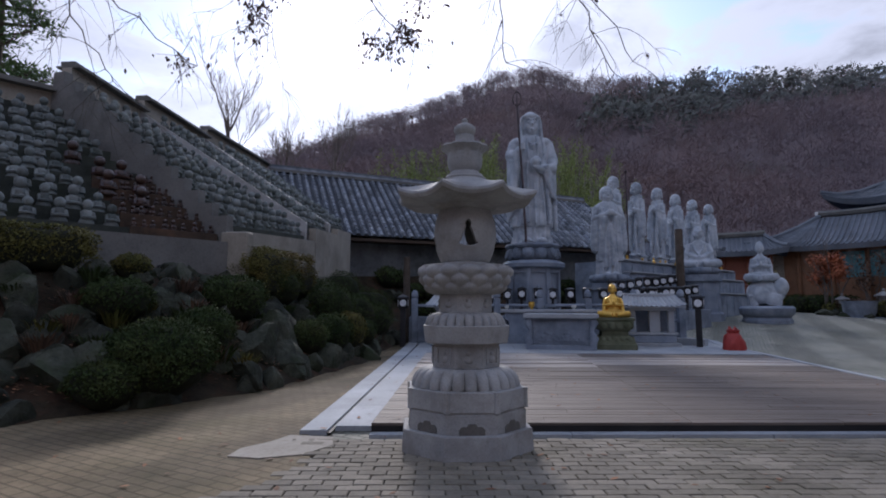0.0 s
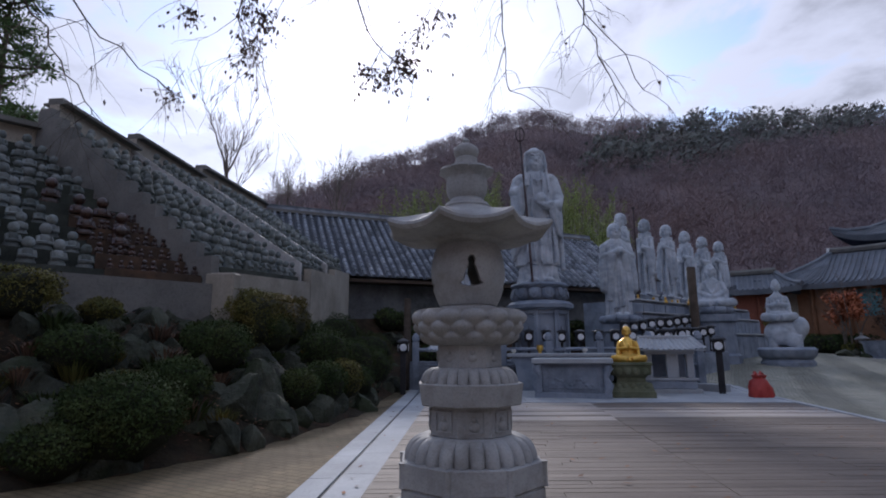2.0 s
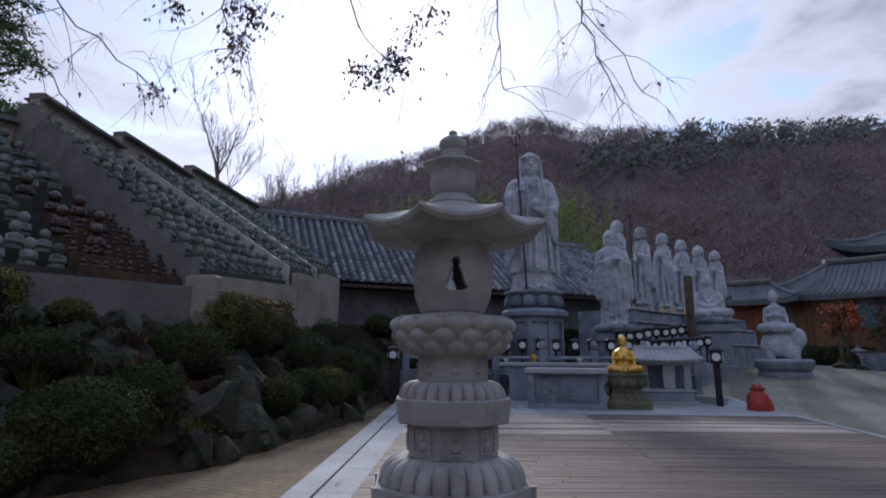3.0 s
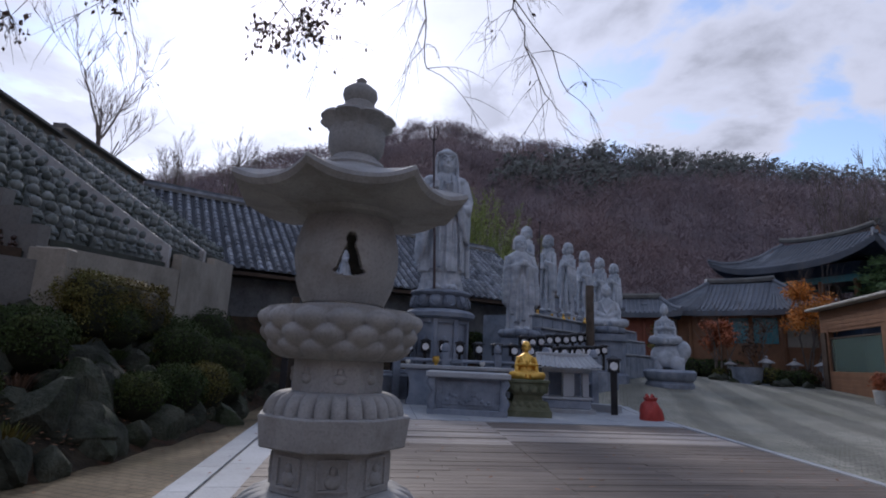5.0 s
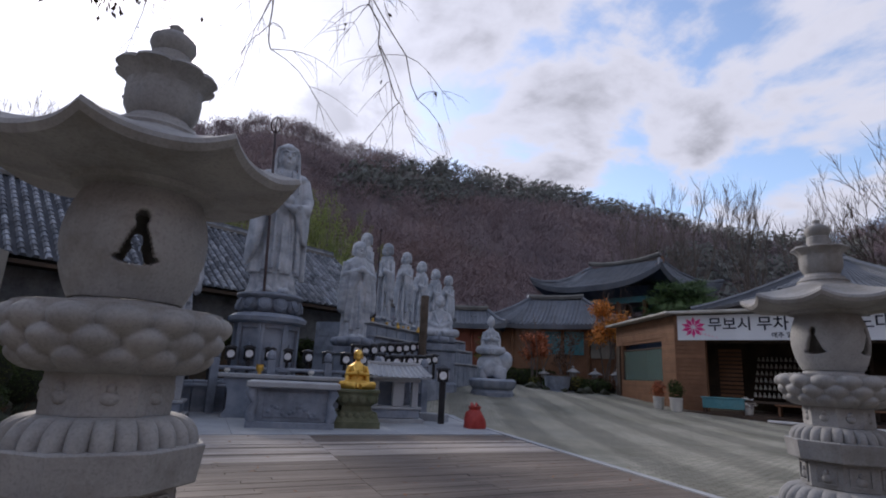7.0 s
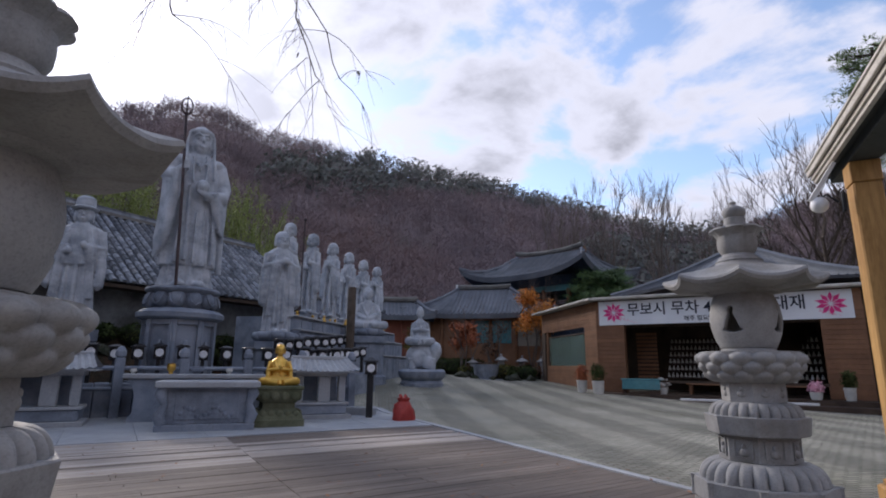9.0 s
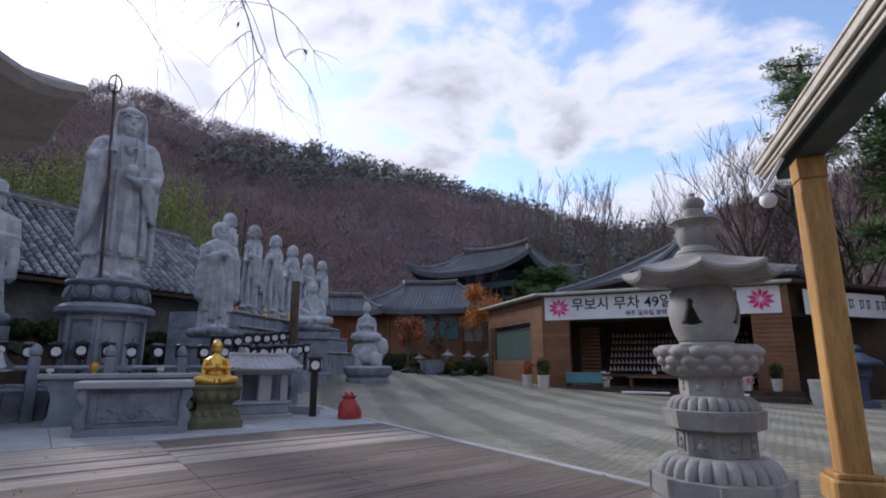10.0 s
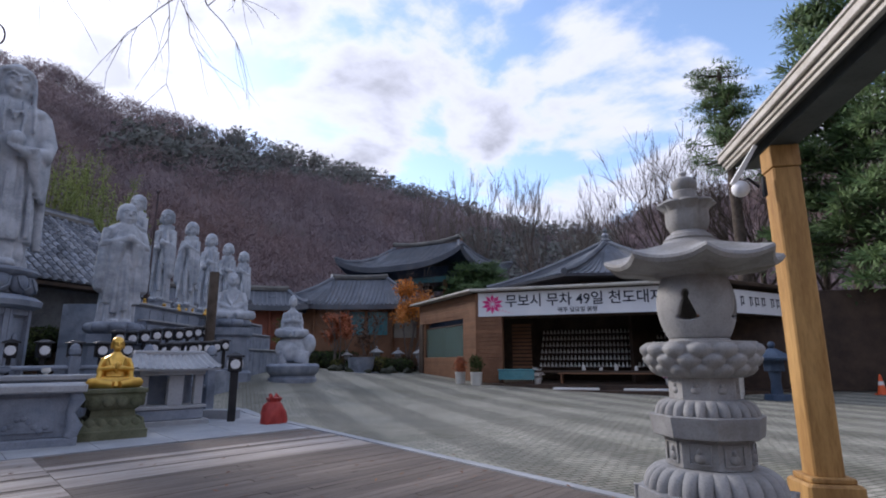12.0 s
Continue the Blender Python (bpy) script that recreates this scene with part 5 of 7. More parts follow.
def leaf_cloud(s, rng, c, r, count, size, flat=0.35, box=False, inner=0.82):
    """Many small leaves over an uneven round or clipped-box crown."""
    off = Vector((rng.uniform(0, 50), rng.uniform(0, 50), 0))
    for _ in range(count):
        d = Vector((rng.gauss(0, 1), rng.gauss(0, 1), rng.gauss(0, 1) + 0.25)).normalized()
        if box:
            q = max(abs(d.x), abs(d.y), abs(d.z))
            d = d.lerp(d / q, 0.75)
        lump = 1 + 0.16 * noise.noise(d * 2.2 + off) + 0.08 * noise.noise(d * 6 + off)
        p = Vector((d.x * r[0], d.y * r[1], d.z * r[2])) * lump * rng.uniform(inner, 1.04) + Vector(c)
        a = Vector((rng.gauss(0, 1), rng.gauss(0, 1), rng.gauss(0, 1))).normalized()
        b = a.cross(d + Vector((0.01, 0, 0))).normalized()
        q = size * rng.uniform(0.6, 1.3)
        tip = (a * 1.0 + d * flat).normalized()
        s.v += [tuple(p - b * q * 0.45), tuple(p + b * q * 0.45), tuple(p + tip * q * 1.3)]
        k = len(s.v)
        s.f.append((k - 3, k - 2, k - 1))


def shrub(x, y, z, r, h, mat, count, seed, label, name="shrub", box=False, size=0.03, depth=None, rz=0.0):
    rng = random.Random(seed)
    t = thing(name, x, y, z, rz, label, "shrub" if not box else "hedge", "garden shrubs")
    core = Shape()
    d = depth or r
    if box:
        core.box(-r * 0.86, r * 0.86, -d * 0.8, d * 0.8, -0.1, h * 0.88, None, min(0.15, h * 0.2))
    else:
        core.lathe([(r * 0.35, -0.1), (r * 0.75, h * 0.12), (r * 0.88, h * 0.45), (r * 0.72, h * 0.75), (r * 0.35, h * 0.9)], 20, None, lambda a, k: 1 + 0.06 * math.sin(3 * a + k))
    # near-black solid core, painted as the shade between the leaves
    part("inner_mass", core, shrub_core_shade, t, smooth=60)
    s = Shape()
    leaf_cloud(s, rng, (0, 0, h * 0.5), (r, d, h * 0.52), count, size, box=box)
    part("foliage", s, mat, t)
    return t


shrub_core_shade = material("shrub_core_shade", (0.012, 0.014, 0.008), (0.025, 0.027, 0.015), 6, 1.0, 0.6, 30, speck=0)


def build_shrubs():
    lab = "clipped round dark green azalea shrub"
    rows = [(-4.05, 7.35, 0.62, 0.85, shrub_leaf, 5200), (-4.05, 8.45, 0.42, 0.62, shrub_leaf, 2600), (-4.30, 9.9, 0.55, 0.72, shrub_leaf, 3200),
            (-3.55, 13.6, 0.62, 0.95, shrub_leaf, 2800), (-3.0, 12.0, 0.42, 0.70, shrub_leaf, 2000), (-2.85, 13.0, 0.38, 0.75, hedge_leaf, 1800),
            (-5.7, 9.0, 0.28, 0.35, hedge_leaf, 900), (-3.2, 11.0, 0.40, 0.55, shrub_leaf, 1800), (-3.3, 15.3, 0.60, 0.95, shrub_leaf, 2200),
            (-3.1, 16.8, 0.60, 0.9, shrub_leaf, 1800), (-3.5, 18.2, 0.75, 1.1, shrub_leaf, 2000), (-2.9, 14.2, 0.45, 0.6, shrub_leaf, 1400),
            (-4.4, 6.75, 0.40, 0.45, shrub_leaf, 1600), (-5.2, 8.0, 0.45, 0.55, shrub_leaf, 1700), (-4.2, 17.2, 0.6, 1.1, shrub_leaf, 1600), (-4.4, 12.4, 0.5, 0.7, shrub_leaf, 1700), (-4.1, 14.6, 0.55, 0.8, shrub_leaf, 1600)]
    rows = [(x, y, r * 1.12, h * 1.08, mat, int(n * 3.0)) for x, y, r, h, mat, n in rows]
    for k, (x, y, r, h, mat, n) in enumerate(rows):
        shrub(x, y, bank_z(x, y) + 0.05, r, h, mat, n, 40 + k, lab if mat is shrub_leaf else "loose yellow-green garden shrub")
    shrub(-4.45, 12.6, bank_z(-4.45, 12.6) + 0.2, 1.45, 0.95, hedge_leaf, 17000, 70, "long clipped olive-yellow hedge beneath the wall", "hedge", True, 0.032, 0.42, 84)
    shrub(-7.0, 7.6, bank_z(-7.0, 7.6) + 0.1, 1.3, 0.6, hedge_leaf, 11000, 71, "loose olive hedge beneath the figure terrace", "hedge", True, 0.035, 0.45, 48)


build_shrubs()
s = Shape()
rng = random.Random(77)
for _ in range(15000):
    u = rng.random()
    if u < 0.8:
        x, y = rng.uniform(-7.5, -2.3), rng.uniform(4, 18)
        if bank_distance(x, y) < 0.15:
            continue
        z = bank_z(x, y) + rng.uniform(0.04, 0.16)
    else:
        x, y = rng.uniform(-5, 7.5), rng.uniform(3.5, 14)
        if bank_distance(x, y) > 0 or rng.random() < 0.86:
            continue
        u, v = deck_uv(x, y)
        z = ground_z(x, y) + (0.134 if u > 0.86 and v > 0 else 0.056 if u > 0 and v > 0 else 0.014)
    a, q = rng.uniform(0, 6.28), rng.uniform(0.025, 0.05)
    s.add([(x - q * math.cos(a), y - q * math.sin(a), z), (x + q * 0.5 * math.sin(a), y - q * 0.5 * math.cos(a), z + 0.006), (x + q * math.cos(a), y + q * math.sin(a), z + 0.012), (x - q * 0.5 * math.sin(a), y + q * 0.5 * math.cos(a), z + 0.006)], [(0, 1, 2, 3)])
single("fallen_leaves", s, material("fallen_leaf", (0.12, 0.052, 0.026), (0.23, 0.11, 0.052), 3, 0.8, 0, 30, speck=0, random_tint=0.5), label="scattered dry brown fallen leaves", category="leaves", kind="stuff")


def build_ground_plants():
    rng = random.Random(58)
    for k in range(150):
        x, y = rng.uniform(-7.2, -2.7), rng.uniform(4.5, 17.5)
        d = bank_distance(x, y)
        if d < 0.2 or d > 2.7:
            continue
        s = Shape()
        h = rng.uniform(0.15, 0.34)
        for _ in range(90):
            a, q = rng.uniform(0, 6.28), rng.random() ** 0.6
            o = Vector((math.cos(a) * q * 0.12, math.sin(a) * q * 0.12, -0.05))
            tip = Vector((math.cos(a) * q * 0.34, math.sin(a) * q * 0.34, h * rng.uniform(0.5, 1.0)))
            side = Vector((-math.sin(a), math.cos(a), 0)) * rng.uniform(0.010, 0.018)
            mid = o.lerp(tip, 0.6) + Vector((0, 0, 0.05))
            s.add([o, mid - side, tip, mid + side], [(0, 1, 2, 3)])
        kind = k % 3
        single("ground_plant", s, (hedge_leaf, shrub_leaf, dry_leaf)[kind], x, y, bank_z(x, y) + 0.12, 0, ("low yellow-green leafy plant between the rocks", "low dark green leafy plant between the rocks", "low red-brown dying plant between the rocks")[kind], "plant", "rock garden plants")


build_ground_plants()


# ---------- terraces of small stone figures ----------
def figure_mesh():
    s = Shape()
    s.lathe([(0.125, 0.0), (0.135, 0.04), (0.105, 0.09), (0.092, 0.17), (0.100, 0.215), (0.075, 0.250), (0.036, 0.270)], 10, None, None, 0, True, 0.85)
    s.ball((0, -0.01, 0.352), (0.088, 0.090, 0.095), 10, 7)
    s.tube([(-0.085, -0.03, 0.22), (-0.10, -0.08, 0.12), (0, -0.12, 0.13), (0.10, -0.08, 0.12), (0.085, -0.03, 0.22)], [0.034, 0.036, 0.03, 0.036, 0.034], 5)
    return s


FIG = figure_mesh()
FIG_ME = FIG.mesh("stone_figure", figure_stone, 50)
FIG_DARK = FIG.mesh("stone_figure", material("bronze_brown", (0.03, 0.018, 0.014), (0.07, 0.035, 0.025), 4, 0.3, 0.1, 30, speck=0, spec=0.6), 50)


mossy_concrete = material("mossy_concrete", (0.028, 0.033, 0.028), (0.068, 0.074, 0.064), 1.2, 0.95, 0.4, 30, stain=(0.04, 0.05, 0.03))


def terrace_block(name, lowA, lowB, upA, upB, n, face_deg, singles, seed, wall_cap=0.62, skip=None):
    """A stepped slope between a lower and an upper line with a row of figures on each step."""
    rng = random.Random(seed)
    lowA, lowB, upA, upB = (Vector(p) for p in (lowA, lowB, upA, upB))
    t = thing(name, 0, 0, 0, label="stepped mossy concrete terrace crowded with small stone figures", category="terrace", kind="structure")
    s = Shape()
    joined = Shape()
    for k in range(n):
        a0, b0 = lowA.lerp(upA, k / n), lowB.lerp(upB, k / n)
        a1, b1 = lowA.lerp(upA, (k + 1) / n), lowB.lerp(upB, (k + 1) / n)
        za, zb = a1.z, b1.z
        s.add([a0, b0, (b0.x, b0.y, zb), (a0.x, a0.y, za), (b1.x, b1.y, zb), (a1.x, a1.y, za)], [(0, 1, 2, 3), (3, 2, 4, 5)])
        length = (b0 - a0).length
        m = max(2, int(length / 0.42))
        for i in range(m):
            u = (i + 0.5 + rng.uniform(-0.08, 0.08)) / m
            p = a0.lerp(b0, u).lerp(a1.lerp(b1, u), 0.5)
            z = za + (zb - za) * u
            if k == n - 1 or skip and skip(u, k / n):
                continue
            q = rng.uniform(0.95, 1.1)
            mm = pose(p.x, p.y, z - 0.004, 0, 0, face_deg + rng.uniform(-12, 12)) @ Matrix.Diagonal((q, q, q * rng.uniform(0.95, 1.08), 1))
            if singles:
                ob = new("stone_figure", FIG_ME)
                ob.matrix_basis = mm
                tagged(ob, "small mossy grey stone seated figure", "figurine", "terrace figures")
            else:
                joined.add(FIG.v, FIG.f, mm)
    part("steps", s, mossy_concrete, t)
    if not singles:
        single("stone_figures", joined, figure_stone, label="rows of small grey stone seated figures", category="figurines", kind="stuff", smooth=50)
    # upper wall with a tiled cap
    d = (upB - upA).normalized()
    out = Vector((d.y, -d.x, 0))
    if out.dot(lowA - upA) < 0:
        out = -out
    w = Shape()
    for z0, z1, o0, o1, mat, nm in ((-1.5, wall_cap, -0.15, 0.12, plaster, "upper_wall"), (wall_cap, wall_cap + 0.05, -0.32, 0.34, cap_tile, "cap_eave"), (wall_cap + 0.052, wall_cap + 0.17, -0.20, 0.20, cap_tile, "cap_ridge")):
        w = Shape()
        w.rings([[tuple(p + out * o + Vector((0, 0, z))) for p, o in ((upA, o0), (upB, o0), (upB, o1), (upA, o1))] for z in (z0, z1)])
        part(nm, w, mat, t)
    return t


A_low, A_up = (-5.13, 11.5, 2.80), (-10.45, 12.8, 6.95)
B_low, B_up = (-4.98, 16.0, 3.20), (-10.45, 15.8, 6.85)
terrace_block("figure_terrace", A_low, B_low, A_up, B_up, 13, 92, True, 1)
terrace_block("figure_terrace", (-4.98, 16.0, 3.55), (-5.1, 18.8, 3.75), (-10.45, 15.8, 7.25), (-10.3, 19.4, 7.15), 13, 92, False, 2)
terrace_block("figure_terrace", (-5.1, 18.8, 4.0), (-5.25, 21.3, 4.2), (-10.3, 19.4, 7.5), (-10.0, 24.5, 7.45), 13, 100, False, 3)
terrace_block("figure_terrace", (-9.6, 6.3, 2.55), (-5.3, 11.3, 2.55), (-13.6, 9.2, 6.25), (-10.55, 12.75, 6.25), 12, 48, True, 4, 0.52, lambda u, k: (u > 0.72 and k < 0.42) or u > 0.94)


def build_cheeks():
    t = thing("terrace_walls", 0, 0, 0, label="grey concrete cheek and retaining walls of the terraces", category="wall", kind="structure")

    def slab(nm, pts_top, low, thick, mat):
        """A wall between two top points, that far down, thickened along y."""
        a, b = (Vector(p) for p in pts_top)
        d = (b - a).normalized()
        o = Vector((d.y, -d.x, 0)).normalized() * thick
        s = Shape()
        s.rings([[tuple(a), tuple(b), tuple(b + o), tuple(a + o)], [(a.x, a.y, low), (b.x, b.y, low), (b.x + o.x, b.y + o.y, low), (a.x + o.x, a.y + o.y, low)]])
        part(nm, s, mat, t)
    foot, head = Vector((-5.10, 11.42, 3.0)), Vector((-10.5, 12.70, 7.28))
    for k in range(14):
        p, q = foot.lerp(head, k / 14), foot.lerp(head, (k + 1) / 14)
        slab("cheek_step", ((p.x, p.y, q.z), (q.x, q.y, q.z)), 1.0, -0.22, concrete)
    # granite instead of concrete: the paler colour paints these tops as sunlit
    slab("cheek_wall", ((-4.95, 15.92, 3.88), (-10.5, 15.75, 7.58)), 2.0, -0.16, granite)
    slab("cheek_wall", ((-5.05, 18.72, 4.28), (-10.4, 19.3, 7.88)), 2.0, -0.16, granite)
    slab("retaining_wall", ((-5.05, 11.44, 2.98), (-4.90, 15.9, 3.32)), 0.9, 0.22, plaster)
    slab("retaining_wall", ((-4.90, 15.95, 3.72), (-5.02, 18.75, 3.9)), 0.9, 0.22, plaster)
    slab("retaining_wall", ((-5.02, 18.75, 4.12), (-5.2, 21.35, 4.32)), 0.9, 0.22, plaster)
    slab("retaining_wall", ((-9.7, 6.15, 2.72), (-5.22, 11.35, 2.72)), 0.9, 0.2, concrete)
    # pale block added to draw the sunlit corner of the concrete wall
    part("end_pillar", Shape().box(-5.26, -4.66, 11.20, 11.53, 0.9, 2.95, None, 0.03), plaster, t, "sunlit wall corner drawn as a pale pillar")
    rng = random.Random(5)
    for k in range(11):
        u = 0.05 + k * 0.085
        p = Vector((-5.10, 11.42, 2.95)).lerp(Vector((-10.5, 12.70, 7.1)), u)
        s = Shape().tube([(p.x, p.y - 0.02, p.z), (p.x, p.y - 0.05, p.z - 0.26)], 0.035, 8)
        part("drain_pipe", s, black_iron, t)
    for u in (0.25, 0.55, 0.8):
        p = Vector((-9.7, 6.15, 2.1)).lerp(Vector((-5.22, 11.35, 2.1)), u)
        part("weep_hole", Shape().lathe([(0.05, 0), (0.05, 0.03)], 10, pose(p.x + 0.17, p.y - 0.15, p.z, 90, 0, 49)), black_iron, t)


build_cheeks()
for k, (u, v) in enumerate(((0.76, 0.40), (0.80, 0.33), (0.87, 0.38), (0.78, 0.22), (0.88, 0.27), (0.83, 0.18))):
    lo = Vector((-9.6, 6.3, 2.55)).lerp(Vector((-5.3, 11.3, 2.55)), u)
    hi = Vector((-13.6, 9.2, 6.25)).lerp(Vector((-10.55, 12.75, 6.25)), u)
    kk = math.floor(v * 10)
    p = lo.lerp(hi, (kk + 0.5) / 10)
    ob = new("bronze_figure", FIG_DARK)
    ob.matrix_basis = pose(p.x, p.y, lo.z + (hi.z - lo.z) * (kk + 1) / 10 - 0.004, 0, 0, 48) @ Matrix.Diagonal((1.3, 1.3, 1.25, 1))
    tagged(ob, "glossy dark brown seated figurine on terrace step", "figurine", "dark terrace figures")


def build_brown_steps():
    """Narrow rust-brown ledges beside the cheek wall, with tiny brown figures."""
    t = thing("brown_ledges", 0, 0, 0, label="rust-brown earthen ledges beside the cheek wall", category="ledge", kind="structure")
    lo0, lo1 = Vector((-9.6, 6.3, 2.55)), Vector((-5.3, 11.3, 2.55))
    hi0, hi1 = Vector((-13.6, 9.2, 6.25)), Vector((-10.55, 12.75, 6.25))
    out = Vector((0.758, -0.652, 0))
    rng = random.Random(63)
    for k in range(5):
        a = lo0.lerp(lo1, 0.73 + 0.01 * k).lerp(hi0.lerp(hi1, 0.73 + 0.01 * k), k / 12)
        b = lo0.lerp(lo1, 0.985).lerp(hi0.lerp(hi1, 0.985), k / 12)
        z = 2.55 + 3.7 * (k + 1) / 12
        s = Shape()
        s.rings([[tuple(p + out * o + Vector((0, 0, w - p.z))) for p, o in ((a, 0.05), (b, 0.05), (b, -0.30), (a, -0.30))] for w in (z - 0.30, z + 0.03)])
        part("ledge", s, rust_earth, t)
        n = 9
        for i in range(n):
            p = a.lerp(b, (i + 0.5 + rng.uniform(-0.2, 0.2)) / n) - out * 0.1
            ob = new("clay_figure", FIG_DARK)
            q = rng.uniform(0.38, 0.55)
            ob.matrix_basis = pose(p.x, p.y, z + 0.026, 0, 0, 48 + rng.uniform(-20, 20)) @ Matrix.Diagonal((q, q, q, 1))
            tagged(ob, "tiny brown figure on an earthen ledge", "figurine", "tiny ledge figures")


rust_earth = material("rust_earth", (0.04, 0.029, 0.021), (0.08, 0.053, 0.037), 2.5, 0.95, 0.5, 25, stain=(0.16, 0.085, 0.05), bump_size=0.01)
build_brown_steps()


# ---------- tiled buildings ----------
def tile_slope(parent, e0, e1, r0, r1, pitch=0.30, step=0.34, mat=roof_tile, rib=0.098, curve=0.0):
    """Rows of round roof tiles from an eave line to a ridge line; each row a stepped rib over a pan."""
    e0, e1, r0, r1 = (Vector(p) for p in (e0, e1, r0, r1))
    n = max(2, int((e1 - e0).length / pitch))
    pan = Shape()
    K = 6
    rows = []
    for j in range(K + 1):
        t = j / K
        sag = -curve * math.sin(math.pi * t)
        rows.append([e0.lerp(e1, i / 8).lerp(r0.lerp(r1, i / 8), t) + Vector((0, 0, sag + curve * 0.9 * abs(i / 4 - 1) ** 3 * (1 - t))) for i in range(9)])
    for j in range(K):
        for i in range(8):
            pan.add([rows[j][i], rows[j][i + 1], rows[j + 1][i + 1], rows[j + 1][i]], [(0, 1, 2, 3)])
    # pans are coloured darker to put shade between the ribs
    part("roof_pan", pan, roof_pan_shade, parent)
    slope = (r0 - e0).normalized()
    across = (e1 - e0).normalized()
    nrm = across.cross(slope).normalized()
    if nrm.z < 0:
        nrm = -nrm
    for k in range(n + 1):
        u = k / n
        a, b = e0.lerp(e1, u), r0.lerp(r1, u)
        L = (b - a).length
        m = max(2, int(L / step))
        s = Shape()
        lift = curve * 0.9 * abs(u * 2 - 1) ** 3
        for j in range(m):
            t0, t1 = j / m, (j + 1) / m
            p0 = a.lerp(b, t0) + Vector((0, 0, -curve * math.sin(math.pi * t0) + lift * (1 - t0)))
            p1 = a.lerp(b, t1) + Vector((0, 0, -curve * math.sin(math.pi * t1) + lift * (1 - t1)))
            for p, q in ((p0, rib * 1.18), (p1, rib * 0.78)):
                for ang in (0, 60, 120, 180):
                    w = radians(ang)
                    s.v.append(tuple(p + across * math.cos(w) * q + nrm * (math.sin(w) * q + 0.01)))
            c = len(s.v) - 8
            s.f += [(c + i, c + i + 1, c + i + 5, c + i + 4) for i in range(3)] + [(c + 3, c + 2, c + 1, c)]
        part("roof_rib", s, mat, parent)


dark_stone = material("dark_stone", (0.09, 0.096, 0.10), (0.18, 0.187, 0.19), 1.2, 0.95, 0.7, 12, stain=(0.035, 0.036, 0.03), bump_size=0.03)


def build_long_house():
    h = thing("tiled_hall", 0, 0, 0, label="long low hall with grey tiled roof behind statues", category="building")
    o = Vector((-5.4, 21.35, 0))
    d = Vector((0.90, 0.436, 0)).normalized()
    nn = Vector((-d.y, d.x, 0))
    e0, e1 = o - d * 2.6, o + d * 15.4
    up = nn * 4.75
    tile_slope(h, e0 + Vector((0, 0, 4.30)), e1 + Vector((0, 0, 4.22)), e0 + up + Vector((0, 0, 7.85)), e1 + up + Vector((0, 0, 7.6)), 0.33, 0.34, roof_tile, 0.095)
    tile_slope(h, e1 + up * 2 + Vector((0, 0, 4.2)), e0 + up * 2 + Vector((0, 0, 4.2)), e1 + up + Vector((0, 0, 7.6)), e0 + up + Vector((0, 0, 7.85)), 1.2, 1.5, roof_far, 0.095)
    for z0, z1, w in ((0, 0.14, 0.22), (0.142, 0.26, 0.16), (0.262, 0.36, 0.12)):
        s = Shape()
        a, b = e0 + up + Vector((0, 0, 7.78)), e1 + up + Vector((0, 0, 7.53))
        s.rings([[tuple(p + nn * q + Vector((0, 0, z))) for p, q in ((a, -w), (b, -w), (b, w), (a, w))] for z in (z0, z1)])
        part("ridge_course", s, cap_tile if w > 0.2 else roof_tile, h)
    s = Shape()
    a, b = e0 + nn * 0.8, e1 + nn * 0.8 - d * 0.5
    s.rings([[tuple(p + Vector((0, 0, z))) for p in (a, b, b + nn * 7.6, a + nn * 7.6)] for z in (-0.5, 4.45)])
    part("wall", s, dark_stone, h)
    s = Shape()
    s.rings([[tuple(p + nn * q + Vector((0, 0, z))) for p, q in ((e0, 0.03), (e1, 0.03), (e1, 0.9), (e0, 0.9))] for z in (4.06, 4.18)])
    part("eave_board", s, dark_wood, h)


build_long_house()


def build_bank_behind():
    """Dark planted bank between the statues and the long hall."""
    rng = random.Random(91)
    d = Vector((0.90, 0.436, 0)).normalized()
    nn = Vector((-d.y, d.x, 0))
    o = Vector((-5.2, 20.3, 0))
    s = Shape()
    rows = []
    for j in range(7):
        rows.append([o + d * (i * 0.8) + nn * (j * 0.32 - 0.4) + Vector((0, 0, 0.25 + j * 0.40 + 0.12 * noise.noise((i * 0.9, j * 0.9, 3)))) for i in range(19)])
    for j in range(6):
        for i in range(18):
            s.add([rows[j][i], rows[j][i + 1], rows[j + 1][i + 1], rows[j + 1][i]], [(0, 1, 2, 3)])
    single("planted_bank", s, soil, label="dark planted bank behind the statues", category="bank", kind="structure", smooth=180)
    for k in range(22):
        p = o + d * rng.uniform(0.2, 13.5) + nn * rng.uniform(0.0, 1.3)
        r = rng.uniform(0.35, 0.6)
        z = 0.25 + (nn.dot(p - o) + 0.4) / 0.32 * 0.40 - 0.05
        shrub(p.x, p.y, z, r, r * 1.4, shrub_leaf, 700, 100 + k, "dark evergreen shrub on shaded bank", size=0.075)
    for k in range(26):
        p = o + d * rng.uniform(0.2, 13.8) + nn * rng.uniform(-0.3, 1.0)
        z = 0.25 + (nn.dot(p - o) + 0.4) / 0.32 * 0.40
        q = rng.uniform(0.3, 0.5)
        boulder(p.x, p.y, z, q * 1.2, q, q * 0.8, rng.uniform(0, 360), k)


build_bank_behind()


# ---------- wooden hall with the banner ----------
HA, HB, HD, HE = Vector((21.8, 22.6, 0)), Vector((26.7, 12.8, 0)), Vector((24.6, 30.0, 0)), Vector((37.8, 10.1, 0))
HALL_TOP = 4.93


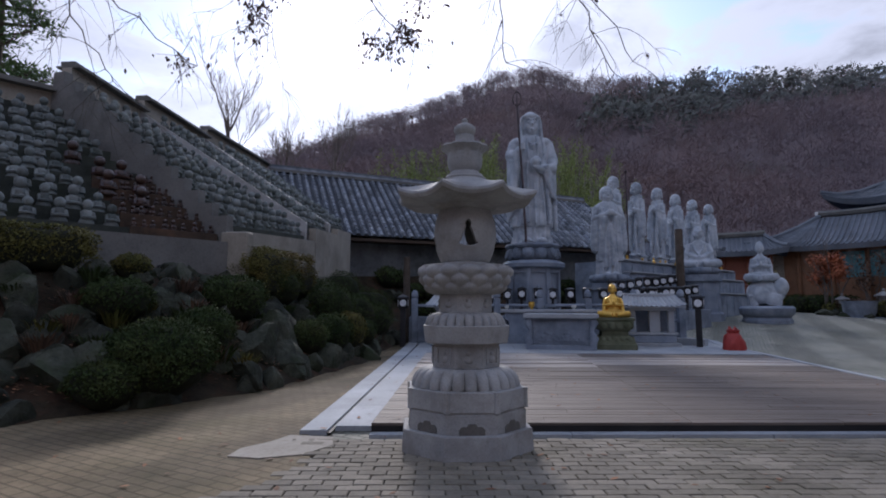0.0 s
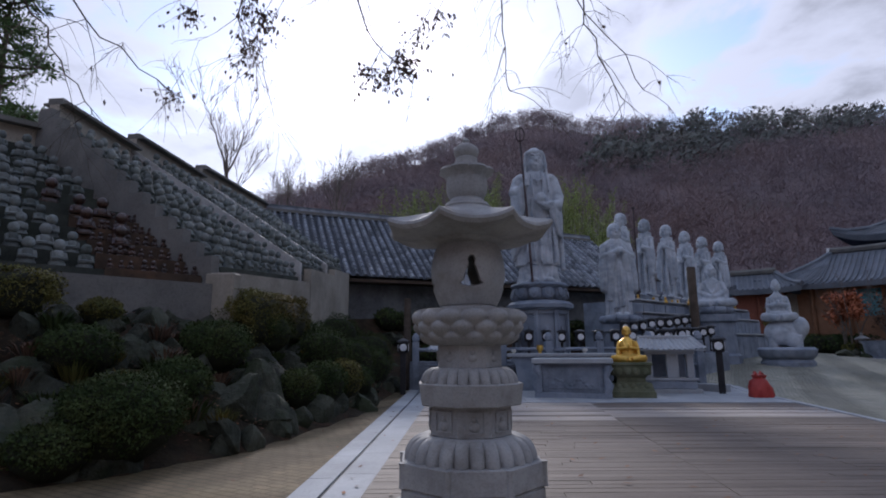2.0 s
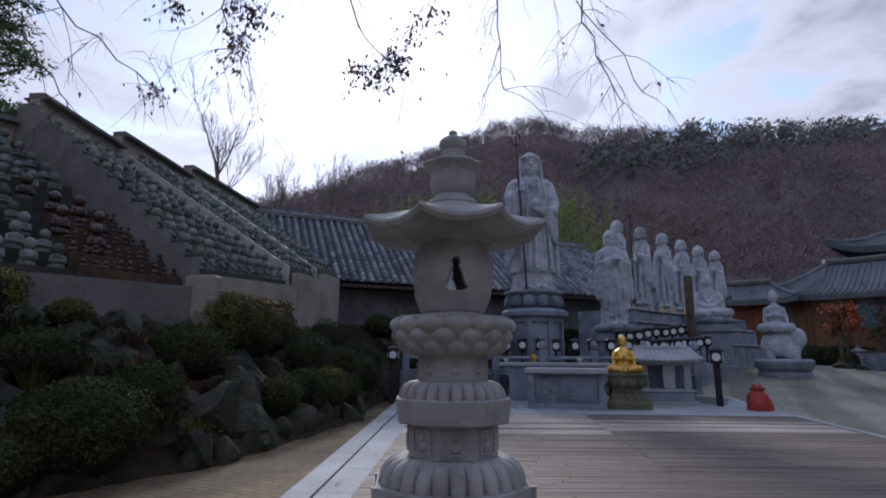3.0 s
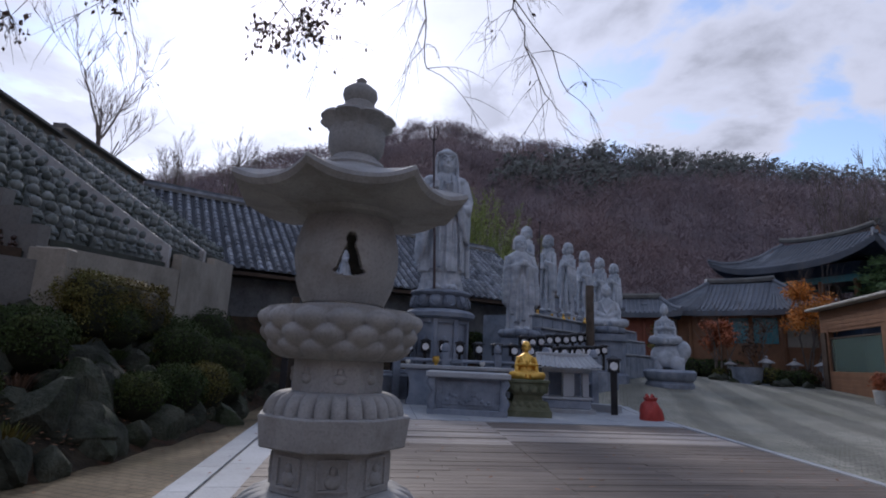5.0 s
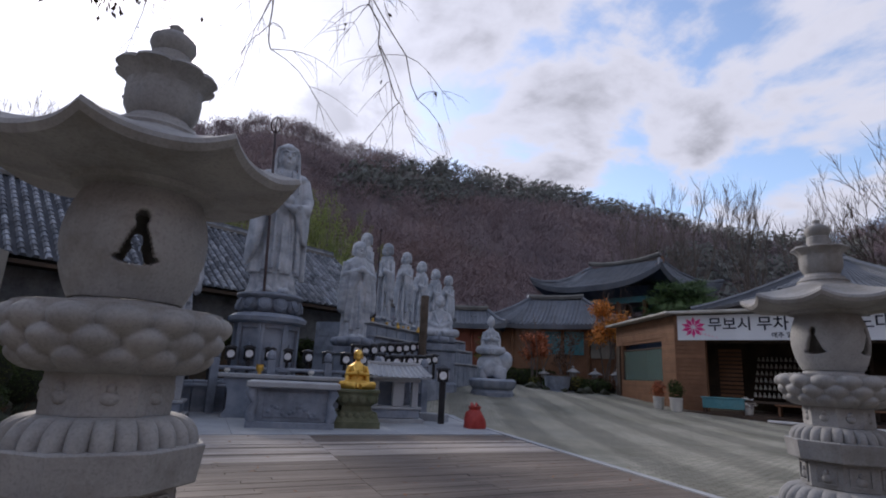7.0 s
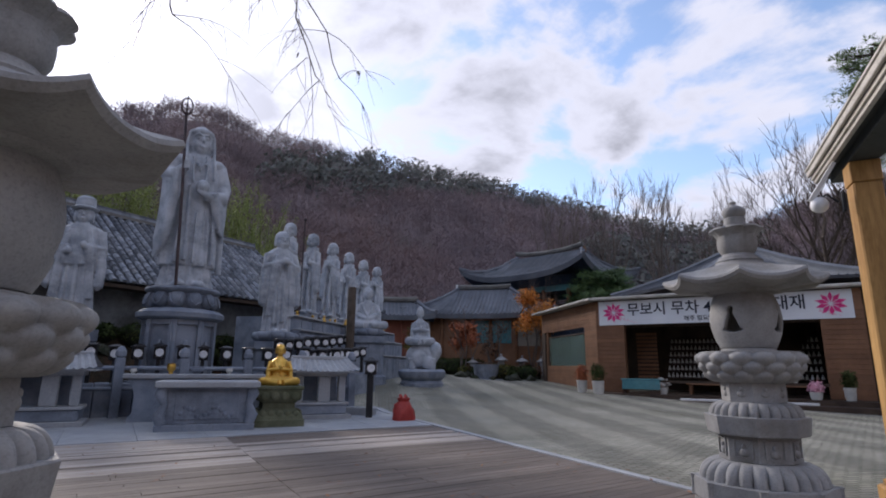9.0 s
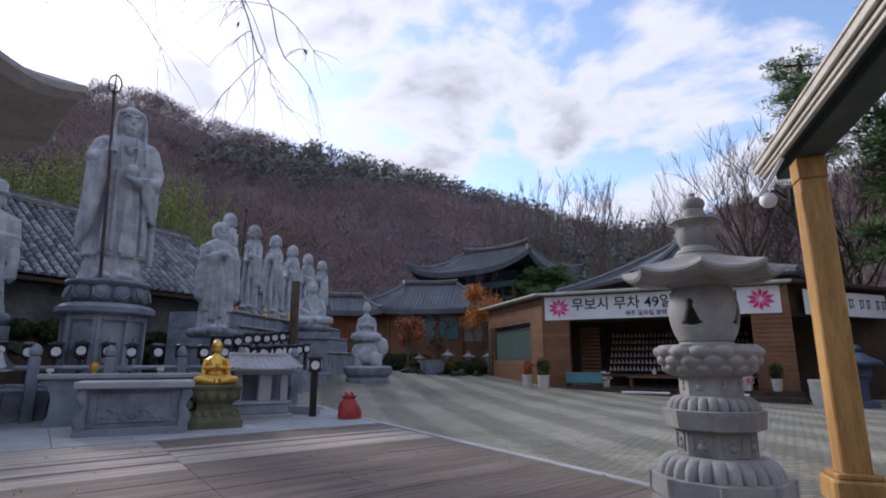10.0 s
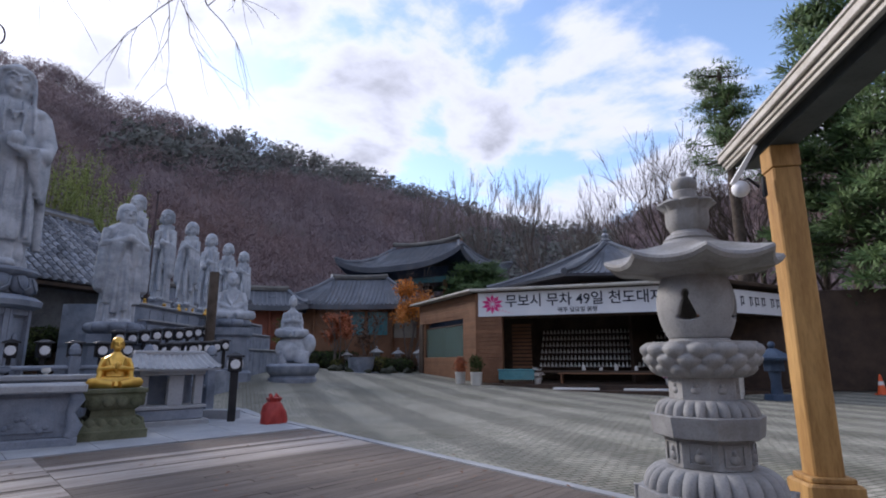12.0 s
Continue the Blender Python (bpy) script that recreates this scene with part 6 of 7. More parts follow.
def wall_frame(a, b, z=0.0):
    """x along the wall from a to b, y into the building."""
    d = b - a
    return Matrix.Translation((a.x, a.y, z)) @ Matrix.Rotation(math.atan2(d.y, d.x), 4, "Z"), d.length


def build_hall():
    h = thing("wooden_hall", 0, 0, 0, label="open-fronted brown wooden hall with flat grey roof edge", category="building")
    # left face with a wide window
    m, L = wall_frame(HD, HA)
    zg = 0.0
    for x0, x1, z0, z1 in ((0, 1.0, zg, HALL_TOP), (L - 1.5, L, zg, HALL_TOP), (1.0, L - 1.5, zg, 1.55), (1.0, L - 1.5, 3.75, HALL_TOP)):
        part("side_wall", Shape().box(x0, x1, 0.02, 0.22, z0, z1, m), siding, h)
    z = 0.3
    while z < HALL_TOP - 0.1:
        if 1.50 < z < 3.72:
            spans = ((0.0, 0.98), (L - 1.48, L + 0.02))
        else:
            spans = ((0.0, L + 0.02),)
        for a, b in spans:
            part("board", Shape().box(a, b, -0.02, 0.016, z, z + 0.19, m, 0.008), siding, h)
        z += 0.2
    part("window_frame", Shape().box(1.0, L - 1.5, 0.04, 0.12, 3.38, 3.46, m).box(1.0, L - 1.5, 0.04, 0.12, 1.56, 1.66, m).box(1.0, 1.12, 0.04, 0.12, 1.665, 3.375, m).box(L - 1.62, L - 1.5, 0.04, 0.12, 1.665, 3.375, m), dark_wood, h)
    pane = part("window_pane", Shape().box(1.12, L - 1.62, 0.07, 0.085, 1.665, 3.375, m), window_glass, h)
    pane.visible_shadow = False
    part("window_post", Shape().box(0.15, 0.75, -0.10, -0.022, 0.1, 3.75, m), dark_wood, h)
    # front from the left corner to the middle post, right wing beyond
    mf, LF = wall_frame(HA, HB)
    mr, LR = wall_frame(HB, HE)
    for mm, x0, x1 in ((mf, -0.02, 1.35), (mf, LF - 1.5, LF), (mr, LR - 1.6, LR)):
        part("front_post", Shape().box(x0, x1, 0.0, 0.35, -0.3, HALL_TOP, mm), siding, h)
        for k in range(20):
            part("board", Shape().box(x0 - 0.01, x1 + 0.01, -0.03, -0.004, 0.25 + 0.2 * k, 0.43 + 0.2 * k, mm, 0.006), siding, h)
    for mm, x0, x1 in ((mf, 0, LF), (mr, 0, LR)):
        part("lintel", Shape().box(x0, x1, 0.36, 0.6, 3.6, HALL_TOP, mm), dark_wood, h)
    part("roof_edge", Shape().box(-0.35, LF + 0.15, -0.42, 0.0, HALL_TOP + 0.03, HALL_TOP + 0.17, mf, 0.03), aluminium, h, "pale grey metal roof edge")
    part("roof_edge", Shape().box(-0.1, LR + 0.2, -0.35, 0.0, HALL_TOP + 0.02, HALL_TOP + 0.2, mr, 0.03), dark_wood, h)
    m2, L2 = wall_frame(HD, HA)
    part("roof_edge", Shape().box(-0.5, L2 + 0.3, -0.55, 0.05, HALL_TOP + 0.03, HALL_TOP + 0.16, m2, 0.03), aluminium, h, "pale grey metal roof edge")
    back = Vector((8.5, 7.0, 0))
    s = Shape()
    s.rings([[(p.x, p.y, z) for p in (HD, HA, HB, HE, HE + back, HA + back * 1.8)] for z in (HALL_TOP + 0.0, HALL_TOP + 0.15)])
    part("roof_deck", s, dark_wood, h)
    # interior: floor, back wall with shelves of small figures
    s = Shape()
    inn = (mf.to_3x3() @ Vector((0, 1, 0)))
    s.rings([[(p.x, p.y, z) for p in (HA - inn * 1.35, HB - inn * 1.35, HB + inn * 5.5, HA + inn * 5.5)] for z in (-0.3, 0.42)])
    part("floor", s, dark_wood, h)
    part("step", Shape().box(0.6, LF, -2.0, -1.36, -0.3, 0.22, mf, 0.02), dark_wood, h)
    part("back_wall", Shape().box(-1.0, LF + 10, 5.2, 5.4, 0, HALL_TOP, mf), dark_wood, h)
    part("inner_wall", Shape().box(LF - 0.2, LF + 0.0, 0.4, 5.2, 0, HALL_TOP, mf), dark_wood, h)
    # back wall coloured dark to stand for the shade in the open wing
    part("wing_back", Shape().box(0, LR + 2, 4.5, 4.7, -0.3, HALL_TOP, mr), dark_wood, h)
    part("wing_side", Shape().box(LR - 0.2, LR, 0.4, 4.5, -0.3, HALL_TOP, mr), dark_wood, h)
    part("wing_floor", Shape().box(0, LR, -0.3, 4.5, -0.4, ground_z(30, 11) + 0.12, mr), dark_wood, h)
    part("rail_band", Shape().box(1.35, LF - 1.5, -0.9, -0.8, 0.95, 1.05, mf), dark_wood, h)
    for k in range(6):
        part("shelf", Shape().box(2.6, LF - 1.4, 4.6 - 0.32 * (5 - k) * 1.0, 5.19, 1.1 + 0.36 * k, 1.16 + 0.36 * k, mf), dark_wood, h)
    fig = Shape()
    rng = random.Random(7)
    for k in range(6):
        for i in range(34):
            x = 2.75 + i * (LF - 4.3) / 33
            y = 4.75 - 0.32 * (5 - k)
            fig.lathe([(0.07, 0), (0.075, 0.08), (0.03, 0.16)], 6, mf @ pose(x, y, 1.16 + 0.36 * k)).ball((x, y, 1.16 + 0.36 * k + 0.19), 0.045, 6, 4, mf)
    single("shelf_figures", fig, ceramic, label="rows of small pale figures on dark shelves", category="figurines", kind="stuff", smooth=60)
    # louvred wall panel beside the left corner
    for k in range(13):
        part("slat", Shape().box(1.36, 2.4, 2.4 + 0.0, 2.46, 0.9 + 0.2 * k, 1.03 + 0.2 * k, mf @ pose(0, 0, 0)), siding, h)
    part("table", Shape().box(4.0, LF - 1.8, 0.2, 1.0, 0.86, 0.93, mf).box(4.1, 4.2, 0.3, 0.9, 0.42, 0.86, mf).box(LF - 2.0, LF - 1.9, 0.3, 0.9, 0.42, 0.86, mf), siding, h)
    return mf, LF, mr, LR


MF, LF, MR, LR = build_hall()


def text_part(name, body, size, m, mat, parent, align="LEFT", depth=0.002):
    c = bpy.data.curves.new(name, "FONT")
    c.body, c.size, c.align_x, c.extrude, c.offset = body, size, align, depth, size * 0.014
    c.materials.append(mat)
    ob = new(name, c)
    ob.matrix_basis = m @ Matrix.Rotation(radians(90), 4, "X")
    ob.parent = parent
    return ob


def flower(parent, mm, x, z, r):
    s = Shape()
    for k in range(10):
        a = radians(36 * k)
        tip = Vector((x + r * math.sin(a) * 1.05, -0.072, z + r * math.cos(a) * 0.9))
        mid = Vector((x + r * 0.6 * math.sin(a), -0.072, z + r * 0.55 * math.cos(a)))
        side = Vector((math.cos(a), 0, -math.sin(a))) * r * 0.17
        s.add([mm @ Vector((x + 0.12 * r * math.sin(a), -0.072, z + 0.12 * r * math.cos(a))), mm @ (mid + side), mm @ tip, mm @ (mid - side)], [(0, 1, 2, 3)])
    part("flower", s, magenta, parent, "magenta printed lotus flower")


def build_banners():
    b = thing("banner", 0, 0, 0, label="long white banner with dark writing and magenta flowers", category="banner")
    s = Shape()
    cols = []
    x0, x1, z0, z1 = 0.15, LF - 0.3, 3.70, 4.90
    for i in range(33):
        x = x0 + (x1 - x0) * i / 32
        y = -0.055 + 0.008 * math.sin(i * 1.3)
        cols.append((x, y))
    for (xa, ya), (xb, yb) in zip(cols, cols[1:]):
        s.add([MF @ Vector(p) for p in ((xa, ya, z0), (xb, yb, z0), (xb, yb, z1), (xa, ya, z1), (xa, ya + 0.006, z0), (xb, yb + 0.006, z0), (xb, yb + 0.006, z1), (xa, ya + 0.006, z1))], [(0, 1, 2, 3), (7, 6, 5, 4)])
    part("cloth", s, banner_cloth, b)
    flower(b, MF, x0 + 0.75, 4.32, 0.55)
    flower(b, MF, x1 - 0.75, 4.32, 0.55)
    s = Shape()
    for k in range(5):
        for base in (x0 + 1.05, x1 - 1.2):
            s.add([MF @ Vector((base + 0.16 * k, -0.070, 4.0 - 0.045 * k)), MF @ Vector((base + 0.12 + 0.16 * k, -0.070, 3.97 - 0.045 * k)), MF @ Vector((base + 0.06 + 0.16 * k, -0.070, 4.12 - 0.07 * k))], [(0, 1, 2)])
    part("petal_trail", s, pink, b, "pale pink printed petals")
    text_part("writing", "무보시 무차 49일 천도대재", 0.68, MF @ pose((x0 + x1) / 2 - 0.10, -0.073, 4.20), ink, b, "CENTER")
    text_part("small_writing", "매주 일요일 봉행", 0.27, MF @ pose((x0 + x1) / 2 - 0.3, -0.073, 3.83), ink, b, "CENTER")
    c = thing("banner", 0, 0, 0, label="white banner with small dark writing on the wing", category="banner")
    part("cloth", Shape().box(0.9, LR - 0.5, -0.06, -0.052, 3.65, 4.75, MR), banner_cloth, c)
    rng = random.Random(4)
    x = 1.5
    while x < LR - 1.5:
        w = rng.uniform(0.35, 0.5)
        s = Shape().box(x, x + w * 0.8, -0.068, -0.062, 4.38, 4.46, MR).box(x + 0.05, x + 0.13, -0.068, -0.062, 4.0, 4.36, MR).box(x + 0.18, x + w * 0.8, -0.068, -0.062, 4.08, 4.16, MR).box(x + w * 0.6, x + w * 0.72, -0.068, -0.062, 4.18, 4.36, MR)
        part("lettering_bar", s, ink, c)
        x += w + (0.35 if rng.random() < 0.25 else 0.08)


build_banners()


# pots, lanterns and small things before the hall
def pot(x, y, r, h, mat, label, plant=None, seed=0, z=None):
    p = thing("planter" if plant else "jar", x, y, ground_z(x, y) if z is None else z, 0, label, "planter" if plant else "jar")
    part("pot", Shape().lathe([(r * 0.75, -0.01), (r * 0.95, h * 0.3), (r, h * 0.85), (r * 1.06, h * 0.88), (r * 1.06, h), (r * 0.9, h), (r * 0.88, h * 0.85)], 24), mat, p, smooth=40)
    if plant:
        s = Shape()
        leaf_cloud(s, random.Random(seed), (0, 0, h * 1.55), (r * 1.3, r * 1.3, h * 0.75), 500, 0.09, inner=0.3)
        part("plant", s, plant, p)


def on_front(x, y):
    q = MF @ Vector((x, y, 0))
    return q.x, q.y


pot(*on_front(-0.35, -1.7), 0.24, 0.55, ceramic, "white ceramic pot with dry reddish plant", rust_leaf, 1)
pot(*on_front(0.55, -2.1), 0.27, 0.60, ceramic, "white ceramic pot with green shrub", shrub_leaf, 2)
pot(*on_front(LF + 0.3, -2.3), 0.28, 0.95, ceramic, "tall pale glazed jar beside the hall")
pot(*on_front(3.1, -0.6), 0.22, 0.3, ceramic, "low pot of pale flowers on the hall step", material("pale_flower", (0.6, 0.58, 0.55), (0.75, 0.72, 0.68), 4, 0.8, 0, 20, speck=0), 3, 0.42)
pot(*on_front(LF - 2.0, -1.0), 0.22, 0.3, ceramic, "low pot of pink flowers on the hall step", pink, 4, 0.42)
pot(*on_front(LF - 0.9, -1.0), 0.20, 0.5, ceramic, "white ceramic pot with leafy plant", shrub_leaf, 5, 0.42)
tb = thing("side_table", *on_front(2.2, -0.7), 0.42, -63, "small turquoise table on the hall step", "table")
part("top", Shape().box(-0.9, 0.9, -0.3, 0.3, 0.62, 0.68, None, 0.01), teal_paint, tb)
part("apron", Shape().box(-0.85, 0.85, -0.27, -0.24, 0.2, 0.62), teal_paint, tb)
for ex in (-0.8, 0.8):
    for ey in (-0.22, 0.22):
        part("leg", Shape().box(ex - 0.04, ex + 0.04, ey - 0.04, ey + 0.04, 0, 0.62), dark_wood, tb)
for k, (x, hgt) in enumerate(((5.2, 0.35), (6.0, 0.25), (6.7, 0.4), (7.6, 0.3), (8.3, 0.3))):
    single("offering_jar", Shape().lathe([(0.06, 0), (0.09, hgt * 0.3), (0.08, hgt * 0.8), (0.05, hgt)], 12), ceramic, *on_front(x, 0.6), 0.926, 0, "small white jar on offering table", "jar", "jars on the table", smooth=50)
for k in range(2):
    single("white_kerb_bar", Shape().box(-1.0, 1.0, -0.08, 0.08, 0, 0.10, None, 0.02), white_paint, *on_front(5.0 + 3.0 * k, -1.65), 0.22, -63, "white painted bar on hall step", "bar")


def small_lantern(x, y, z, h, label="small grey stone garden lantern", mat=granite):
    p = thing("garden_lantern", x, y, z, 20, label, "stone lantern", "small garden lanterns")
    part("base", octagon(Shape(), 0.20 * h, 0.19 * h, -0.05, 0.10 * h), mat, p)
    part("stem", Shape().lathe([(0.10 * h, 0.1 * h), (0.075 * h, 0.3 * h), (0.10 * h, 0.48 * h)], 12), mat, p, smooth=40)
    part("lamp_box", octagon(Shape(), 0.15 * h, 0.15 * h, 0.48 * h, 0.68 * h), mat, p)
    part("roof", Shape().lathe([(0.33 * h, 0.66 * h), (0.34 * h, 0.70 * h), (0.16 * h, 0.80 * h), (0.06 * h, 0.86 * h)], 8, None, None, 0.2), mat, p)
    part("finial", Shape().ball((0, 0, 0.92 * h), 0.06 * h, 10, 8), mat, p, smooth=60)


x, y = on_front(LF + 1.7, -2.2)
small_lantern(x, y, ground_z(x, y), 2.3, "dark weathered metal garden lantern by the hall", paint_dark)
cone = thing("traffic_cone", 33.0, 8.0, ground_z(33, 8), 0, "bright orange plastic traffic cone", "cone")
part("body", Shape().lathe([(0.20, 0.04), (0.15, 0.25), (0.05, 0.85), (0.03, 0.9)], 16), orange_plastic, cone, smooth=40)
part("foot", Shape().box(-0.25, 0.25, -0.25, 0.25, -0.01, 0.05, None, 0.01), orange_plastic, cone)
part("band", Shape().lathe([(0.125, 0.42), (0.095, 0.60)], 16, None, None, 0, False), white_paint, cone)


# ---------- curved tiled roofs ----------
def hip_roof(parent, a, b, c, ze, zr, lift=0.5, mat=roof_far, rib=0.32, thick=0.35, power=1.35):
    """A swept roof over a rectangle of half sides a, b, its ridge of half length c along x."""
    N = 24
    per = [(-a + 2 * a * i / N, -b) for i in range(N)] + [(a, -b + 2 * b * i / N) for i in range(N)] + [(a - 2 * a * i / N, b) for i in range(N)] + [(-a, b - 2 * b * i / N) for i in range(N)]

    def at(x, y, t):
        k = (abs(x) / a * abs(y) / b) ** 3
        rx = max(-c, min(c, x))
        return (x + (rx - x) * t, y * (1 - t), ze + (zr - ze) * t ** power + lift * k * (1 - t) ** 2)
    s = Shape()
    rings = [[(x * 0.98, y * 0.98, at(x, y, 0)[2] - thick) for x, y in per]]
    for t in (0, 0.15, 0.3, 0.45, 0.6, 0.75, 0.9, 1.0):
        rings.append([at(x, y, t) for x, y in per])
    s.rings(rings, None, False)
    part("roof_shell", s, mat, parent, smooth=40)
    s = Shape()
    s.rings([[(x * 0.97, y * 0.97, at(x, y, 0)[2] - thick - 0.001) for x, y in per], [(x * 0.5, y * 0.5, ze + 0.2) for x, y in per]], None, False)
    part("eave_underside", s, paint_dark, parent)
    ribs = Shape()
    for x0, n, side in ((a, int(2 * a / rib), 0), (b, int(2 * b / rib), 1)):
        for k in range(1, n):
            q = -x0 + 2 * x0 * k / n
            for e in (-1, 1):
                p = [at(*((q, e * b) if side == 0 else (e * a, q)), t) for t in (0, 0.3, 0.6, 0.97)]
                ribs.tube([(u, v, w + 0.03) for u, v, w in p], 0.07, 5)
    part("tile_ribs", ribs, mat, parent)["kind"] = "stuff"
    for ex in (-1, 1):
        for ey in (-1, 1):
            p = [at(ex * a, ey * b, t) for t in (0, 0.2, 0.45, 0.7, 1.0)]
            part("hip_ridge", Shape().tube([(u, v, w + 0.14) for u, v, w in p], [0.17, 0.16, 0.16, 0.16, 0.16], 6), mat, parent)
    s = Shape()
    pts = [(-c * 1.04 + 2.08 * c * i / 10, 0, zr + 0.20 + 0.28 * lift * abs(i / 5 - 1) ** 2.5) for i in range(11)]
    s.tube(pts, 0.22, 6)
    part("main_ridge", s, cap_tile, parent)


def build_low_house():
    x, y = 27.3, 40.4
    z = ground_z(x, y)
    h = thing("temple_house", x, y, z, -44, "low temple house with grey hipped roof and murals", "building")
    e = 5.6 - z
    part("wall", Shape().box(-5.0, 5.0, -3.2, 3.2, -1, e), siding, h)
    hip_roof(h, 6.1, 4.4, 2.2, e, e + 2.5, 0.35)
    part("mural", Shape().box(-0.6, 2.6, -3.28, -3.21, e - 2.2, e - 0.45), teal_paint, h, "turquoise painted wall panel")
    part("wall_panel", Shape().box(3.1, 4.8, -3.28, -3.21, e - 2.4, e - 0.45), plaster, h)
    part("wall_panel", Shape().box(-4.8, -3.9, -3.28, -3.21, e - 2.4, e - 0.45), plaster, h)
    for k in range(6):
        part("pillar", Shape().lathe([(0.14, -1), (0.13, e)], 10, pose(-4.95 + 1.98 * k, -3.35, 0)), siding, h)
    part("ridge_end", Shape().box(-2.5, -2.25, -0.12, 0.12, e + 2.1, e + 2.95, None, 0.03), white_paint, h, "white plastered ridge end")


build_low_house()


def build_pavilion():
    x, y = 36.6, 42.5
    z = ground_z(x, y)
    p = thing("bell_pavilion", x, y, z, -74, "two-storey temple pavilion with sweeping grey tiled roof", "pavilion")
    e = 9.8 - z
    part("base_storey", Shape().box(-3.9, 3.9, -3.0, 3.0, -1, 4.6), paint_dark, p)
    part("gallery_floor", Shape().box(-4.5, 4.5, -3.6, 3.6, 4.6, 4.95, None, 0.03), dark_wood, p)
    for ix in range(4):
        for iy in (-1, 1):
            part("column", Shape().lathe([(0.24, 4.9), (0.22, e - 1.2)], 12, pose(-3.9 + 2.6 * ix, iy * 3.0, 0)), siding, p, smooth=40)
    part("tie_beam", Shape().box(-4.1, 4.1, -3.15, -2.85, e - 1.35, e - 0.85).box(-4.1, 4.1, 2.85, 3.15, e - 1.35, e - 0.85).box(-4.05, -3.75, -2.84, 2.84, e - 1.35, e - 0.85).box(3.75, 4.05, -2.84, 2.84, e - 1.35, e - 0.85), teal_paint, p, "blue-green painted tie beams")
    part("bracket_band", Shape().rings([[(-q, -r, zz), (q, -r, zz), (q, r, zz), (-q, r, zz)] for q, r, zz in ((4.0, 3.1, e - 0.84), (4.9, 4.0, e - 0.1))]), paint_dark, p)
    for k in range(10):
        part("rail_post", Shape().box(-4.4 + 0.95 * k, -4.3 + 0.95 * k, -3.55, -3.45, 4.95, 5.75), dark_wood, p)
    part("hand_rail", Shape().box(-4.45, 4.45, -3.56, -3.44, 5.75, 5.85), dark_wood, p)
    part("bell", Shape().lathe([(0.9, 5.6), (0.85, 6.4), (0.7, 7.3), (0.3, 7.6)], 20), dark_metal, p, smooth=40)
    hip_roof(p, 6.9, 5.6, 3.7, e, e + 2.9, 1.3, roof_far, 0.34, 0.45, 1.6)
    s = Shape()
    for ex in (-1, 1):
        s.add([(ex * 3.95, -2.0, e + 1.5), (ex * 3.95, 2.0, e + 1.5), (ex * 4.05, 0, e + 3.25)], [(0, 1, 2)])
    part("gable", s, siding, p)


build_pavilion()


def build_small_gate():
    x, y = 19.6, 42.5
    z = ground_z(x, y)
    g = thing("gate_house", x, y, z, -25, "small red-brown gate house with grey roof", "building")
    e = 5.4 - z
    part("wall", Shape().box(-2.4, 2.4, -1.4, 1.4, -1, e), rust_wall, g)
    hip_roof(g, 3.4, 2.3, 2.0, e, e + 1.3, 0.2)
    for k in range(4):
        part("pillar", Shape().lathe([(0.13, -1), (0.12, e)], 10, pose(-2.3 + 1.53 * k, -1.5, 0)), rust_wall, g)
    g2 = thing("long_shed", 13.5, 44.5, ground_z(13.5, 44.5), -15, "long low shed with grey tiled roof", "building")
    part("wall", Shape().box(-4.6, 4.6, -1.4, 1.4, -1, 3.3), concrete, g2)
    hip_roof(g2, 5.4, 2.4, 4.2, 3.3, 4.6, 0.2)


rust_wall = material("rust_wall", (0.16, 0.05, 0.03), (0.22, 0.075, 0.045), 1.2, 0.7, 0.2, 20)
build_small_gate()


def build_hex_roof():
    x, y = 35.0, 22.2
    h = thing("round_hall", x, y, 0, 12, "six-sided hall with pointed grey tiled roof", "building")
    part("wall", Shape().lathe([(5.6, -0.5), (5.6, 6.5)], 6), dark_wood, h)
    prof = [(8.2, 6.15), (8.3, 6.3), (7.0, 6.62), (5.2, 7.2), (3.3, 7.95), (1.5, 8.75), (0.4, 9.3)]
    part("roof_shell", Shape().lathe(prof, 6), roof_far, h)
    for k in range(6):
        a = 2 * math.pi * k / 6
        part("hip_ridge", Shape().tube([(r * math.cos(a), r * math.sin(a), z + 0.12) for r, z in prof[1:]], 0.2, 6), roof_far, h)
        b = a + math.pi / 3
        s = Shape()
        for i in range(1, 22):
            t = i / 22
            tt = [(r, z) for r, z in prof[1:]]
            line = []
            for r, z in tt:
                p = Vector((r * math.cos(a), r * math.sin(a), z)).lerp(Vector((r * math.cos(b), r * math.sin(b), z)), t)
                line.append((p.x, p.y, p.z + 0.03))
            s.tube(line, 0.055, 4)
        part("tile_ribs", s, roof_far, h)["kind"] = "stuff"
    part("finial", Shape().lathe([(0.40, 9.2), (0.45, 9.38), (0.27, 9.5), (0.38, 9.68), (0.22, 9.85), (0.30, 10.02), (0.14, 10.22), (0.18, 10.35), (0.04, 10.65)], 14), roof_tile, h, smooth=40)


build_hex_roof()

# ---------- garden island before the low house ----------
rng = random.Random(55)
for k in range(16):
    a = k / 16 * 2 * math.pi
    x, y = 22.6 + 2.6 * math.cos(a) * rng.uniform(0.8, 1.2), 32.2 + 2.2 * math.sin(a) * rng.uniform(0.8, 1.2)
    q = rng.uniform(0.3, 0.6)
    boulder(x, y, ground_z(x, y) + 0.1, q, q, q * 0.75, rng.uniform(0, 360), k, "grey garden boulder edging a bed")
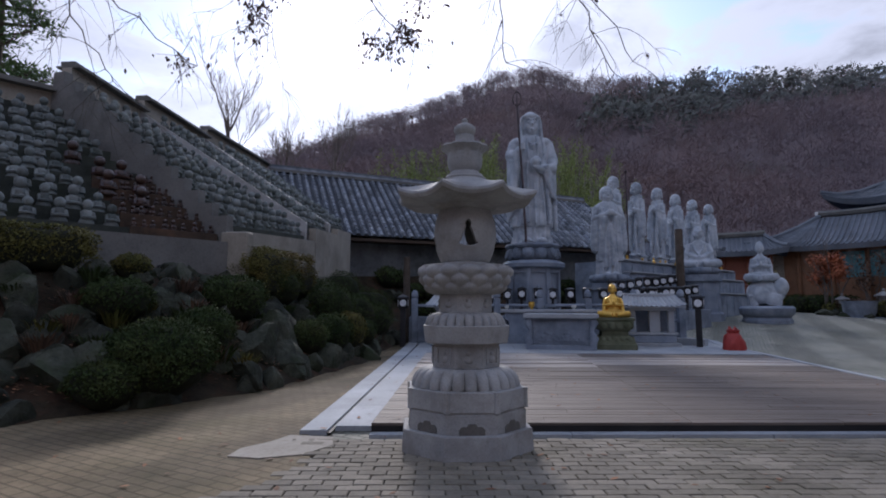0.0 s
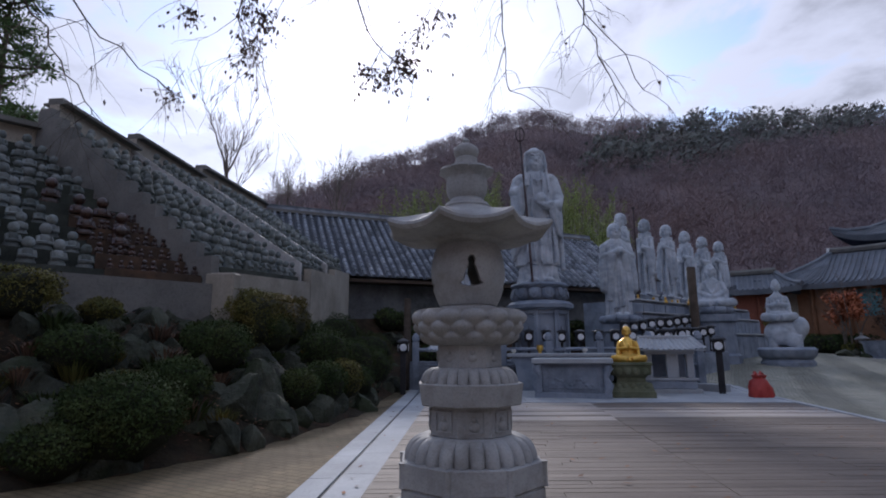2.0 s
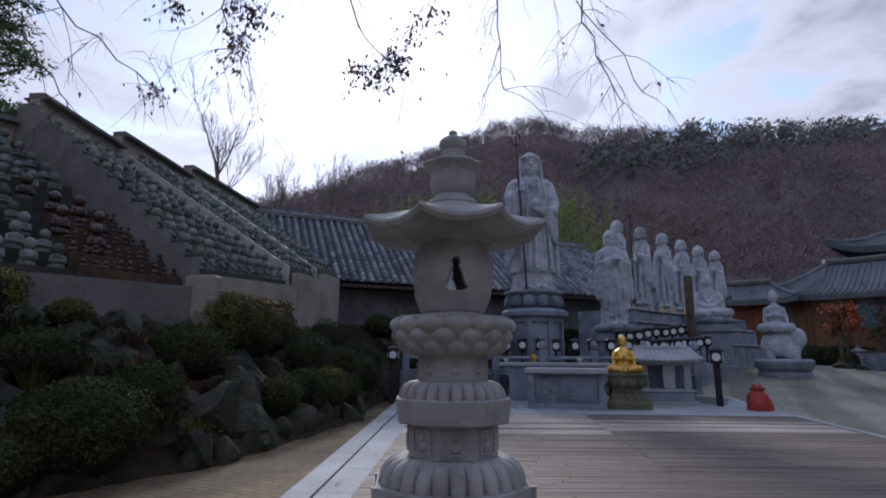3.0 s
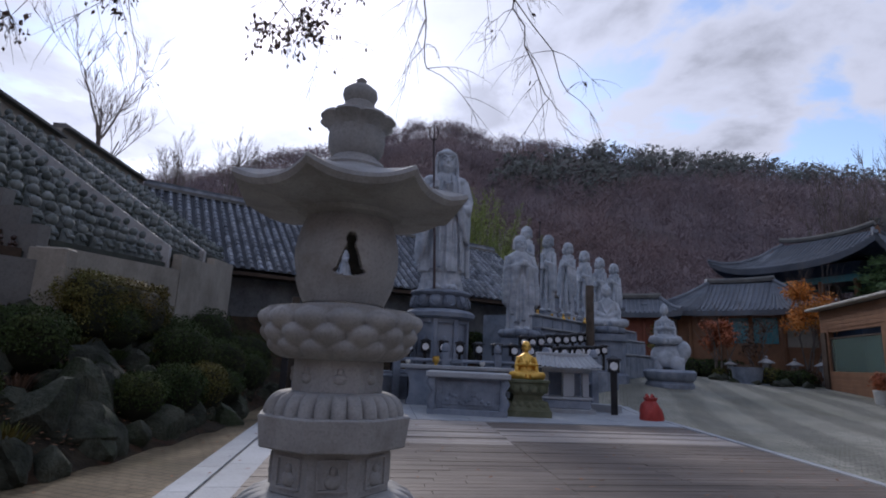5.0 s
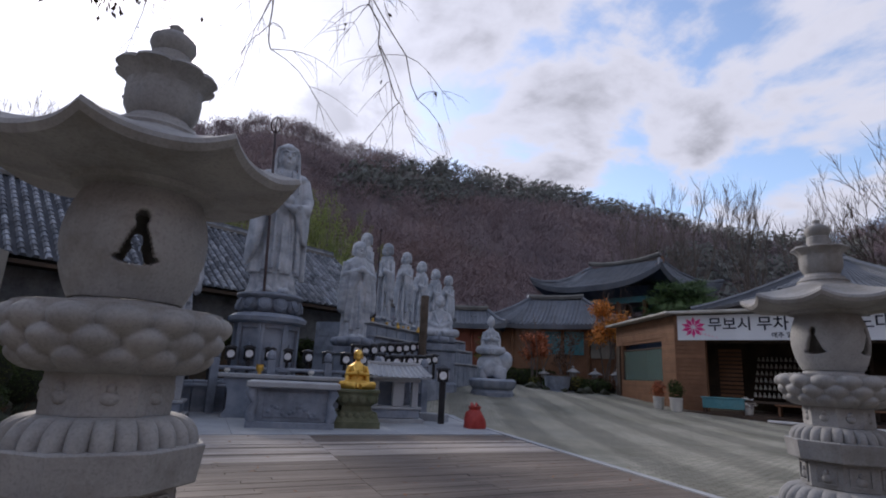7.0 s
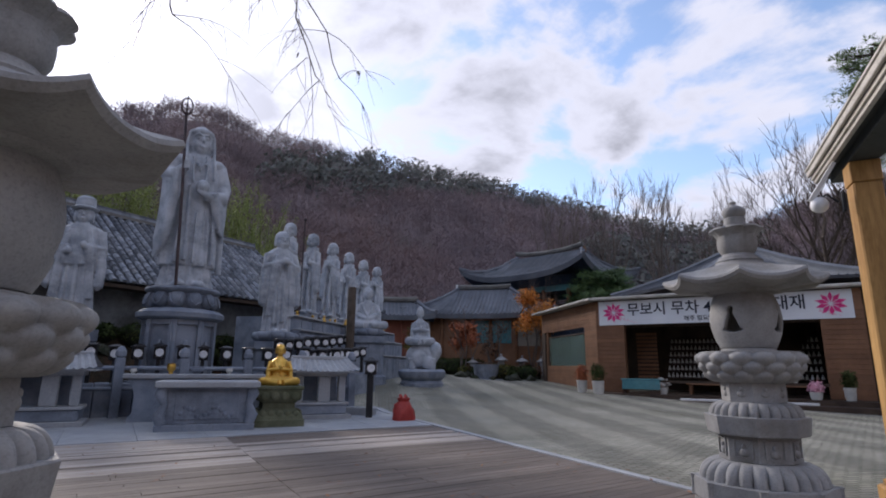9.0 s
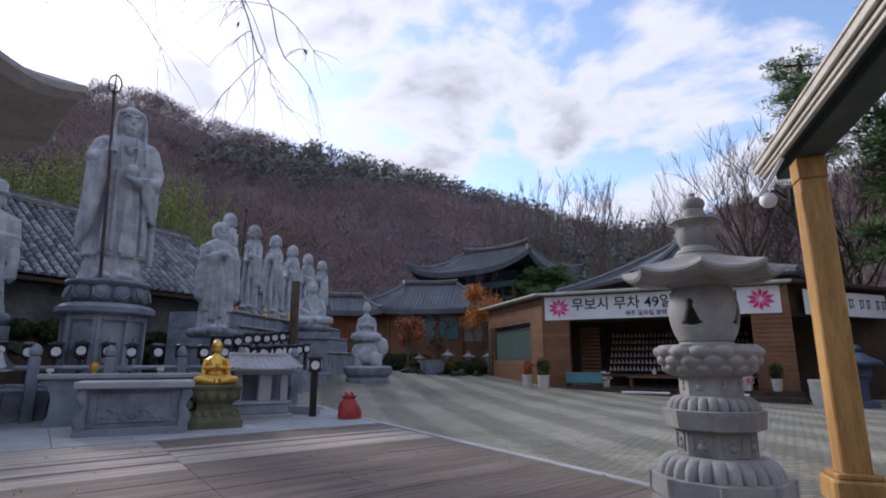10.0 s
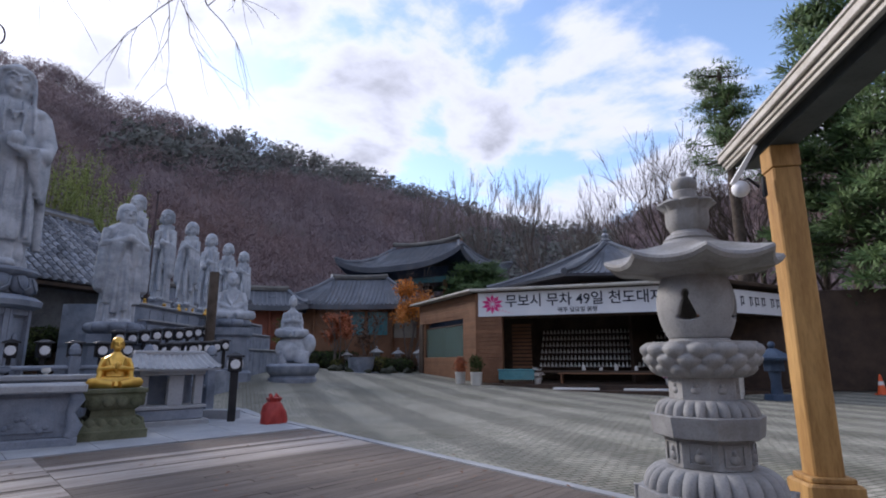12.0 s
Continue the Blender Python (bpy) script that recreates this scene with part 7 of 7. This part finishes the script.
for k in range(30):
    x, y = 22.9 + rng.uniform(-2.2, 2.8), 32.6 + rng.uniform(-1.9, 2.6)
    r = rng.uniform(0.4, 0.75)
    shrub(x, y, ground_z(x, y), r, r * 1.3, (shrub_leaf, dry_leaf, dry_leaf, hedge_leaf)[k % 4], 650, 200 + k, ("low green garden shrub", "dry reddish-brown garden shrub")[k % 4 in (1, 2)], size=0.1)
for x, y, hh in ((23.9, 33.6, 1.9), (25.3, 33.0, 1.8), (22.0, 34.3, 1.5), (16.3, 31.5, 1.6), (26.0, 31.6, 1.9)):
    small_lantern(x, y, ground_z(x, y) + 0.1, hh * 0.8, mat=granite_warm)
bz = ground_z(20.9, 31.2)
p = thing("stone_basin", 20.9, 31.2, bz, 20, "round grey stone basin on rocks", "basin")
part("bowl", Shape().lathe([(0.6, 0.0), (0.75, 0.3), (0.8, 0.75), (0.88, 0.9), (0.7, 0.9), (0.6, 0.6)], 24), granite_blue, p, smooth=40)
part("foot", Shape().box(-0.9, 0.9, -0.7, 0.7, -0.1, 0.02, None, 0.02), granite_blue, p)
for k in range(7):
    x, y = 20.4 + 0.5 * k, 36.2 + 0.35 * math.sin(k * 2)
    shrub(x, y, ground_z(x, y), 0.8, 1.1, shrub_leaf, 700, 230 + k, "round clipped green shrub before the house", size=0.1)


# ---------- trees ----------
def grow(s, rng, p, d, length, r, depth, droop=0.0, spread=0.6, up=0.15, ends=None, n=5, sides=4, rmin=0.006):
    """One branch with its forks, tapered, gathered in a shape."""
    pts, radii = [p.copy()], [r]
    q = p.copy()
    d = d.copy()
    for k in range(n):
        d = (d + Vector((rng.gauss(0, 0.11), rng.gauss(0, 0.11), rng.gauss(0, 0.08) + up * 0.2 - droop * 0.25))).normalized()
        q = q + d * (length / n)
        pts.append(q.copy())
        radii.append(r * (1 - 0.62 * (k + 1) / n))
    s.tube(pts, radii, sides)
    if ends is not None and depth <= 1:
        ends.append((pts[-1], d.copy()))
    if depth <= 0:
        return
    for k in range(rng.choice((3, 4, 4, 5))):
        i = rng.randint(2, n)
        a = Vector((rng.gauss(0, 1), rng.gauss(0, 1), rng.gauss(0, 0.6) + up)).normalized()
        grow(s, rng, pts[i], (d + a * spread).normalized(), length * rng.uniform(0.5, 0.75), max(radii[i] * 0.62, rmin), depth - 1, droop, spread, up, ends, max(3, n - 1), 3 if depth < 2 else sides, rmin)


def bare_tree(x, y, z, height, r, seed, label, mat=pale_bark, spread=0.6, up=0.5, depth=4, forks=6, low=0.3):
    rng = random.Random(seed)
    t = thing("bare_tree", x, y, z, 0, label, "tree", "bare trees")
    s = Shape()
    lean = Vector((rng.gauss(0, 0.05), rng.gauss(0, 0.05), 1)).normalized()
    pts = [Vector((0, 0, -0.3)) + lean * (height * 0.62 * k / 6) + Vector((rng.gauss(0, 0.04), rng.gauss(0, 0.04), 0)) for k in range(7)]
    s.tube(pts, [r * (1 - 0.11 * k) for k in range(7)], 8)
    part("trunk", s, mat, t, smooth=60)
    c = Shape()
    for k in range(forks):
        f = low + (1 - low) * (k + 1) / forks
        i = min(6, int(f * 6))
        a = k * 2.4 + rng.uniform(-0.4, 0.4)
        d = Vector((math.cos(a) * spread, math.sin(a) * spread, up + 0.6)).normalized()
        grow(c, rng, pts[i], d, height * rng.uniform(0.32, 0.45), r * 0.42, depth - 1, 0.0, 0.55, up, None, 5, 4, 0.020 if height > 11 else 0.012)
    part("crown", c, mat, t)


bare_tree(-12.4, 26.0, 7.0, 6.6, 0.14, 5, "slender bare grey tree behind the terrace", pale_bark, 0.55, 0.55, 4, 5)
bare_tree(-11.0, 40.0, 9.0, 6.8, 0.16, 6, "slender bare grey tree", pale_bark, 0.6, 0.5, 4, 7)
bare_tree(-15, 40.0, 9.0, 6.0, 0.16, 7, "slender bare grey tree", pale_bark, 0.6, 0.5, 4, 6)
for k, (x, y, hh) in enumerate(((46.5, 44.0, 20), (50.5, 39.5, 20.5), (42.5, 46.5, 18), (54.0, 36.0, 19))):
    bare_tree(x, y, 3.5, hh * 0.74, 0.30, 20 + k, "tall bare grey-brown tree behind the hall", pale_bark, 0.62, 0.75, 4, 8, 0.25)
for k, (x, y, hh) in enumerate(((46, 22.0, 19), (50, 17.5, 18), (44, 15, 15), (53, 25, 17), (48, 12, 16))):
    bare_tree(x, y, 3.0, hh * 0.74, 0.32, 30 + k, "dark bare spreading tree on the slope", bark, 0.9, 0.45, 4, 9, 0.3)


def overhead_tree():
    """A big tree beside the path whose limbs hang over the view."""
    rng = random.Random(14)
    t = thing("overhanging_tree", -8.6, 1.6, ground_z(-8.6, 1.6), 0, "old tree with drooping bare limbs and few leaves", "tree")
    o = Vector((-8.6, 1.6, 0))
    s = Shape().tube([Vector((0, 0, -0.3)), Vector((0.1, 0.1, 2.5)), Vector((0.4, 0.4, 5.5)), Vector((0.9, 1.2, 8.2))], [0.42, 0.36, 0.30, 0.24], 12)
    part("trunk", s, bark, t, smooth=60)
    top = Vector((0.9, 1.2, 8.2))
    limbs = (((-4.0, 5.5, 10.2), (-0.5, 9.2, 9.7), (1.7, 10.2, 8.6), (3.6, 11.3, 6.55)), ((-5.0, 5.0, 9.9), (-2.6, 9.6, 9.2), (-2.0, 11.6, 8.1), (-1.2, 12.2, 7.6)), ((-6.6, 4.6, 9.4), (-6.6, 7.2, 8.3), (-6.2, 8.5, 6.9), (-5.0, 9.5, 5.9)), ((-4.6, 5.2, 10.0), (-3.8, 8.3, 8.8), (-3.9, 9.3, 7.3), (-3.7, 9.8, 6.7)), ((-4.0, 5.5, 10.2), (0.2, 8.4, 9.3), (0.7, 9.8, 7.4), (0.85, 10.0, 6.0)), ((-4.0, 5.5, 10.2), (1.5, 9.0, 9.2), (2.3, 10.1, 7.3), (3.0, 10.5, 5.95)), ((-7.5, 4.8, 9.0), (-7.5, 7.6, 8.0), (-7.0, 8.8, 6.6), (-6.6, 9.4, 5.6)))
    ends = []
    for li, l in enumerate(limbs):
        p = [top] + [Vector(q) - o for q in l]
        fine = []
        for k in range(len(p) - 1):
            a, b, e, g = p[max(k - 1, 0)], p[k], p[k + 1], p[min(k + 2, len(p) - 1)]
            for j in range(6):
                u = j / 6
                fine.append(0.5 * ((2 * b) + (e - a) * u + (2 * a - 5 * b + 4 * e - g) * u * u + (3 * b - a - 3 * e + g) * u ** 3) + Vector((rng.gauss(0, 0.05), rng.gauss(0, 0.05), rng.gauss(0, 0.04))) * (k > 0))
        fine.append(p[-1])
        m = len(fine)
        c = Shape()
        c.tube(fine, [0.085 * (1 - i / m) ** 2.4 + 0.009 for i in range(m)], 6)
        for i in range(m // 2, m, 2):
            for _ in range(2):
                d = Vector((rng.gauss(0.1, 0.8), rng.gauss(0, 0.6), rng.uniform(-0.9, 0.3))).normalized()
                grow(c, rng, fine[i], d, rng.uniform(0.6, 1.5), 0.008, 1, 0.35, 0.8, -0.2, ends, 5, 3, 0.0045)
        part("limb", c, bark, t)
    lv = Shape()
    ends = [e for e in ends if rng.random() < 0.05]
    spots = [Vector(q) - o for q in ((-6.6, 12.0, 9.3), (-5.0, 11.8, 9.2), (-4.4, 11.8, 8.9), (-4.7, 11.8, 8.9), (-5.07, 11.8, 7.9), (-4.9, 11.8, 8.25), (-1.62, 11.0, 6.85), (-1.3, 11.0, 7.2), (-1.95, 11.0, 6.95), (-0.55, 11.0, 8.2), (-0.95, 11.0, 7.75), (-1.2, 11.0, 7.0), (-6.9, 12.0, 7.2))]
    for q in spots:
        for _ in range(rng.choice((34, 46, 60))):
            p = q + Vector((rng.gauss(0, 0.19), rng.gauss(0, 0.2), rng.gauss(0, 0.16)))
            ends.append((p, Vector((0, 0, -1))))
            if rng.random() < 0.35:
                c2 = Shape().tube([q + Vector((0.25, 0.1, 0.75)), q + Vector((0.03, 0, 0.2)), p], [0.010, 0.007, 0.004], 3)
                k = len(lv.v)
                lv.v += c2.v
                lv.f += [tuple(i + k for i in f) for f in c2.f]
    for p, d in ends:
        for _ in range(1 if rng.random() < 0.8 else 3):
            a = Vector((rng.gauss(0, 0.5), rng.gauss(0, 0.5), -1)).normalized()
            b = a.orthogonal().normalized()
            b.rotate(Matrix.Rotation(rng.uniform(0, 6.28), 3, a))
            q = rng.uniform(0.06, 0.105)
            w = p + Vector((rng.gauss(0, 0.05), rng.gauss(0, 0.05), 0))
            lv.add([w, w + a * q * 0.6 + b * q * 0.35, w + a * q * 1.4, w + a * q * 0.6 - b * q * 0.35], [(0, 1, 2, 3)])
    part("leaves", lv, material("curled_leaf", (0.045, 0.03, 0.022), (0.085, 0.055, 0.035), 3, 0.8, 0, 30, speck=0, random_tint=0.4), t, "curled dry brown leaves")


overhead_tree()


def pine(x, y, z, height, r, seed, label, layers=9, crown_low=0.3, count=260):
    rng = random.Random(seed)
    t = thing("pine_tree", x, y, z, 0, label, "tree", "pine trees")
    part("trunk", Shape().tube([(0, 0, -0.5), (0.1, 0, height * 0.5), (0, 0.1, height * 0.97)], [height * 0.022, height * 0.016, height * 0.005], 8), bark, t, smooth=60)
    b, c = Shape(), Shape()
    for k in range(layers * 7):
        f = crown_low + (1 - crown_low) * rng.random()
        a = rng.uniform(0, 2 * math.pi)
        L = r * (1.15 - f * 0.75) * rng.uniform(0.5, 1.1)
        o = Vector((0, 0, height * f))
        e = o + Vector((math.cos(a) * L, math.sin(a) * L, rng.uniform(-0.05, 0.22) * L))
        mid = o.lerp(e, 0.55) + Vector((0, 0, -0.04 * L))
        b.tube([o, mid, e], [0.07, 0.05, 0.02], 4)
        for j in range(6):
            q = o.lerp(e, rng.uniform(0.35, 1.05)) + Vector((rng.gauss(0, 0.25), rng.gauss(0, 0.25), rng.gauss(0.1, 0.12)))
            cr = rng.uniform(0.5, 1.0) * r / 4
            for _ in range(count // 5):
                d = Vector((rng.gauss(0, 1), rng.gauss(0, 1), rng.gauss(0, 0.6) + 0.3)).normalized()
                w = q + Vector((d.x * cr, d.y * cr, d.z * cr * 0.55)) * rng.uniform(0.2, 1)
                side = d.orthogonal().normalized() * 0.055 * r / 4
                tip = w + d * rng.uniform(0.18, 0.35) * r / 4
                c.add([w - side, w + side, tip], [(0, 1, 2)])
    part("branch_mass", b, bark, t)
    part("needles", c, pine_leaf, t)


pine(40.5, 9.0, 1.0, 23, 6.0, 3, "tall dense green pine behind the hall", 12, 0.25, 330)
pine(43.0, 2.5, 1.0, 22, 6.5, 4, "tall dense green pine behind the hall", 12, 0.2, 330)
pine(36.5, 4.5, 0.5, 16, 5.0, 8, "dense green pine beyond the yard", 11, 0.2, 300)
pine(38.0, 14.5, 1.0, 20.5, 3.6, 9, "tall thin pine behind the hall", 7, 0.62, 240)
pine(-21.4, 21.5, 6.0, 11.5, 3.4, 5, "dark green pine above the terraces", 6, 0.42, 150)
pine(35.2, 34.4, 3.0, 6.4, 4.2, 6, "low spreading green pine by the pavilion", 6, 0.6, 300)


def leafy_tree(x, y, z, height, r, mat, seed, label, count=900, size=0.14, trunk=pale_bark):
    rng = random.Random(seed)
    t = thing("small_tree", x, y, z, 0, label, "tree", "autumn trees")
    s = Shape()
    for k in range(4):
        a = k * 1.6 + rng.uniform(0, 0.6)
        grow(s, rng, Vector((0.1 * math.cos(a), 0.1 * math.sin(a), -0.1)), Vector((0.22 * math.cos(a), 0.22 * math.sin(a), 1)).normalized(), height * 0.75, 0.06, 2, 0, 0.5, 0.4)
    part("trunk", s, trunk, t)
    c = Shape()
    for k in range(9):
        q = (rng.gauss(0, r * 0.42), rng.gauss(0, r * 0.42), height * 0.72 + rng.gauss(0, height * 0.13))
        leaf_cloud(c, rng, q, (r * 0.5, r * 0.5, r * 0.42), count // 9, size, inner=0.2)
    part("crown", c, mat, t)


leafy_tree(21.7, 35.0, ground_z(21.7, 35), 4.2, 1.2, rust_leaf, 1, "small tree with dense rust-red autumn leaves", 2600)
leafy_tree(26.6, 33.4, ground_z(26.6, 33.4), 6.6, 1.7, orange_leaf, 2, "small tree with bright orange autumn leaves", 3600)
leafy_tree(24.6, 35.4, ground_z(24.6, 35.4), 3.6, 1.5, dry_leaf, 3, "small tree with sparse brown leaves", 420)
leafy_tree(17.2, 34.0, ground_z(17.2, 34.0), 2.6, 1.1, hedge_leaf, 4, "small tree with yellow-green leaves", 600)
leafy_tree(35.0, 3.0, ground_z(35.0, 3.0), 5.0, 2.2, rust_leaf, 5, "small tree with rust-red autumn leaves", 1500)
leafy_tree(38.0, -1.0, ground_z(38.0, -1.0), 4.5, 2.2, dry_leaf, 6, "small tree with brown autumn leaves", 900)


def bamboo_grove(x, y, z, h, seed, n=32, spread=1.6):
    rng = random.Random(seed)
    t = thing("bamboo_grove", x, y, z, 0, "yellow-green bamboo grove behind the tiled hall", "bamboo", "bamboo groves")
    st, lf = Shape(), Shape()
    for k in range(n):
        bx, by, hh = rng.gauss(0, spread), rng.gauss(0, spread * 0.7), h * rng.uniform(0.7, 1.05)
        lean = Vector((rng.gauss(0, 0.12), rng.gauss(0, 0.12), 0))
        pts = [Vector((bx, by, -0.5)), Vector((bx, by, hh * 0.55)) + lean * hh * 0.2, Vector((bx, by, hh)) + lean * hh]
        st.tube(pts, [0.05, 0.04, 0.015], 5)
        for _ in range(110):
            u = rng.uniform(0.4, 1.0)
            p = pts[0].lerp(pts[1], u / 0.55) if u < 0.55 else pts[1].lerp(pts[2], (u - 0.55) / 0.45)
            p = p + Vector((rng.gauss(0, 0.45), rng.gauss(0, 0.45), rng.gauss(0, 0.25))) * (1.35 - u)
            a = Vector((rng.gauss(0, 1), rng.gauss(0, 1), rng.gauss(-0.3, 0.5))).normalized()
            b = a.orthogonal().normalized()
            q = rng.uniform(0.2, 0.4)
            lf.add([p, p + a * q * 0.5 + b * q * 0.16, p + a * q, p + a * q * 0.5 - b * q * 0.16], [(0, 1, 2, 3)])
    part("stem_mass", st, bamboo_leaf, t)["kind"] = "stuff"
    part("leaves", lf, bamboo_leaf, t)


# ---------- wooded hill and its added rear screen ---
# The part behind the view is added, unseen, to hold back sky light.
RIDGE = [(-75, 8), (-50, 11), (-35, 12.5), (-25, 14.0), (-17, 16.5), (-13, 18.8), (-8, 20.0), (-3, 21.9), (2, 23.7), (6.5, 23.9), (10.6, 22.7), (15, 22.1), (21, 21.6), (27, 20.5), (34, 19.6), (39, 17.7), (45.5, 15.8), (51.5, 13.4), (54.5, 12.4), (60.5, 12.7), (66, 14.2), (74, 15.5), (84, 17.5), (95, 19), (115, 22), (150, 25), (200, 27), (250, 24), (270, 18), (285, 8)]


def ridge_el(az):
    for (a, e), (b, f) in zip(RIDGE, RIDGE[1:]):
        if a <= az <= b:
            return e + (f - e) * (az - a) / (b - a)
    return 6.0


def hill_foot(az):
    # the last term brings the added rear slope closer
    return 44 + 10 * smooth01((az - 15) / 25) + 8 * smooth01((az - 60) / 20) - 6 * smooth01((-12 - az) / 10) - 30 * smooth01((az - 100) / 30) * smooth01((278 - az) / 20)


def hill_point(az, t):
    """t from 0 at the foot to 1 on the ridge, past 1 behind it."""
    R = 165 + 25 * math.sin(az * 0.05) - 90 * smooth01((az - 105) / 30) * smooth01((280 - az) / 20)
    r = hill_foot(az) + (R - hill_foot(az)) * t
    z_ridge = 1.5 + R * math.tan(radians(ridge_el(az) - 0.9))
    base = ground_z(r * math.sin(radians(az)), min(60, r * math.cos(radians(az)))) - 0.5
    q = t if t <= 1 else 2 - t
    z = base + (z_ridge - base) * (q ** 1.12)
    a = radians(az)
    x, y = r * math.sin(a), r * math.cos(a)
    w = min(1, q * 3) * (1 - smooth01((q - 0.8) / 0.2))
    z += 5.0 * w * noise.noise((x * 0.022, y * 0.022, 0)) + 2.0 * w * noise.noise((x * 0.07, y * 0.07, 5))
    return Vector((x, y, z))


def build_hill():
    s = Shape()
    azs = [-75 + 1.25 * i for i in range(289)]
    ts = [k / 26 for k in range(33)]
    s.v = [tuple(hill_point(a, t)) for t in ts for a in azs]
    n = len(azs)
    s.f = [(j * n + i, j * n + i + 1, (j + 1) * n + i + 1, (j + 1) * n + i) for j in range(len(ts) - 1) for i in range(n - 1)]
    single("wooded_hill", s, hill_floor, label="steep brown wooded hillside with an added unseen rear part", category="hill", kind="structure", smooth=180)
    rng = random.Random(99)
    bare, green = Shape(), Shape()
    for _ in range(9500):
        az = rng.uniform(-45, 103)
        t = rng.random() ** 0.85 * 1.015
        p = hill_point(az, t)
        nz = noise.noise((p.x * 0.018 + 9, p.y * 0.018, 1))
        patch = (nz > 0.08 and az > 8) or (22 < az < 48 and t > 0.8 and nz > 0.06) or (az > 74 and nz > -0.1)
        if -16 < az < 13 and t < 0.20:
            continue
        far = (p.x ** 2 + p.y ** 2) ** 0.5
        k = far / 110
        if patch and rng.random() < 0.56:
            h = rng.uniform(4.0, 7.5) * (0.7 + 0.3 * k)
            r = h * rng.uniform(0.26, 0.40)
            for _ in range(46):
                d = Vector((rng.gauss(0, 1), rng.gauss(0, 1), rng.gauss(0, 1))).normalized()
                c = p + Vector((d.x * r, d.y * r, h * 0.60 + d.z * h * 0.36)) * 1.0
                a = Vector((rng.gauss(0, 1), rng.gauss(0, 1), rng.gauss(0.3, 0.7))).normalized() * r * 0.40
                b = a.orthogonal().normalized() * r * 0.22
                green.v += [tuple(c - b), tuple(c + b), tuple(c + a)]
                m = len(green.v)
                green.f.append((m - 3, m - 2, m - 1))
        else:
            h = rng.uniform(4.0, 7.0) * (0.7 + 0.3 * k)
            w = 0.036 * (0.6 + k)
            for j in range(56):
                q = Vector((rng.gauss(0, 1), rng.gauss(0, 1), rng.gauss(0, 1))).normalized() * rng.random() ** 0.5
                o = p + Vector((q.x * h * 0.30, q.y * h * 0.30, h * (0.62 + 0.34 * q.z)))
                d = Vector((q.x * 0.9 + rng.gauss(0, 0.5), q.y * 0.9 + rng.gauss(0, 0.5), 0.55 + rng.gauss(0, 0.4))).normalized() * h * rng.uniform(0.13, 0.27)
                if j == 0:
                    o, d = p, Vector((rng.gauss(0, 0.05), rng.gauss(0, 0.05), 1)) * h * 0.7
                b = d.orthogonal().normalized()
                b.rotate(Matrix.Rotation(rng.uniform(0, 6.28), 3, d.normalized()))
                b *= w * (2.4 if j == 0 else 1.0)
                bare.v += [tuple(o - b), tuple(o + b), tuple(o + d)]
                m = len(bare.v)
                bare.f.append((m - 3, m - 2, m - 1))
    single("bare_woods", bare, far_bare, label="bare brown deciduous woods on the hill", category="woods", kind="stuff")
    single("evergreen_woods", green, far_green, label="dark green pine woods on the hill", category="woods", kind="stuff")


build_hill()
for k, (az, t, hh) in enumerate(((-9.0, 0.12, 9.0), (-6.0, 0.13, 10.0), (-1.5, 0.13, 9.5), (1.0, 0.12, 10.0), (8.7, 0.10, 10.5), (10.8, 0.09, 9.0), (12.5, 0.07, 7.0))):
    q = hill_point(az, t)
    bamboo_grove(q.x, q.y, q.z, hh, 60 + k)


# ---------- pavers laid piece by piece ----------
def build_bricks():
    holder = thing("brick_paving", 0, 0, 0, label="worn grey-brown brick pavers laid in running bond", category="paving", kind="structure")
    base = Shape().box(-0.111, 0.111, -0.054, 0.054, -0.02, 0.016, None, 0.006).mesh("brick", brick_near)
    rest = Shape()
    unit = Shape().box(-0.111, 0.111, -0.054, 0.054, -0.02, 0.016, None, 0.006)
    rng = random.Random(17)
    made = 0
    for j in range(30):
        for i in range(40):
            u = -0.35 + i * 0.230 + (0.115 if j % 2 else 0)
            v = -0.28 - j * 0.1155
            p = deck_xy(0, 0) + Vector((u * 0.9962 - v * 0.0872, u * 0.0872 + v * 0.9962, 0))
            if p.x < -1.35 + 0.2 * math.sin(p.y * 3) or p.x > 7.2:
                continue
            if math.hypot(p.x - 0.21, p.y - 5.5) < 0.55 or math.hypot(p.x - 6.02, p.y - 5.85) < 0.55:
                continue
            m = pose(p.x, p.y, ground_z(p.x, p.y) + rng.uniform(-0.004, 0.003), rng.gauss(0, 0.6), rng.gauss(0, 0.6), 5 + rng.gauss(0, 0.7))
            if made < 300 and -1.3 < p.x < 3.6 and p.y > 3.9 and (p.x < 1.8 or p.y > 4.4):
                ob = new("brick", base)
                ob.parent = holder
                ob.matrix_basis = m
                made += 1
            else:
                rest.add(unit.v, unit.f, m)
    part("bricks", rest, brick_near, holder)["kind"] = "stuff"


build_bricks()
